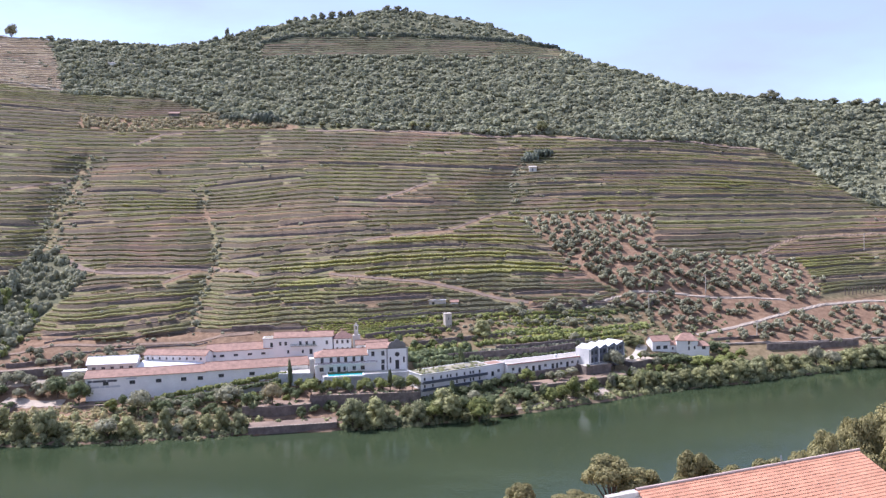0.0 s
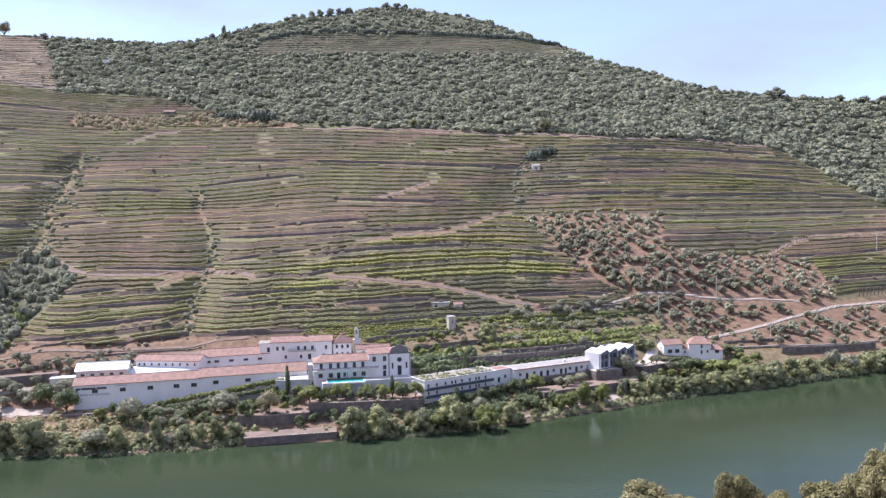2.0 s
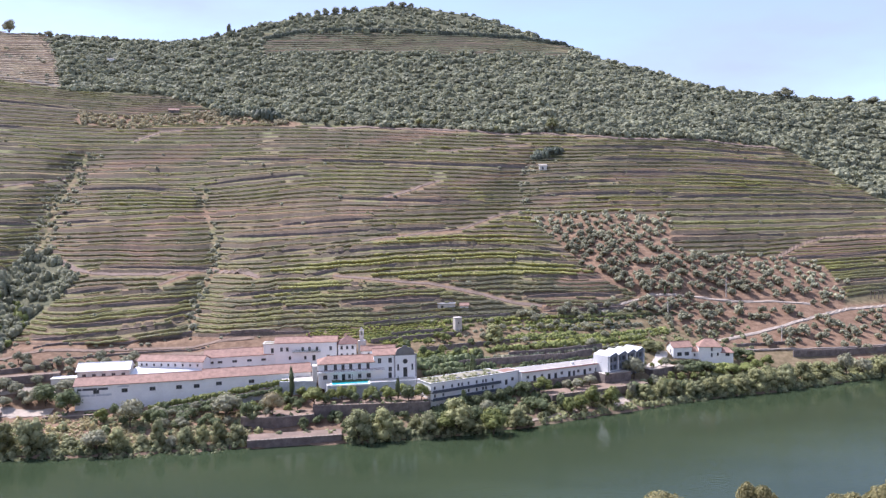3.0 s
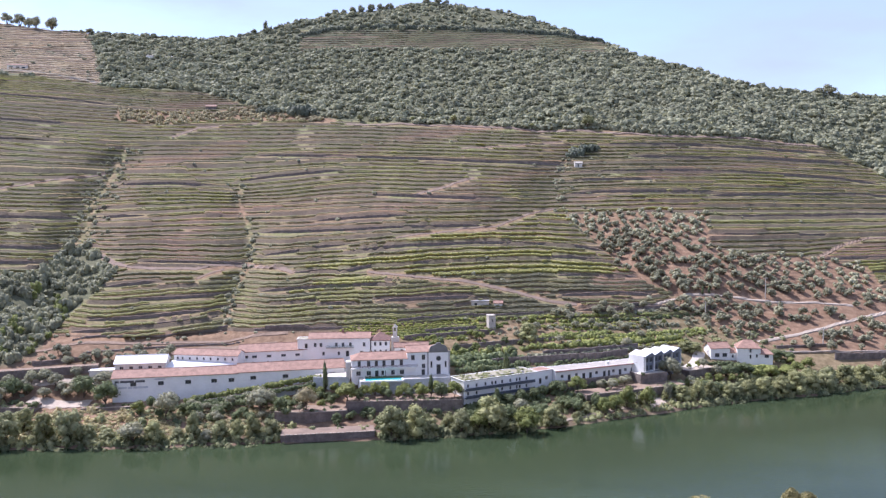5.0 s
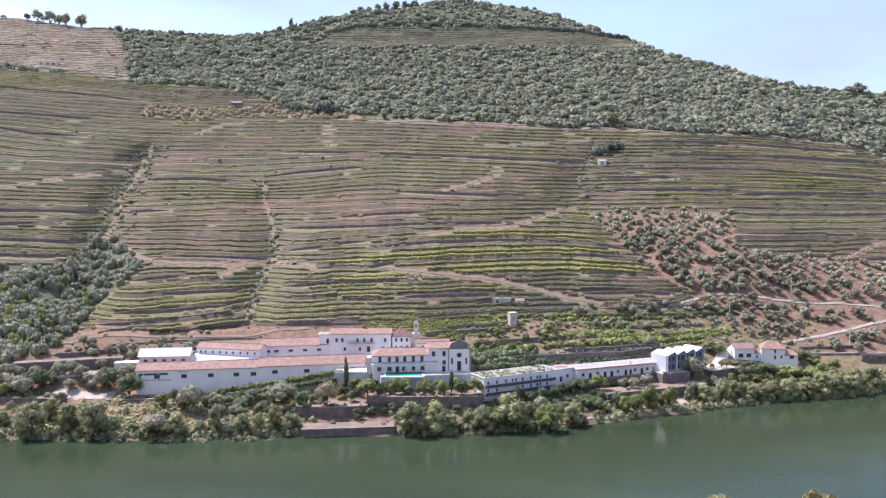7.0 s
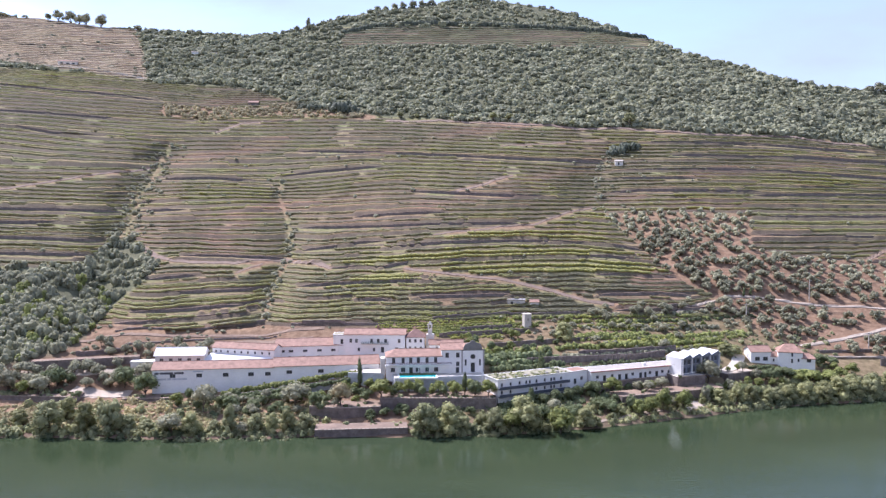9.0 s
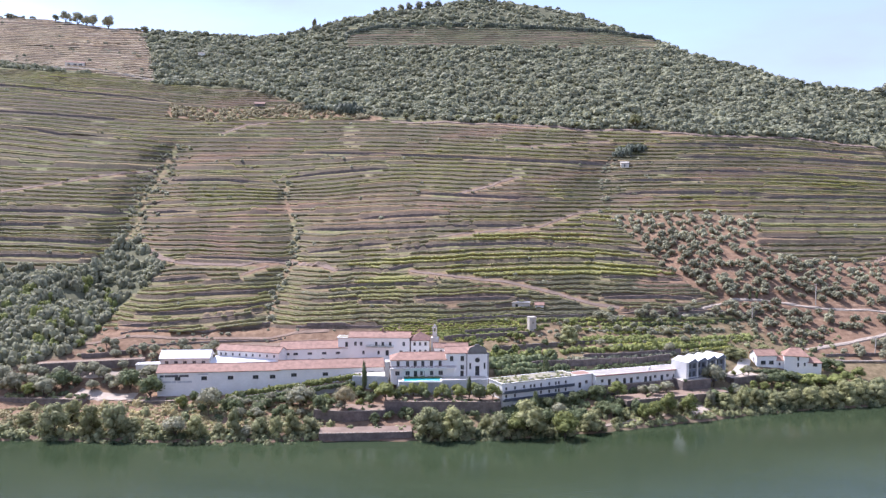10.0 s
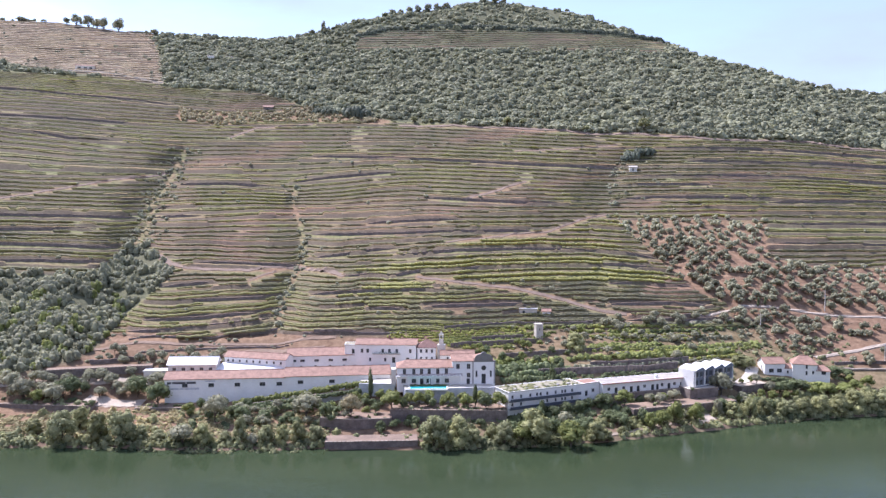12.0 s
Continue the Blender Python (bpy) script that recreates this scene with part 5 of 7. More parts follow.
def chapel(x, y, z, yaw):
    """Small chapel: white front with a curved dark gable, round window and tall door."""
    root = thing("chapel", pose(x, y, z, 0, 0, yaw), "small white chapel with grey stone curved gable and round window", "chapel")
    w, h, dep = 8.9, 8.7, 13
    bm = bmesh.new()
    holes = [(1.2, 2.0, 2.7, 5.2), (6.9, 7.7, 2.7, 5.2), (3.6, 5.3, 0, 3.9)]
    wall_panel(bm, w, h + 2, [(a, b, c + 2, d + 2) for a, b, c, d in holes], 0.4, Matrix.Translation((0, 0, -2)))
    for m in (Matrix.Translation((0, dep, 0)) @ Matrix.Rotation(radians(-90), 4, "Z"), Matrix.Translation((w, 0, 0)) @ Matrix.Rotation(radians(90), 4, "Z")):
        wall_panel(bm, dep, h + 2, [], 0.4, Matrix.Translation((0, 0, -2)) @ m)
    part("wall", bm, M_WHITE, root)
    opening(root, Matrix.Identity(4), *holes[0])
    opening(root, Matrix.Identity(4), *holes[1])
    opening(root, Matrix.Identity(4), *holes[2], kind="door")
    bm = bmesh.new()
    bmesh.ops.create_cone(bm, segments=20, cap_ends=True, radius1=1.05, radius2=1.05, depth=0.1, matrix=Matrix.Translation((4.45, -0.03, 6.3)) @ Matrix.Rotation(radians(90), 4, "X"))
    ring = part("round_window", bm, M_FRAME, root)
    bm = bmesh.new()
    bmesh.ops.create_cone(bm, segments=20, cap_ends=True, radius1=0.85, radius2=0.85, depth=0.1, matrix=Matrix.Translation((4.45, -0.06, 6.3)) @ Matrix.Rotation(radians(90), 4, "X"))
    part("pane", bm, M_GLASS, ring)
    bm = bmesh.new()
    prof = [(-0.3, h), (w + 0.3, h), (w + 0.3, h + 0.4), (w - 0.7, h + 0.5), (w - 0.9, h + 1.5), (w - 1.4, h + 2.5), (w - 2.3, h + 2.95), (w / 2 + 1.2, h + 3.2), (w / 2 + 0.8, h + 3.8), (w / 2, h + 4.0), (w / 2 - 0.8, h + 3.8), (w / 2 - 1.2, h + 3.2), (2.3, h + 2.95), (1.4, h + 2.5), (0.9, h + 1.5), (0.7, h + 0.5), (-0.3, h + 0.4)]
    a, b = [bm.verts.new((p, -0.12, q)) for p, q in prof], [bm.verts.new((p, 0.5, q)) for p, q in prof]
    bm.faces.new(a)
    bm.faces.new(b[::-1])
    for i in range(len(prof)):
        j = (i + 1) % len(prof)
        bm.faces.new([a[i], b[i], b[j], a[j]])
    part("gable", bm, M_SLATE, root, "grey weathered curved gable")
    for x0 in (-0.12, w - 0.48):
        part("pilaster", box(x0, x0 + 0.6, -0.12, 0.1, 0, h, 0.02), M_FRAME, root)
    bm = bmesh.new()
    v = [bm.verts.new(p) for p in ((-0.2, 0.5, h), (w / 2, 0.5, h + 1.0), (w + 0.2, 0.5, h), (-0.2, dep, h), (w / 2, dep, h + 1.0), (w + 0.2, dep, h))]
    for f in ((0, 1, 4, 3), (1, 2, 5, 4), (3, 4, 5), (0, 2, 1)):
        bm.faces.new([v[i] for i in f])
    part("roof", bm, M_TILE, root)


chapel(-21.3, 314.2, 13.7, 11)

# Hotel block below the court: three floors with gallery bands and a flat roof
M_RAIL = plain("blue_grey_rail", (0.075, 0.085, 0.105), 0.6, 0.15)
ho = building("hotel_block", (-6.6, 298.6), 32, 33.7, 10, 5.5, 14.3, "white three-storey guest block with galleries and planted flat roof", win_row([1.8, 5.6, 9.6, 12.6, 14.2, 17.2, 21.0, 24.0, 25.4, 28.6], 6.3, 0.9, 1.25) + win_row([1.8, 5.6, 17.2, 21.0, 24.0, 25.4, 28.6], 3.4, 0.9, 1.25), roof="flat", roof_mat=M_FLAT, category="guest house")
for z in (5.2, 2.3):
    gal = part("gallery", box(0.2, 32, -1.3, -0.005, z, z + 0.3, 0.02), M_RAIL, ho, "grey gallery floor")
    bm = bmesh.new()
    for i in range(21):
        add_box(bm, 0.22 + i * 1.51, 1.68 + i * 1.51, -1.28, -1.2, z + 0.32, z + 1.15)
    part("railing", bm, M_RAIL, gal, "dark blue-grey railing panels")
for i in range(6):
    part("roof_light", box(3 + i * 4.8, 4.4 + i * 4.8, 1.0, 2.0, 8.95, 9.6, 0.05), M_FRAME, ho)
building("link_block", (21.6, 316.8), 36, 8.5, 6, 9, 14.2, "low white link with a red-edged roof", win_row([5.5], 1.6, 1.4, 1.3), doors=[(1.5, 2.9, 0.2, 2.4)], roof="flat", roof_mat=M_TILE, category="annex")
wg = building("long_wing", (29.7, 320), 26.2, 41.5, 8, 9.6, 13.8, "long low white guest wing with flat pale roof and many doors", win_row([3.0, 9.8, 19.5, 27.8, 33.8, 39.5], 1.3, 1.3, 1.2), doors=[(5.6, 7.0, 0, 2.3), (12.6, 14.0, 0, 2.3), (15.8, 17.2, 0, 2.3), (22.6, 24.0, 0, 2.3), (25.0, 26.2, 0, 2.3), (30.4, 31.8, 0, 2.3), (36.4, 37.6, 0, 2.3)], roof="flat", roof_mat=M_WORN, category="guest house")
part("eaves_board", box(-0.4, 41.9, -1.0, -0.31, 4.0, 4.35, 0.02), plain("rust_fascia", (0.34, 0.20, 0.16), 0.8), wg, "rusty red eaves board")
part("chimney", box(26, 27, 2, 3, 4.3, 5.5, 0.04), M_WHITE, wg)


M_ANNEX = plain("grey_blue_render", (0.19, 0.205, 0.24), 0.8, 0.12, 0.3, 2)


def annex_modern(x, y, z, yaw):
    """Two-storey modern block with a saw-tooth white roof and a dark glazed front."""
    w, dep, h = 23.6, 8.0, 6.6
    holes = [(1.0 + i * 5.6 + j * 2.6, 2.7 + i * 5.6 + j * 2.6, c, d) for i in range(4) for j in (0, 1) for c, d in ((0.4, 2.6), (3.7, 5.7))]
    root = building("modern_annex", (x, y), yaw, w, dep, z, z + h, "modern two-storey block with white saw-tooth roof and dark glazing", holes, left=[(3.0, 4.6, 3.5, 5.2)], wall=M_ANNEX, roof="none", category="annex", frame_mat=M_GREY)
    part("side_wall", box(-0.06, -0.004, 0.0, dep, -2.5, h - 0.02), M_WHITE, root, "plain white end wall")
    part("plinth_band", box(0.0, w, -0.06, -0.004, 0.0, 0.18), M_WHITE, root)
    n = 4
    s = w / n
    for i in range(n):
        bm = bmesh.new()
        a, b = i * s, (i + 1) * s
        p = [(a, -0.7, h), (b, -0.7, h), (a + 0.72 * s, -0.7, h + 1.35), (a, dep, h), (b, dep, h), (a + 0.72 * s, dep, h + 1.35)]
        v = [bm.verts.new(q) for q in p]
        for f in ((0, 1, 2), (5, 4, 3), (0, 2, 5, 3), (1, 4, 5, 2), (0, 3, 4, 1)):
            bm.faces.new([v[k] for k in f])
        tri = bmesh.new()
        q = [tri.verts.new(c) for c in ((a + 0.25, -0.72, h + 0.02), (b - 0.1, -0.72, h + 0.02), (a + 0.72 * s, -0.72, h + 1.1), (a + 0.25, -0.76, h + 0.02), (b - 0.1, -0.76, h + 0.02), (a + 0.72 * s, -0.76, h + 1.1))]
        for f in ((3, 4, 5), (2, 1, 0), (0, 1, 4, 3), (1, 2, 5, 4), (2, 0, 3, 5)):
            tri.faces.new([q[k] for k in f])
        part("gable_panel", tri, M_ANNEX, root, "grey triangular panel under the roof")
        part("saw_tooth_roof", bm, M_METAL, root, "white sheet saw-tooth roof")
    part("canopy_fascia", box(0, w, -0.75, -0.01, h - 0.35, h - 0.01, 0.02), M_GREY, root)
    for i in range(5):
        part("fin", box(0.2 + i * 5.7, 0.42 + i * 5.7, -0.7, -0.01, 0, h - 0.36, 0.02), M_WHITE, root)


annex_modern(67.0, 331.6, 11, 38.5)

building("white_house", (102.6, 361.0), 10, 9.0, 7, 10.4, 15.6, "white farmhouse block with red tile gable roof", win_row([3.0, 6.6], 1.2, 2.2, 1.7), left=[(3.6, 4.4, 2.2, 3.8)], rise=2.0, category="house", frame_mat=M_GREY)
building("white_house", (111.2, 362.9), -4, 3.6, 7, 9.8, 13.4, "low link between two farmhouse blocks with red tile roof", [(1.2, 2.0, 1.4, 2.6)], rise=1.3, category="house", frame_mat=M_GREY)
building("white_house", (114.2, 361), -10, 9.8, 9, 9.6, 15.9, "taller white farmhouse block with red hipped tile roof", [(5.2, 6.0, 4.4, 6.2), (5.2, 6.0, 1.6, 3.4), (7.8, 8.6, 2.2, 3.6)], rise=2.8, hip=(3.5, 3.5), category="house", frame_mat=M_GREY)
building("white_house", (123.7, 359.2), -10, 5.2, 8, 9.2, 13.4, "low white side room with red lean-to tile roof", [(1.8, 3.6, 2.6, 4.0)], rise=1.6, hip=(0.0, 2.5), category="house", frame_mat=M_GREY)

# Stand-alone small buildings on the slope
def water_tower(x, y, z):
    root = thing("water_tower", pose(x, y, z, 0, 0, 20), "narrow cream rendered tower among garden terraces", "tower")
    part("shaft", box(-1.65, 1.65, -1.65, 1.65, -2.5, 6.0, 0.06), M_STONE_L, root)
    part("cornice", box(-1.8, 1.8, -1.8, 1.8, 6.0, 6.35, 0.04), M_STONE_L, root)
    part("slit", box(-0.2, 0.2, -1.69, -1.66, 3.2, 4.4), M_GLASS, root)


water_tower(4.7, 369, ground_z(4.7, 369))
hx, hy = 69.7, 592
building("hut", (hx, hy), 5, 5.5, 4, ground_z(hx, hy) + 0.5, ground_z(hx, hy) + 3.4, "small white field hut with a pale roof", wall=M_CREAM, doors=[(2.0, 3.1, 0, 2.0)], rise=0.8, roof_mat=M_STONE_L, category="hut")
building("hut", (-4.5, 387), 2, 8.5, 4, ground_z(-2, 387), ground_z(-2, 387) + 2.6, "low grey stone store beside a track", doors=[(1.5, 2.8, 0, 1.9)], wall=M_STONE_L, roof="flat", roof_mat=M_GREY, category="hut")
building("hut", (6.5, 388), 0, 4, 4, ground_z(8, 388), ground_z(8, 388) + 2.2, "small pale stone hut beside a track", wall=M_CREAM, rise=0.9, category="hut")
hx, hy = at(-18.9, 168)[:2]
building("hut", (hx, hy), 10, 9, 6, ground_z(hx, hy), ground_z(hx, hy) + 3.2, "old stone farm ruin among dry bushes", doors=[(3, 4.5, 0, 2.2)], wall=M_STONE, rise=1.6, category="hut")
hx, hy = at(-22.6, 236)[:2]
building("long_shed", (hx, hy), 20, 26, 6, ground_z(hx, hy) + 1, ground_z(hx, hy) + 4.6, "long pale shed in the hilltop wood", rise=0.9, roof_mat=M_WORN, category="shed")
hx, hy = at(-30.8, 217)[:2]
building("hut", (hx, hy), 20, 18, 5, ground_z(hx, hy), ground_z(hx, hy) + 4, "low stone ruin on the dry field's edge", doors=[(2, 5, 0, 2.6), (8, 11, 0, 2.6), (13, 16, 0, 2.6)], wall=M_CREAM, rise=1.0, category="hut")

# Pool on the court
def pool(x, y, z, yaw):
    root = thing("swimming_pool", pose(x, y, z, 0, 0, yaw), "turquoise swimming pool with white stone rim", "pool")
    bm = bmesh.new()
    for x0, x1, y0, y1 in ((-0.6, 14.6, -0.6, 0), (-0.6, 14.6, 6, 6.6), (-0.6, 0, 0, 6), (14, 14.6, 0, 6)):
        add_box(bm, x0, x1, y0, y1, -0.4, 0.18, 0.03)
    part("rim", bm, M_WHITE, root)
    part("pool_water", box(0, 14, 0, 6, -0.4, 0.08), M_POOL, root, "clear turquoise water")


pool(-44.3, 302.0, 13.62, 8)


def pole(x, y, h, label):
    z = ground_z(x, y)
    root = thing("utility_pole", pose(x, y, z), label, "pole", "poles on the slope")
    bm = bmesh.new()
    tube(bm, (0, 0, -1), (0, 0, h), 0.28, 0.18, 6)
    part("post", bm, M_STONE_L, root)
    part("crossarm", box(-1.2, 1.2, -0.1, 0.1, h - 0.9, h - 0.7), M_STONE_L, root)
    for i in (-1, 0, 1):
        part("insulator", box(i - 0.06, i + 0.06, -0.06, 0.06, h - 0.7, h - 0.4), M_GREY, root)


for az_, z_, h_ in ((19.3, 30, 11), (28.9, 47, 12), (15.5, 23, 9), (22.8, 13, 8)):
    pole(*at(az_, z_)[:2], h_, "tall grey utility pole standing among olives")

# Row of low trellis posts at the right
def trellis(az_, z_, n):
    x, y, _ = at(az_, z_)
    root = thing("pergola", pose(x, y, ground_z(x, y) + 0.4, 0, 0, 22), "dark timber pergola row beside the dirt road", "pergola")
    for i in range(n):
        part("post", box(i * 3.0, i * 3.0 + 0.35, 0, 0.35, -2, 4.2), M_BARK, root)
    part("beam", box(-0.5, n * 3.0 - 2, 0, 0.3, 4.2, 4.5), M_BARK, root)


trellis(28.0, 25, 16)

# ---------------------------------------------------------------- near bank and its house
def near_z(x, y):
    return 49 - 0.40 * (y - 55) - 0.06 * (x - 40) + 1.2 * math.sin(x * 0.11 + y * 0.05) + 0.5 * math.sin(x * 0.31 - y * 0.2)


nx, ny = np.arange(-400, 601, 10.0), np.arange(-300, 191, 6.0)
nv = [(x, y, min(near_z(x, y), 49 + 0.06 * (55 - y)) - (0 if x > -20 else (-20 - x) * 0.02)) for y in ny for x in nx]
nf = [(j * len(nx) + i, j * len(nx) + i + 1, (j + 1) * len(nx) + i + 1, (j + 1) * len(nx) + i) for j in range(len(ny) - 1) for i in range(len(nx) - 1)]
tagged(new("near_bank", mesh_of("near_bank", nv, nf, M_EARTH, True)), "dry earth slope of the nearer river bank", "ground", kind="structure")


def near_house():
    """House below the camera: broad clay-tile slope, ridge tiles, white gable end."""
    p, q = Vector((20.2, 51.07, 56)), Vector((45.4, 61.4, 56))
    d = (q - p).normalized()
    yaw = math.degrees(math.atan2(d.y, d.x))
    w, run, fall = (q - p).length, 13.0, 5.2
    root = thing("near_house", pose(p.x, p.y, p.z, 0, 0, yaw), "house with broad orange clay-tile roof and white gable", "house")
    # tiles: rows of overlapping barrel tiles down the slope
    vs, fs = [], []
    cols, rows = int(w / 0.24), 34
    prof = [(0.0, 0.0), (0.06, 0.055), (0.12, 0.07), (0.18, 0.055)]
    rs = random.Random(3)
    for r in range(rows):
        y0, y1 = -r * run / rows, -(r + 1) * run / rows - 0.06
        z0, z1 = -r * fall / rows + 0.02, -(r + 1) * fall / rows + 0.045
        o = len(vs)
        for c in range(cols):
            j = rs.uniform(-0.012, 0.012)
            for u, h in prof:
                vs.append((c * 0.24 + u, y0, z0 + h + j))
                vs.append((c * 0.24 + u, y1, z1 + h + j))
        m = cols * len(prof)
        for i in range(m - 1):
            fs.append((o + 2 * i, o + 2 * i + 1, o + 2 * i + 3, o + 2 * i + 2))
    tagged(child("tiles", mesh_of("tiles", vs, fs, M_NEARTILE), root, "orange barrel clay tiles"), kind="stuff")
    bm = bmesh.new()
    x = 0.0
    while x < w - 0.3:
        tube(bm, (x, 0.0, 0.06), (x + 0.44, 0.0, 0.09), 0.17, 0.14, 8)
        x += 0.42
    part("ridge", bm, plain("mortared_ridge", (0.58, 0.44, 0.37), 0.9, 0.2, 0.6, 4), root, "row of mortared clay ridge tiles")
    bm = bmesh.new()
    v = [bm.verts.new(c) for c in ((0, 0, -0.05), (w, 0, -0.05), (w, 2.4, -0.9), (0, 2.4, -0.9), (0, 0, -0.3), (w, 0, -0.3), (w, 2.4, -1.15), (0, 2.4, -1.15))]
    for f in ((0, 1, 2, 3), (7, 6, 5, 4), (0, 3, 7, 4), (1, 5, 6, 2), (2, 6, 7, 3)):
        bm.faces.new([v[i] for i in f])
    part("back_slope", bm, M_CEMENT, root, "narrow grey cement slope behind the ridge")
    bm = bmesh.new()
    for a, b in ((0.2, 0.55), (w - 0.55, w - 0.2)):
        v = [bm.verts.new(c) for c in ((a, -run + 0.4, -9), (a, 2.2, -9), (a, 2.2, -1.2), (a, 0, -0.35), (a, -run + 0.4, -fall - 0.25))]
        u = [bm.verts.new((b, t.co.y, t.co.z)) for t in v]
        bm.faces.new(v[::-1])
        bm.faces.new(u)
        for i in range(5):
            bm.faces.new([v[i], v[(i + 1) % 5], u[(i + 1) % 5], u[i]])
    add_box(bm, 0.55, w - 0.55, -run + 0.4, -run + 0.75, -9, -fall - 0.3)
    part("wall", bm, M_WHITE, root)
    bm = bmesh.new()
    add_box(bm, -3.2, 0.0, -0.5, 0.15, -0.45, 0.02, 0.03)
    part("bargeboard", bm, M_STONE_L, root, "pale eaves board at the gable end")
    bm = box(-3.0, 0.15, -4.0, -0.5, -3.5, -0.46, 0.03)
    part("porch", bm, M_WHITE, root)
    part("porch_window", box(-2.6, -1.4, -4.05, -3.99, -2.6, -1.0), M_GLASS, root)
    part("aerial", box(w * 0.62, w * 0.62 + 0.05, -0.05, 0.05, 0.1, 0.9), M_GREY, root)
    return root


M_NEARTILE = plain("orange_clay_tiles", (0.52, 0.255, 0.155), 0.85, 0.22, 0.5, 5, relief=0.3)
near_house()

# ---------------------------------------------------------------- trees
CITRUS = [(-154, 302, 10.3, 9.1), (-144, 298, 9.6, 10.0), (-181, 294, 9.2, 7.7), (-179, 297, 7.9, 7.2), (-175, 299, 5.2, 4.4), (-125, 296, 4.9, 4.1), (-110, 291, 5.2, 5.0), (-106, 288, 5.9, 6.1), (-97, 288, 5.1, 5.8), (-95, 292, 4.7, 4.4), (-98, 304, 3.4, 4.1), (-117, 299, 4.4, 4.6), (-76, 297, 4.7, 4.4), (-56, 293, 4.6, 4.3), (-62, 303, 4.2, 3.9), (-59, 303, 3.7, 3.9), (-56, 303, 3.3, 3.4), (-35, 296, 4.1, 3.8), (-45, 298, 5.0, 3.4), (-27, 297, 4.5, 3.8), (-15, 297, 7.2, 5.7), (-37, 298, 5.0, 3.4)]
CITRUS_B = [(0.2, 296.8, 5.0, 4.6), (5.3, 300, 5.6, 5.4), (10.4, 303.1, 5.0, 5.0), (15.5, 306, 5.6, 5.6), (20.6, 309, 6.0, 5.2), (24, 313, 5.0, 4.5), (1, 295, 6.7, 6.1), (6, 301, 7.8, 2.9), (20, 294, 5.6, 6.1), (10, 290, 6.2, 5.6), (35, 302, 6.5, 6.8), (44, 307, 5.9, 5.4), (30, 316, 6.7, 7.6), (32, 304, 5.6, 5.8), (76, 324, 6.3, 6.6), (108, 348, 6.0, 6.3), (114, 351, 5.5, 7.6), (96, 330, 5.7, 6.0), (93, 334, 4.2, 4.9), (133, 367, 5.8, 7.7), (139, 368, 4.7, 6.2), (105, 347, 5.2, 6.6), (113, 351, 5.8, 7.3)]
GREY = [(-150, 310, 6.2, 8.2), (-182, 289, 7.8, 8.7), (-195, 290, 9.3, 10.5), (-202, 292, 9.7, 8.4), (-194, 301, 5.4, 7.1), (-118, 263, 7.8, 9.3), (-115, 285, 10.6, 9.9), (-103, 294, 3.3, 3.5), (-82, 292, 9.7, 11.2), (-69, 297, 5.8, 4.4), (-91, 304, 4.3, 5.1), (-94, 267, 4.4, 4.6), (14, 297, 5.7, 6.2), (74, 320, 7.0, 3.7), (79, 338, 9.9, 10.4), (58, 325, 4.5, 5.7), (101, 347, 4.1, 4.6), (180, 359, 11.4, 7.3)]
GREY_B = [(190, 363, 8.4, 8.7)]
ORANGES = [(-188, 288, 5.7, 6.0), (-127, 289, 5.3, 5.6), (-60, 295, 4.1, 3.8), (-50, 293, 6.4, 9.0), (-74, 300, 3.3, 3.4), (-66, 303, 3.3, 3.4), (-40, 297, 6.4, 5.2), (-31, 297, 4.5, 3.8), (-22, 298, 5.4, 5.7), (-10, 299, 5.9, 6.7), (-47, 297, 2.7, 3.4), (-1, 280, 7.5, 8.1), (16, 281, 10.8, 10.2), (46, 302, 6.1, 5.4), (51, 305, 7.1, 6.4), (56, 309, 8.6, 6.5), (64, 311, 8.7, 7.1), (38, 315, 5.8, 7.6), (54, 324, 3.5, 4.2), (86, 334, 3.6, 4.9), (119, 349, 4.4, 7.0), (125, 351, 5.0, 7.6)]
ORANGES_B = [(-44, 298.5, 5.0, 5.0), (-37, 300, 5.4, 5.0), (-29, 302, 5.0, 5.2), (-24, 303, 4.6, 4.6), (-17, 304, 5.4, 5.4), (-66, 305.5, 4.6, 4.4), (-62.5, 306, 4.0, 4.0), (-57, 307, 4.6, 4.4), (-53.5, 308, 4.0, 3.8), (132, 353, 5.1, 7.7), (139, 357, 5.2, 7.2), (145, 361, 5.2, 6.1)]
BANK = [(-208, 298, 5.5, 8.1), (-161, 261, 13.0, 11.1), (-140, 263, 14.2, 10.8), (-134, 265, 6.4, 6.2), (-128, 266, 5.0, 6.2), (-180, 261, 3.9, 5.6), (-99, 268, 10.5, 5.5), (-90, 269, 7.6, 6.9), (-73, 272, 7.6, 6.8), (-104, 267, 4.8, 5.5), (-31, 273, 13.1, 10.6), (-18, 278, 6.4, 5.8), (-7, 278, 9.0, 8.1), (104, 330, 6.5, 7.1), (146, 344, 9.0, 8.9), (210, 369, 11.3, 10.4), (217, 370, 12.0, 11.9), (177, 361, 6.9, 7.9), (148, 348, 8.9, 9.4)]
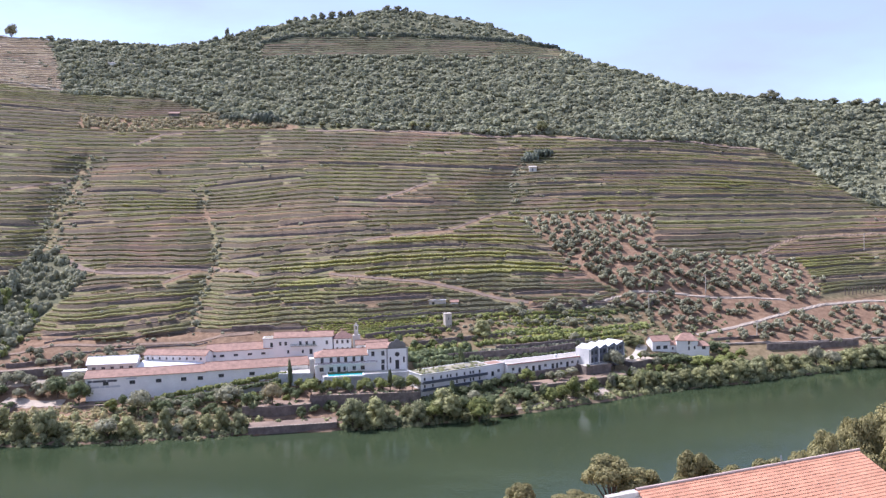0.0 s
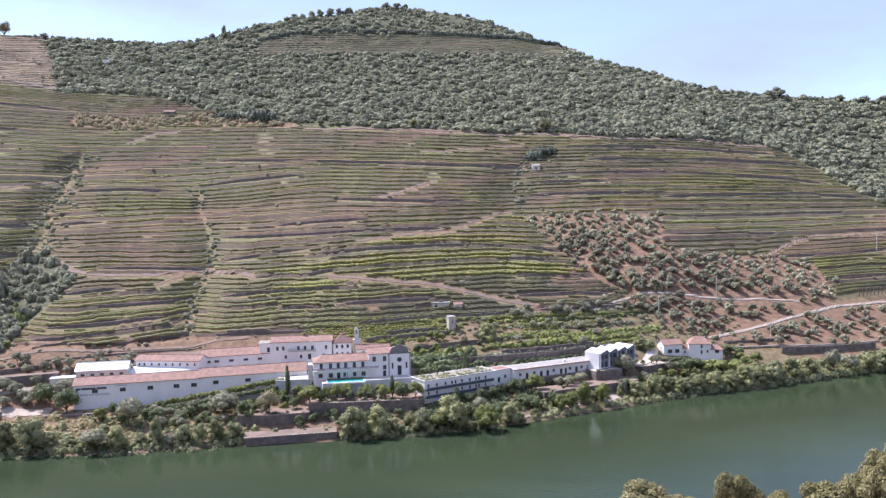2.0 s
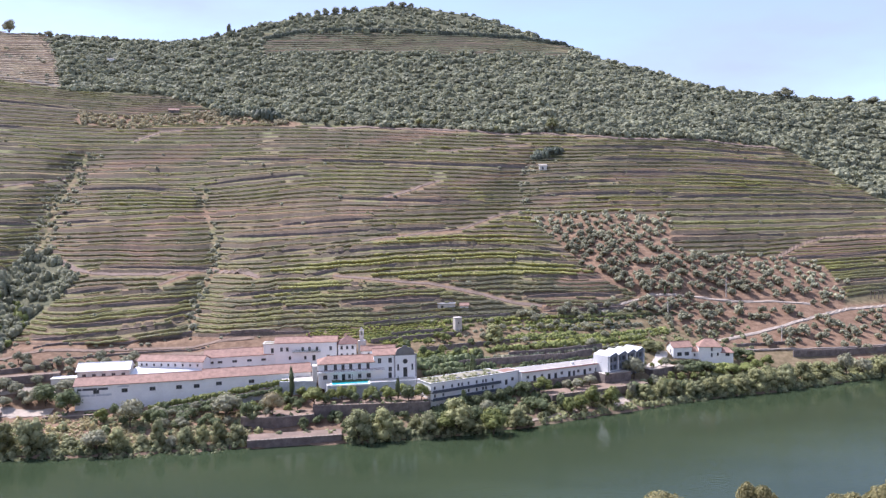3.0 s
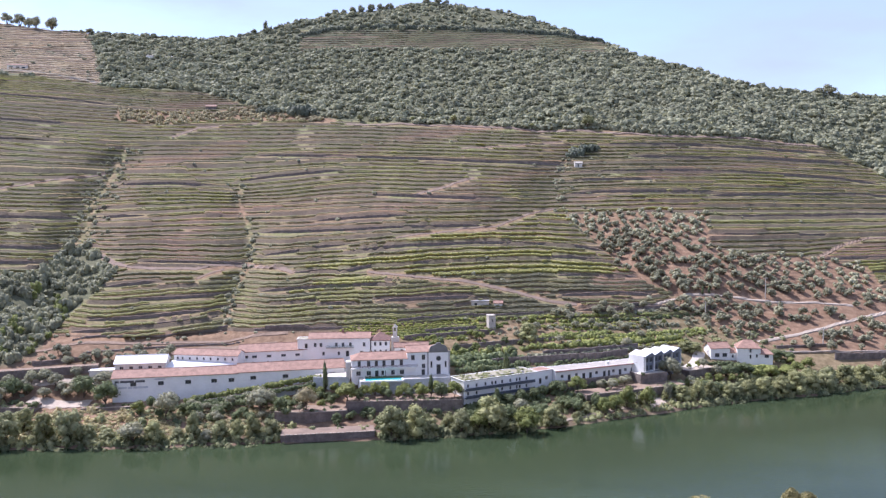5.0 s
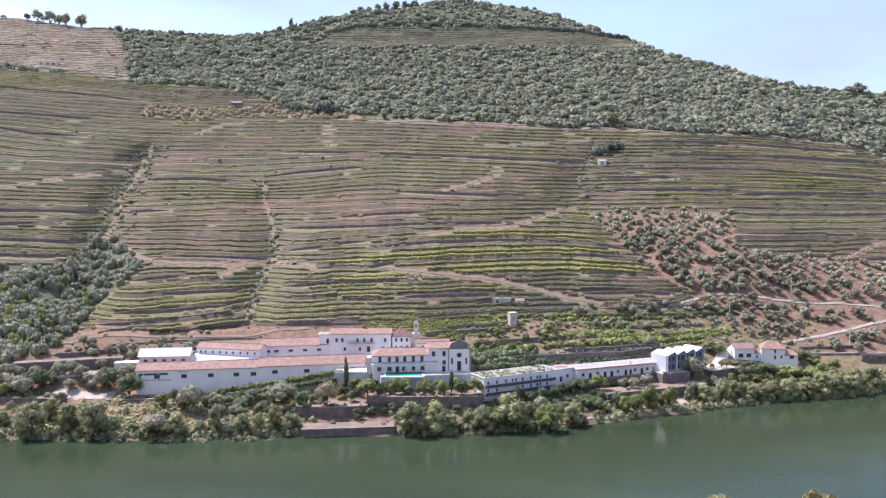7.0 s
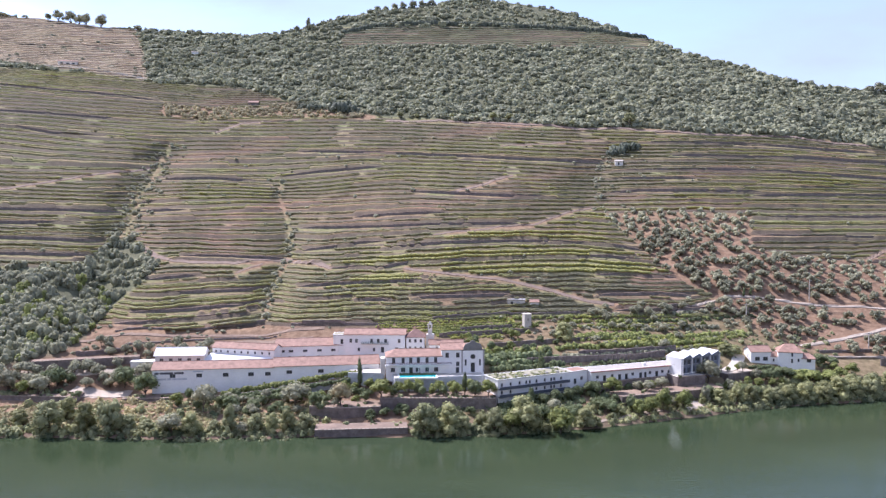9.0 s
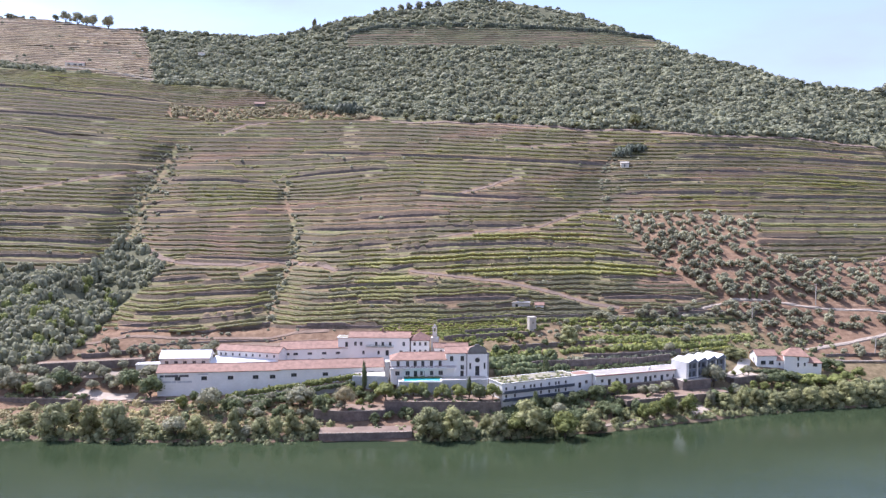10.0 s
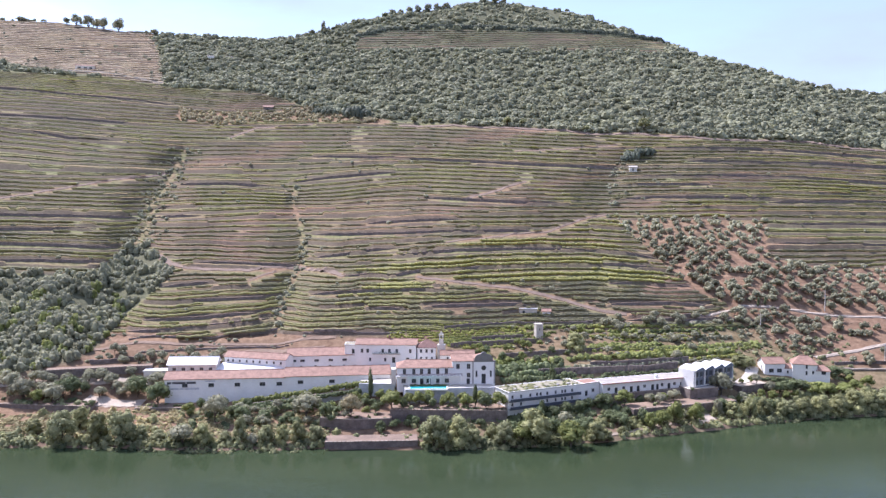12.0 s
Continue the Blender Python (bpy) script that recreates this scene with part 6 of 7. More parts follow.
WILLOW = [(93, 326, 8.0, 6.4), (100, 328, 6.2, 6.5), (110, 332, 8.6, 9.0), (117, 334, 9.0, 9.4), (-149, 263, 11.6, 8.8), (-176, 268, 6.1, 7.7), (-161, 273, 9.2, 7.6), (-111, 264, 8.8, 8.3), (-84, 269, 8.7, 5.9), (-79, 271, 8.7, 5.9), (-23, 276, 11.1, 10.0), (-12, 281, 6.5, 5.9), (3, 282, 13.0, 14.1), (25, 288, 7.7, 8.3), (29, 289, 5.3, 5.1), (39, 301, 4.2, 4.4), (80, 322, 6.3, 7.9), (87, 324, 8.9, 6.4), (125, 337, 8.1, 9.7), (132, 340, 9.4, 10.4), (139, 342, 8.9, 9.9), (96, 365, 5.1, 8.9), (109, 374, 4.1, 9.1), (200, 366, 9.8, 8.9), (167, 355, 8.6, 9.7), (157, 351, 9.1, 10.1)]
WILLOW_B = [(46, 304, 4.2, 4.4), (50, 307, 4.0, 4.0), (56, 310, 4.6, 4.6), (63, 314, 5.0, 5.2), (35, 296, 3.4, 3.6), (26, 291, 4.5, 5.0), (60, 317, 4.0, 4.2), (74, 320.5, 5.2, 5.0), (80, 324, 5.0, 5.6), (86, 327, 4.8, 5.2), (138, 345, 8.8, 9.2), (21, 359, 8.5, 10.1), (93, 365, 5.3, 8.7)]
AUTUMN = [(-64, 287, 7.9, 8.5)]
CYPRESS = [(115.5, 421.7, 5.5, 1.4), (119.1, 422.8, 5.0, 1.4), (10, 324, 9.8, 2.6), (-19, 299, 9, 2.0), (-60.5, 306, 14, 2.2)]


K_CITRUS = [tree_kind("citrus_tree", s, 5, 2.4, 0.1, 650, 0.14, F_DARK, "round dark green orchard tree with a short trunk", group="orchard trees") for s in (1, 2)]
K_ORANGE = [tree_kind("orange_tree", s, 5, 2.4, 0.2, 650, 0.14, F_BRIGHT, "bright green orchard tree on bare earth", group="orchard trees") for s in (3, 4)]
K_GREY = [tree_kind("olive_tree", s, 6, 3.0, 0.24, 750, 0.145, F_OLIVE, "large grey-green olive tree beside a stone terrace", group="garden olive trees") for s in (5, 6)]
K_BANK = [tree_kind("bank_tree", s, 7, 3.2, 0.12, 1000, 0.155, F_BANK, "dense grey-green tree leaning over the river bank", group="bank trees", tall=0.5, lobes=11, lobe=(0.34, 0.56), low=True) for s in (7, 8, 9)]
K_WILLOW = [tree_kind("willow", s, 7, 3.3, 0.12, 1000, 0.155, F_WILLOW, "yellowish green willow at the water's edge", group="bank trees", tall=0.5, lobes=11, lobe=(0.34, 0.56), low=True) for s in (10, 11, 12)]
K_AUTUMN = [tree_kind("shade_tree", 13, 7, 3.8, 0.32, 1000, 0.13, F_AUTUMN, "yellow-brown shade tree with a visible trunk", group="")]
K_CYPRESS = [tree_kind("cypress", 14, 9, 1.0, 0.06, 420, 0.12, F_DARK, "slender dark cypress beside white walls", lobes=12, tall=0.4, stretch=5.0, lobe=(0.45, 0.7))]


def plant_list(kinds, rows, h0, w0, seed):
    rs = random.Random(seed)
    for i, (x, y, h, w) in enumerate(rows):
        plant(kinds[i % len(kinds)], x, y, top_z(x, y) - 0.1, w / (2 * w0) , h / h0, rs.uniform(0, 360))


plant_list(K_CITRUS, CITRUS + CITRUS_B, 5, 2.3, 1)
plant_list(K_ORANGE, ORANGES + ORANGES_B, 5, 2.4, 2)
plant_list(K_GREY, GREY + GREY_B, 6, 3.0, 3)
plant_list(K_BANK, BANK, 7, 3.2, 4)
plant_list(K_WILLOW, WILLOW + WILLOW_B, 7, 3.3, 5)
plant_list(K_AUTUMN, AUTUMN, 7, 3.8, 6)
plant_list(K_CYPRESS, CYPRESS, 9, 1.0, 7)

clump_field("bank_shrubs", scatter(170, 23, -2, 8.5, lambda a: (2.2 + 0 * a, 6.5 + 0 * a), lambda a, z: z > 0, (0.9, 2.2), (0.8, 1.2)), PROTOS, F_DARK, "dark green shrubs on the slope below the guest block", "shrubs")
rs = random.Random(404)
low_plants = []
for x0, x1, y0, y1, n, s0, s1 in ((-67, -37, 275, 281, 18, 0.5, 1.1), (-75, -49, 284.5, 292, 14, 0.4, 1.0), (-50, -7, 292, 300, 30, 0.4, 1.1), (-150, -131, 292, 300, 12, 0.5, 1.2), (-203, -166, 286, 293, 34, 0.6, 1.7), (42, 84, 310, 330, 26, 0.4, 1.0), (-130, -70, 276, 292, 90, 0.6, 1.8)):
    for i in range(n):
        x, y, q = rs.uniform(x0, x1), rs.uniform(y0, y1), rs.uniform(s0, s1)
        low_plants.append((x, y, top_z(x, y) - 0.15, q, q * rs.uniform(0.8, 1.2)))
clump_field("terrace_plants", low_plants[::2], PROTOS, F_BANK, "grey-green shrubs growing on the river terraces", "shrubs")
clump_field("terrace_plants", low_plants[1::2], PROTOS, F_DARK, "dark green shrubs growing on the river terraces", "shrubs")
right_bank = scatter(330, 29, 13, 37, lambda a: (1.6 + 0 * a, 5.6 + 0 * a), lambda a, z: z > 0, (1.0, 2.6), (0.8, 1.2))
clump_field("bank_thicket", right_bank[::2], TUFTS, F_WILLOW, "yellow-green thicket on the bank below the farmhouse", "thicket")
clump_field("bank_thicket", right_bank[1::2], TUFTS, F_BANK, "grey-green bushes on the bank below the farmhouse", "thicket")
shore = scatter(860, 37, -37, 37, lambda a: (-0.5 + 0 * a, 1.1 + 0 * a), lambda a, z: ((a < -14.2) | (a > -7.2)) & ((a < 4) | (a > 15.5)), (0.8, 2.0), (0.8, 1.3))
clump_field("shore_scrub", shore[::2], TUFTS, F_BANK, "dense grey-green scrub overhanging the river's edge", "bushes")
clump_field("shore_scrub", shore[1::2], TUFTS, F_DARK, "dark scrub overhanging the river's edge", "bushes")
strand = scatter(56, 43, 4, 16, lambda a: (1.2 + 0 * a, 3.2 + 0 * a), lambda a, z: z > 0, (1.1, 2.3), (0.9, 1.3))
clump_field("strand_shrubs", strand[::2], TUFTS, F_WILLOW, "yellow-green shrubs along the sandy water's edge", "bushes")
yard = scatter(230, 39, 9, 21, lambda a: (8.5 + 0 * a, 21 + 0 * a), lambda a, z: z > 0, (0.6, 1.6), (0.8, 1.2))
yard = [q for q in yard if not any(math.hypot(q[0] - b[0], q[1] - b[1]) < b[2] for b in ((75, 341, 13), (48, 332, 14), (36, 326, 10), (60, 338, 12), (108, 365, 8), (122, 364, 10), (96, 352, 8), (98, 360, 6)))]
clump_field("yard_shrubs", yard, PROTOS, F_BANK, "grey-green shrubs on the slope around the farmhouse", "shrubs")
# Orchard rows in the lower garden and dense planting below the court
rs = random.Random(303)
for a0, a1, z0, z1, n, kinds, size in ((-23.5, -13, 2.6, 6.2, 46, K_CITRUS, (0.55, 0.95)), (-22, -12, 2.2, 7, 22, K_GREY, (0.45, 0.8)), (-11, -3, 2.0, 5.0, 18, K_CITRUS, (0.5, 0.9)), (-34, -27, 7, 13, 26, K_GREY, (0.6, 1.0)),
                                     (0, 9, 1.6, 6.5, 14, K_CITRUS, (0.55, 1.0)), (8, 17, 2.0, 8, 12, K_GREY, (0.5, 0.9)), (14, 21, 4, 9, 20, K_ORANGE, (0.5, 0.8)), (-4, 3, 15, 20, 16, K_CITRUS, (0.6, 1.0)), (2, 16, 15.5, 26, 26, K_GREY, (0.45, 0.8)), (0, 14, 16, 26, 20, K_ORANGE, (0.4, 0.75)), (-4, 1, 17, 22, 14, K_ORANGE, (0.6, 0.9)), (-30, -19, 15, 19, 20, K_GREY, (0.5, 0.85)), (4, 14, 26, 29, 14, K_GREY, (0.6, 0.9))):
    for i in range(n):
        x, y, g = at(rs.uniform(a0, a1), rs.uniform(z0, z1))
        if any(math.hypot(x - b[0], y - b[1]) < b[2] for b in ((-125, 309, 17), (-100, 318, 18), (-78, 322, 17), (-60, 326, 15), (-85, 338, 16), (-40, 315, 13), (-20, 318, 10), (-1, 305, 9), (13, 312, 9), (28, 324, 8), (40, 330, 9), (54, 336, 9), (75, 341, 12), (108, 362, 11), (122, 361, 11))):
            continue
        s = rs.uniform(*size)
        plant(kinds[i % 2], x, y, top_z(x, y) - 0.1, s, s * rs.uniform(0.85, 1.15), rs.uniform(0, 360))

# Pale trees on the track below the wood
K_EDGE = [tree_kind("edge_tree", 15, 6, 2.8, 0.2, 700, 0.15, F_WILLOW, "pale yellow-green tree on the track below the wood", group="trees below the wood")]
for i, (a, z_, s) in enumerate(((-4.7, 150, 0.9), (-1.8, 148, 1.3), (-0.7, 147.5, 1.1), (3.7, 141.5, 0.9), (7.6, 142, 2.0), (-8.4, 152, 1.0), (-7.2, 151.5, 0.8))):
    x, y, g = at(a, z_)
    plant(K_EDGE[0], x, y, g - 0.2, s, s, 50 * i)
# Olive grove on the slope
K_GROVE = [tree_kind("grove_olive", s, 4.0, 2.5, 0.14, 140, 0.24, F_OLIVE, "small grey-green olive tree on bare reddish slope", group="olive grove", lobes=5) for s in (21, 22, 23)]
rs = random.Random(77)
grove = []
for z_ in np.arange(6, 80, 1.95):
    a = 4.5 + rs.uniform(0, 0.8)
    while a < 38:
        if inside(a, z_, OLIVES) and rs.random() > 0.10 and track_gap(a, z_) > 3.6:
            x, y, _ = at(a + rs.uniform(-0.38, 0.38), z_ + rs.uniform(-1.1, 1.1))
            grove.append((math.hypot(x, y), x, y, rs.uniform(0.75, 1.25)))
        a += (5.3 if z_ > 26 else 5.2) / 450 * 57.3
grove.sort()
for i, (_, x, y, s) in enumerate(grove[:290]):
    plant(K_GROVE[i % 3], x, y, ground_z(x, y) - 0.3, s * 1.0, s * 1.0 * rs.uniform(0.85, 1.1), rs.uniform(0, 360))
if len(grove) > 290:
    clump_field("far_olives", [(x, y, ground_z(x, y) + 0.5, 2.1 * s, 2.3 * s) for _, x, y, s in grove[290:]], TREES, F_OLIVE, "grey-green olive trees higher on the slope", "olive trees")

# Undergrowth along the water, garden hedges, scattered bushes
rs = random.Random(5)
bank = []
for i in range(2000):
    a = rs.uniform(-37, 36)
    z_ = rs.choice((0.2, 0.4, 0.7, 1.2, 2.0, 3.2, 4.5))
    if (-13.5 < a < -7.5 and z_ < 3) or (3.5 < a < 15 and rs.random() < 0.55):
        continue
    if a < -14.5 and z_ > 1.0 and rs.random() < 0.7:
        continue
    x, y, g = at(a, z_)
    s = rs.uniform(0.7, 1.9) * (1.3 if a > 18 or a < -24 else 1.0)
    bank.append((x, y, g - 0.2, s, s * rs.uniform(0.7, 1.2)))
clump_field("bank_scrub", [b for b in bank[::2] if b[0] < -78 and b[2] > 0.7], TUFTS, F_DRYBANK, "straw-coloured weeds and bushes along the waterline", "bushes")
bank = [b for i, b in enumerate(bank) if i % 2 or b[0] >= -78]
clump_field("bank_scrub", bank[::2], TUFTS, F_WILLOW, "tangled yellow-green bushes along the waterline", "bushes")
clump_field("bank_scrub", bank[1::2], TUFTS, F_BANK, "tangled grey-green bushes along the waterline", "bushes")


tufts = scatter(1150, 19, -37, -14, lambda a: (1.0 + 0 * a, 4.6 + 0 * a), lambda a, z: z > 0, (0.8, 1.8), (0.4, 0.75))
clump_field("dry_grass", tufts, TUFTS, F_DRYBANK, "pale dry grass and weeds on the river bank", "grass")
roof_tufts = []
for i in range(64):
    u, v = rs.uniform(1, 32), rs.choice((rs.uniform(0.8, 2.2), rs.uniform(0.8, 2.2), rs.uniform(2.2, 9.2)))
    roof_tufts.append((-7 + u * math.cos(radians(32)) - v * math.sin(radians(32)), 298 + u * math.sin(radians(32)) + v * math.cos(radians(32)), 14.45, rs.uniform(0.4, 1.1), rs.uniform(0.3, 0.8)))
for i in range(14):
    roof_tufts.append((rs.uniform(-10, 4), rs.uniform(306, 310), 13.0, rs.uniform(1.0, 2.0), rs.uniform(1.2, 2.2)))
clump_field("roof_planting", roof_tufts, TUFTS, F_BANK, "low grey-green planting on the flat roof", "plants")


def hedge(name, z_, a0, a1, s, material, label, seed, gap=0.0):
    r = random.Random(seed)
    spots, a = [], a0
    while a < a1:
        x, y, g = at(a, z_ + r.uniform(-0.3, 0.3))
        if r.random() > gap:
            spots.append((x, y, top_z(x, y) - 0.1, s * r.uniform(0.8, 1.2), s * r.uniform(0.9, 1.3)))
        a += s * 1.1 / 370 * 57.3
    if spots:
        clump_field(name, spots, PROTOS, material, label, "hedge")


for i, (z_, a0, a1, s, g) in enumerate(((17.2, -3, 2.5, 1.9, 0.05), (15.6, 3, 13, 1.3, 0.3), (19.8, 4, 13, 1.3, 0.1), (23.0, 3, 13, 1.1, 0.25), (22.9, -6, 0.5, 1.0, 0.1), (23.5, -6, 1.5, 1.0, 0.15), (24.4, -6, 2, 1.0, 0.15), (24.8, 3, 14, 1.2, 0.35), (26.3, -2, 12, 1.2, 0.4), (17.6, 3.1, 13.9, 1.9, 0.0), (20.2, 4.4, 8.8, 1.7, 0.05), (20.9, 4.6, 8.8, 1.5, 0.1), (23.4, 5.9, 8.8, 1.6, 0.1), (15.6, 4.1, 10.7, 1.5, 0.15), (14.9, -2.1, 2.8, 2.2, 0.0), (16.0, -1.8, 2.6, 2.6, 0.05), (13.4, -1.6, 3.4, 1.9, 0.05), (12.4, 0.5, 6, 1.3, 0.2), (13.2, 4, 10.5, 1.1, 0.25), (22.0, 8.6, 15, 1.4, 0.12), (24.6, 8, 16, 1.2, 0.2), (19.6, 9, 15.5, 1.6, 0.05), (27.2, 6, 15.5, 1.5, 0.3), (18.4, 10, 15.5, 1.3, 0.15))):
    hedge("hedge", z_, a0, a1, s, F_DARK if 13 < i < 19 or i == 20 else F_BRIGHT if i not in (1, 3, 13, 19, 22) else F_OLIVE, "dark green shrubbery in the garden" if 13 < i < 19 or i == 20 else "bright green clipped garden hedge on a terrace" if i not in (1, 3, 13, 19, 22) else "grey-green row of low olives on a terrace", 50 + i, g)


def crop_rows(poly, pitch, s, seed, label):
    """Low rows of leafy plants filling a garden field."""
    r = random.Random(seed)
    spots = []
    for z_ in np.arange(min(q[1] for q in poly), max(q[1] for q in poly), pitch):
        a = min(q[0] for q in poly)
        while a < max(q[0] for q in poly):
            zj = z_ + r.uniform(-0.12, 0.12)
            if inside(a, zj, poly) and r.random() > 0.12:
                x, y, g = at(a, zj)
                q = s * r.uniform(0.7, 1.25)
                spots.append((x, y, top_z(x, y) - 0.1, q, q * r.uniform(0.8, 1.2)))
            a += s * 1.15 / 380 * 57.3
    clump_field("crop_rows", spots, PROTOS, F_LIME, label, "vines")


crop_rows([(-9.7, 28.4), (-0.4, 29.4), (-0.1, 23.6), (-5.2, 23.1), (-10.1, 23.9)], 0.8, 0.8, 201, "yellow-green vines in a walled garden field")
crop_rows([(-6.6, 22.8), (-1.2, 22.5), (-0.8, 20.6), (-4.2, 21.1)], 0.8, 0.8, 202, "yellow-green low vines behind the chapel")
crop_rows([(3.2, 26.6), (10.5, 26.4), (12, 22), (9.5, 21), (3.2, 23.4)], 1.3, 1.0, 203, "bright yellow-green rows on the garden terraces")
crop_rows([(6.4, 20.3), (13.8, 18), (15, 15.4), (6.4, 18)], 1.1, 1.1, 204, "bright yellow-green rows above the long wing")


def stone_wall(pairs, h, label, material=None):
    """A low wall of stones following the ground along bearings and heights."""
    pts = [Vector(p) for p in places(pairs)]
    line = []
    for a, b in zip(pts, pts[1:]):
        m = max(1, int((b - a).length / 1.6))
        line += [(a + (b - a) * (i / m), (b - a).normalized()) for i in range(m)]
    r = random.Random(int(h * 100) + len(line))
    x0, y0 = line[0][0]
    root = thing("stone_wall", pose(x0, y0, ground_z(x0, y0)), label, "wall", kind="structure")
    bm = bmesh.new()
    for p, d in line:
        g = min(ground_z(p.x, p.y), ground_z(p.x + d.x * 1.6, p.y + d.y * 1.6)) - ground_z(x0, y0)
        n = Vector((-d.y, d.x)) * 0.3
        q = [p - n, p + d * 1.58 - n, p + d * 1.58 + n, p + n]
        top = g + h + r.uniform(-0.1, 0.1)
        v = [bm.verts.new((c.x - x0, c.y - y0, g - 1.2)) for c in q] + [bm.verts.new((c.x - x0, c.y - y0, top)) for c in q]
        for f in ((4, 5, 6, 7), (0, 1, 5, 4), (1, 2, 6, 5), (2, 3, 7, 6), (3, 0, 4, 7)):
            bm.faces.new([v[j] for j in f])
    part("stones", bm, material or M_STONE, root)


for pairs, h in (([(-6.0, 27.3), (-1, 28), (4.5, 27.6)], 1.6), ([(-5.5, 22.0), (1.0, 22.4)], 1.8), ([(-2.0, 18.6), (2.8, 19.2)], 1.8), ([(4.4, 15.6), (11, 15.8)], 2.4), ([(3.0, 19.6), (9, 20.2)], 1.2), ([(-16, 24.6), (-12, 25.6), (-9, 25.6)], 0.9), ([(-30, 16.4), (-26.5, 17.6)], 1.8), ([(-27, 19.2), (-22, 20.0), (-17, 20.6)], 0.6), ([(-27.6, 23.0), (-22, 23.4), (-17.8, 24.6)], 0.7), ([(8, 27.5), (16, 27)], 1.4), ([(23.5, 8.2), (26, 7.6), (29, 7.2)], 3.0), ([(20, 12.4), (23, 12.2)], 1.2)):
    stone_wall(pairs, h, "dry-stone retaining wall of dark schist on a terrace")
stone_wall([(-31.6, 214), (-29.8, 213), (-27.8, 208), (-24.9, 198)], 1.8, "pale stone wall along the foot of the dry field", M_STONE_L)
stone_wall([(0.8, 14.6), (3.3, 14.4), (6.5, 14.0), (8.1, 13.9), (10.3, 14.4)], 2.6, "dark terrace wall behind the long wing")
stone_wall([(-4, 23.4), (-2.1, 23.4), (-0.3, 23.4)], 1.8, "dark retaining wall beside the water tower")
# Vine pergola climbing beside the warehouse
def row_between(p, q, z0, z1, s, material, name, label, seed):
    r = random.Random(seed)
    n = int(math.dist(p, q) / (s * 0.9))
    spots = [(p[0] + (q[0] - p[0]) * i / n, p[1] + (q[1] - p[1]) * i / n, z0 + (z1 - z0) * i / n, s * r.uniform(0.8, 1.2), s * r.uniform(0.8, 1.15)) for i in range(n + 1)]
    clump_field(name, spots, PROTOS, material, label, "hedge")


def ramp_wall():
    """Grey rendered wall that climbs beside the warehouse, with a coping along its sloping top."""
    p, q, z0, z1 = Vector((-114, 297.6)), Vector((-63, 310.4)), 5.9, 11.6
    yaw = math.atan2(q.y - p.y, q.x - p.x)
    length = (q - p).length
    root = thing("ramp_wall", pose(p.x, p.y, 0, 0, 0, math.degrees(yaw)), "grey-blue rendered ramp wall climbing beside the warehouse", "wall", kind="structure")
    for name, lo, hi, y0, y1, mat in (("wall", (3, 6), (z0, z1), 0, 0.4, M_LIME), ("coping", (z0, z1), (z0 + 0.16, z1 + 0.16), -0.08, 0.48, M_COPE)):
        bm = bmesh.new()
        v = [bm.verts.new(c) for c in ((0, y0, lo[0]), (length, y0, lo[1]), (length, y1, lo[1]), (0, y1, lo[0]), (0, y0, hi[0]), (length, y0, hi[1]), (length, y1, hi[1]), (0, y1, hi[0]))]
        for f in ((3, 2, 1, 0), (4, 5, 6, 7), (0, 1, 5, 4), (1, 2, 6, 5), (2, 3, 7, 6), (3, 0, 4, 7)):
            bm.faces.new([v[k] for k in f])
        part(name, bm, mat, root)


ramp_wall()
row_between((-113, 300), (-64, 312.5), 6.2, 12.6, 1.6, F_BRIGHT, "vine_pergola", "bright green vines trained over a ramp wall", 91)
row_between((-44.5, 307.6), (-31, 309.6), 13.6, 13.6, 0.75, F_DARK, "hedge", "low dark hedge between the pool and the mansion", 96)
row_between((100.5, 356.5), (113, 357.5), 9.3, 9.0, 1.4, F_DARK, "hedge", "dark green hedge below the farmhouse front", 94)
row_between((113, 356), (128, 354), 8.2, 7.6, 1.8, F_BRIGHT, "hedge", "bright green shrubs below the farmhouse front", 95)
row_between((-110, 297), (-66, 308), 5.2, 10.5, 1.3, F_DARK, "hedge", "dark hedge below the vine ramp", 92)
row_between((-120, 296), (-75, 298), 4.5, 7.0, 1.5, F_DARK, "hedge", "dark shrubs in the lower garden", 93)
scr = scatter(420, 9, -36, 16, lambda a: (8 + 0 * a, 25 + 0 * a), lambda a, z: (a < -12) | (a > -2), (0.5, 1.3))
clump_field("garden_shrubs", [s for s in scr if not any(math.hypot(s[0] - b[0], s[1] - b[1]) < b[2] for b in ((-120, 312, 32), (-85, 325, 28), (-60, 335, 18), (-40, 315, 20), (5, 307, 22), (48, 331, 26), (75, 340, 14), (115, 362, 18)))], PROTOS, F_OLIVE, "small grey-green shrubs between buildings and terraces", "shrubs")
gully_spots = []
rs = random.Random(71)
for line, n, near, far in ((STRIPS[0], 150, 0.25, 1.5), (STRIPS[1], 60, 0.12, 0.5), (G_RIGHT[2:], 70, 0.1, 0.7)):
    for i in range(n):
        j = rs.randrange(len(line) - 1)
        f = rs.random()
        a = line[j][0] + (line[j + 1][0] - line[j][0]) * f + rs.choice((-1, 1)) * rs.uniform(near, far) * rs.random() ** 0.6
        z_ = line[j][1] + (line[j + 1][1] - line[j][1]) * f
        x, y, g = at(a, z_)
        q = rs.uniform(0.7, 2.3)
        gully_spots.append((x, y, g - 0.2, q, q * rs.uniform(0.7, 1.2)))
clump_field("gully_scrub", gully_spots, PROTOS, F_OLIVE, "grey scrub along the dry gullies between terraces", "bushes")
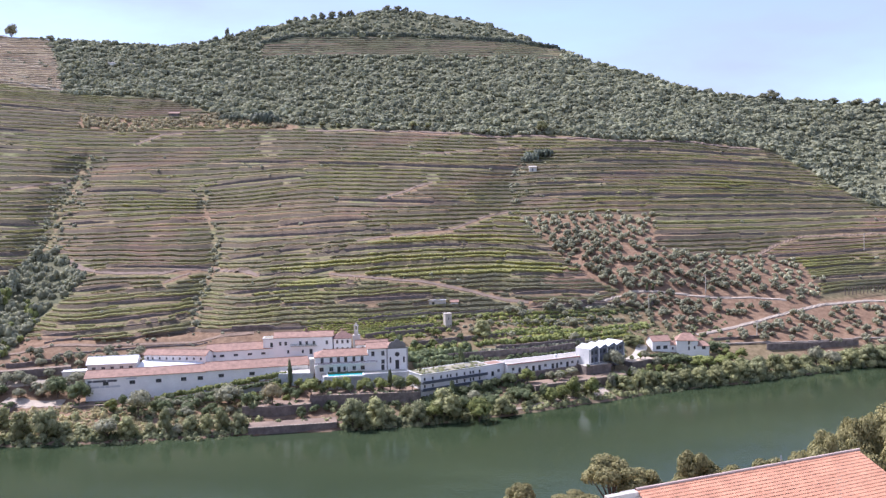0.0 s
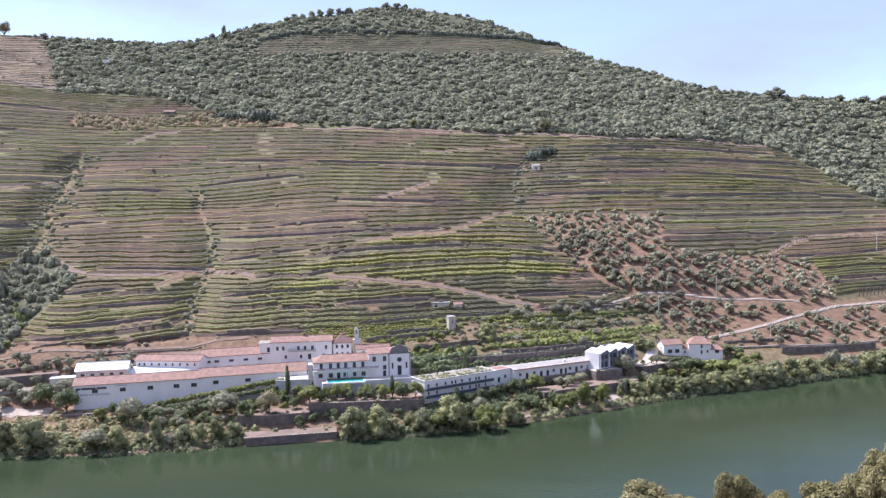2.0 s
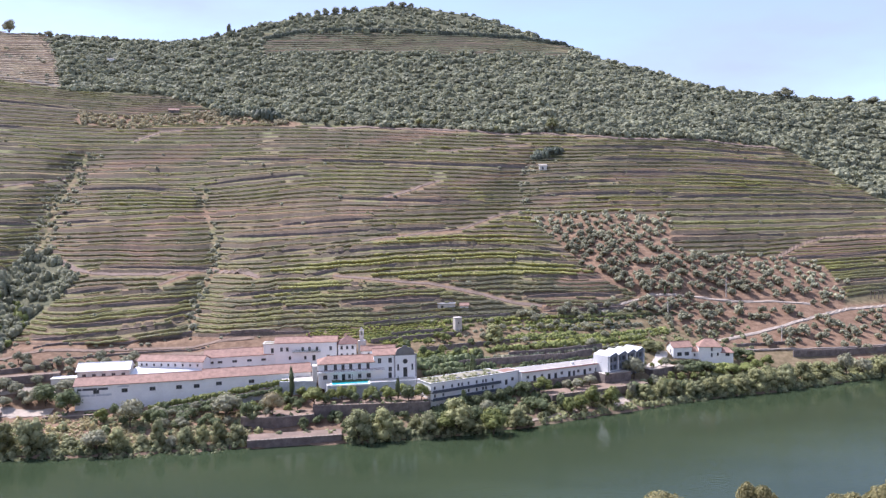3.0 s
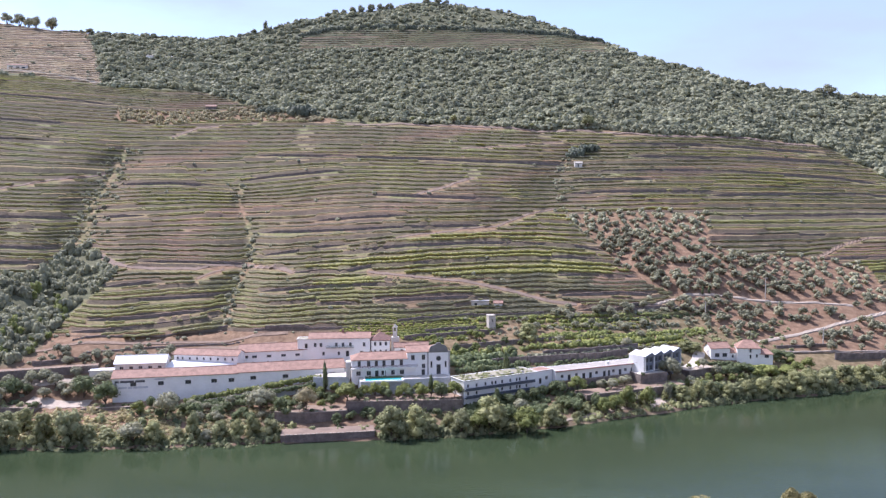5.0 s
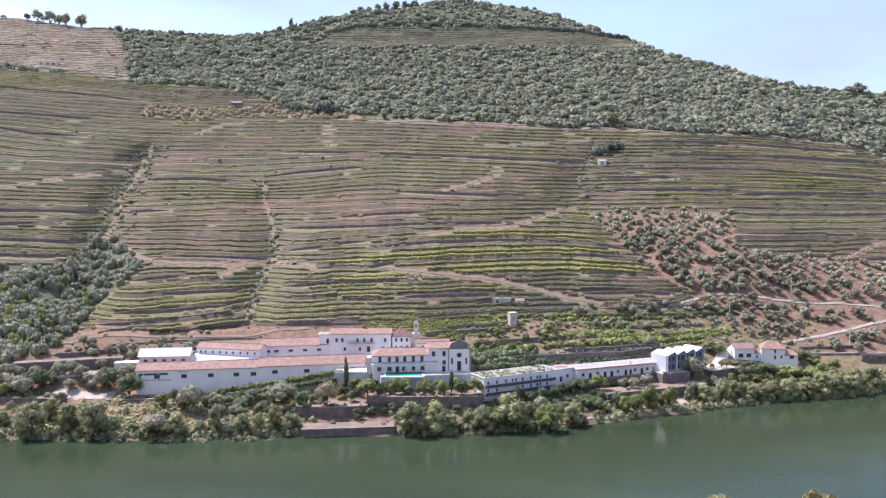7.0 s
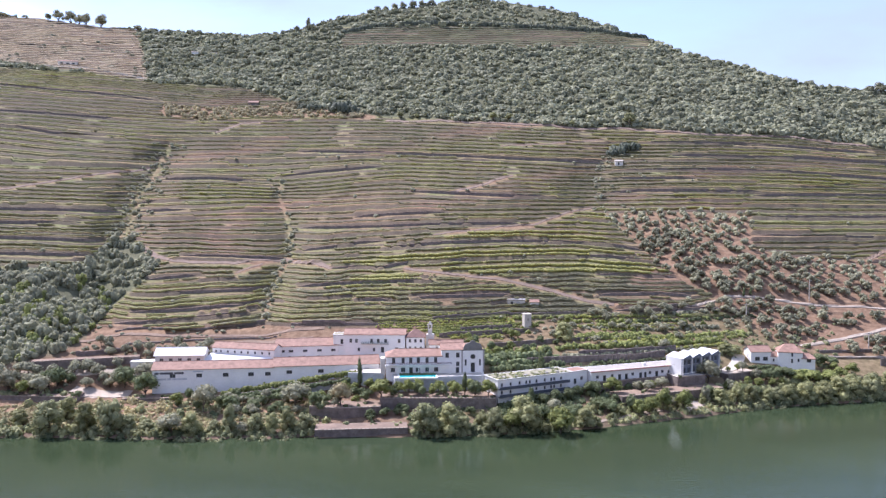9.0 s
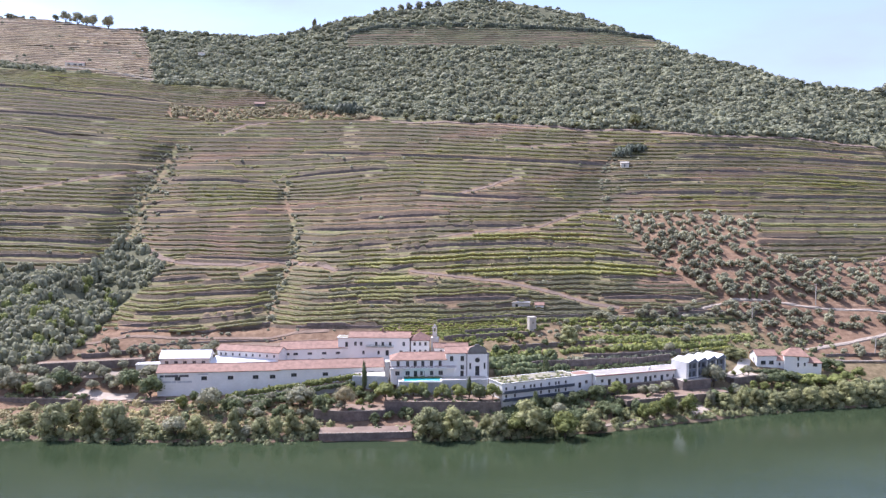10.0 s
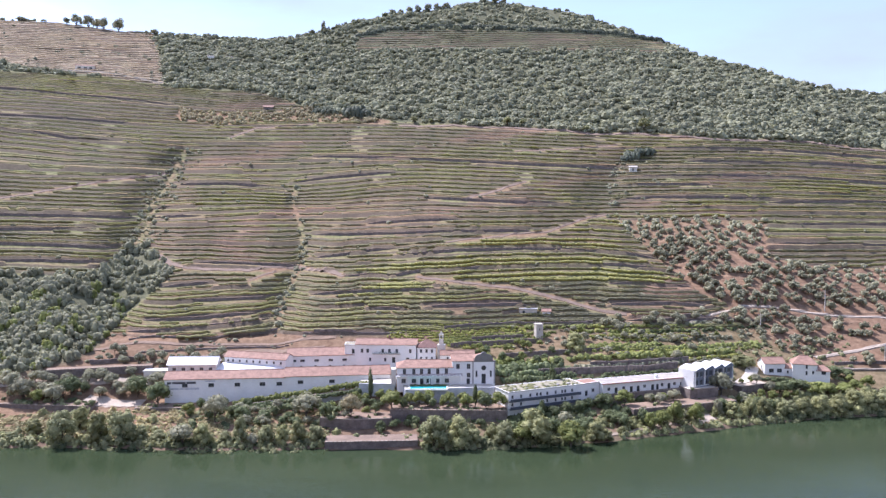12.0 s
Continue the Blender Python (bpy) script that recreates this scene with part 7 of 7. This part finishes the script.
dots = scatter(900, 12, -37, 37, lambda a: (26 + 0 * a, wl_of(a)), lambda a, z: ~inside(a, z, OLIVES) & ~inside(a, z, LEFT_WOOD), (0.7, 1.8))
clump_field("slope_bushes", dots[:260], PROTOS, F_OLIVE, "scattered grey bushes among the vine terraces", "bushes")
scrub = scatter(700, 14, -25, -11, lambda a: (150 + 0 * a, 178 + 0 * a), lambda a, z: inside(a, z, SCRUB) & (z < wl_of(a) + 3), (1.4, 3.4))
clump_field("dry_scrub", scrub, PROTOS, F_AUTUMN, "pale dry bushes below the wood", "bushes")
dark = [(*at(a, z)[:2], at(a, z)[2] - 1, s, h) for a, z, s, h in ((-14.9, 165, 9, 9), (-12.6, 162, 11, 13), (-11.8, 161, 8, 9), (-14.2, 165, 7, 7), (6.9, 118.5, 7, 9), (7.5, 120, 7, 10), (7.9, 122, 6, 8), (6.5, 117, 5, 5))]
clump_field("dark_thicket", [(x + dx * s * 0.55, y + dy * s * 0.55, z, s * 0.5, h * 0.62) for x, y, z, s, h in dark for dx, dy in ((0, 0), (1, 0.2), (-1, 0.1), (0.5, -0.9), (-0.5, -0.8))], PROTOS, F_THICKET, "dark thickets standing out on the slope", "thicket")
# Hedge line along the ridge road and trees on the skyline
rr = []
for a in np.arange(-12.5, 9.2, 0.12):
    z_ = float(np.interp(a, [-12.6, -10.2, -7, -1, 5.1, 8.7], [268, 280, 284, 281, 277, 267]))
    x, y, g = at(a, z_)
    rr.append((x, y, g - 0.3, 3.0, 4.6))
clump_field("ridge_hedge", rr, PROTOS, F_THICKET, "dark line of trees along the ridge road", "hedge")
K_SKY = [tree_kind("ridge_tree", s, 12, 5.5, 0.28, 1100, 0.22, F_OLIVE, "tall tree standing out on the skyline", group="skyline trees", lobes=8, lobe=(0.3, 0.5), core=0.7) for s in (31, 32)]
for i, (a, h, w) in enumerate(((-28.2, 17, 1.15), (-29.1, 16, 0.95), (-29.5, 14, 0.9), (-30.0, 17, 1.1), (-30.7, 16, 1.15), (-31.3, 9, 0.7), (-33.8, 6, 1.3), (-32.6, 4, 0.6), (-26.0, 7, 0.9), (-14.8, 14, 0.45), (-15.6, 8, 0.6), (-10.0, 8, 0.7), (-9.4, 7, 0.6), (-8.8, 9, 0.7), (-8.2, 10, 0.7), (-7.5, 10, 0.8), (-6.9, 9, 0.7), (-6.2, 8, 0.8), (-3.6, 9, 0.8), (-2.8, 8, 0.9), (-2.2, 8, 0.6), (2.2, 5, 0.5), (23.0, 13, 1.1), (22.4, 8, 0.8), (26.6, 7, 0.9), (28.0, 8, 1.0), (29.0, 9, 1.0), (18, 6, 0.8))):
    zr = float(rz_of(a)) - 1.5
    x, y, g = at(a, zr)
    plant(K_SKY[i % 2], x, y, g - 0.28 * h, w * 1.35, 1.2 * h / 12, 40 * i)

brow = []
rs = random.Random(61)
for a0, a1, n in ((-38, -33, 30), (-27.5, -19.5, 60), (-19.5, -12, 60), (-10.5, -1, 60), (9, 32, 130)):
    for i in range(n):
        a = rs.uniform(a0, a1)
        x, y, g = at(a, float(rz_of(a)) - 0.8)
        brow.append((x, y, g - 0.4, rs.uniform(1.6, 3.4), rs.uniform(1.6, 4.2)))
clump_field("brow_bushes", brow, PROTOS, F_WOOD, "low dark bushes along the brow of the hill", "bushes")
edge = []
for i in range(170):
    a = rs.uniform(-38, -24.5)
    z_ = rs.uniform(200, 300)
    if inside(a, z_, DRY_FIELD) and (rs.random() < 0.3 or not inside(a + 0.8, z_, DRY_FIELD) or not inside(a, z_ - 6, DRY_FIELD)):
        x, y, g = at(a, z_)
        edge.append((x, y, g - 0.3, rs.uniform(1.2, 3.4), rs.uniform(1.2, 3.2)))
clump_field("field_bushes", edge, PROTOS, F_WOOD, "grey-green bushes scattered over the dry field", "bushes")

# Trees on the nearer bank
K_NEAR = [tree_kind("near_tree", s, 12, 5.0, 0.25, 5600, 0.12, F_NEAR, "leafy olive-green tree on the nearer river bank", group="near bank trees", lobes=11, lobe=(0.24, 0.4), core=0.7, tall=0.25, head=2.6) for s in (41, 42, 43)]
NEAR = [(29.4, 105.5, 40.7, 5.0), (34.5, 107, 38.2, 3.8), (23, 100, 37.0, 4.0), (14, 95.6, 40.3, 2.6), (40, 107, 36.5, 3.5), (48.6, 125.5, 36.0, 3.6), (51.5, 126, 33.5, 3.2), (51.4, 112.6, 36.6, 3.2), (60, 118, 36.2, 4.0), (66.7, 117.1, 38.2, 4.2), (72, 124, 38.6, 3.6), (64, 124, 34.5, 4.0),
        (93.7, 148.3, 35.6, 5.0), (86, 140, 36.9, 4.6), (100, 150, 37.6, 6.0), (80, 132, 36.2, 4.0), (92, 136, 36, 5.0), (76, 120, 37, 4.0), (57, 108, 36, 4.0)]
for i, (x, y, top, w) in enumerate(NEAR):
    g = near_z(x, y)
    plant(K_NEAR[i % 3], x, y, g, w / 4.4, (top + 0.8 - g) / 11.2, 70 * i)

for kind in (*K_CITRUS, *K_ORANGE, *K_GREY, *K_BANK, *K_WILLOW, *K_AUTUMN, *K_EDGE, *K_CYPRESS, *K_GROVE, *K_SKY, *K_NEAR):
    for o in (*kind.children_recursive, kind):
        bpy.data.objects.remove(o)
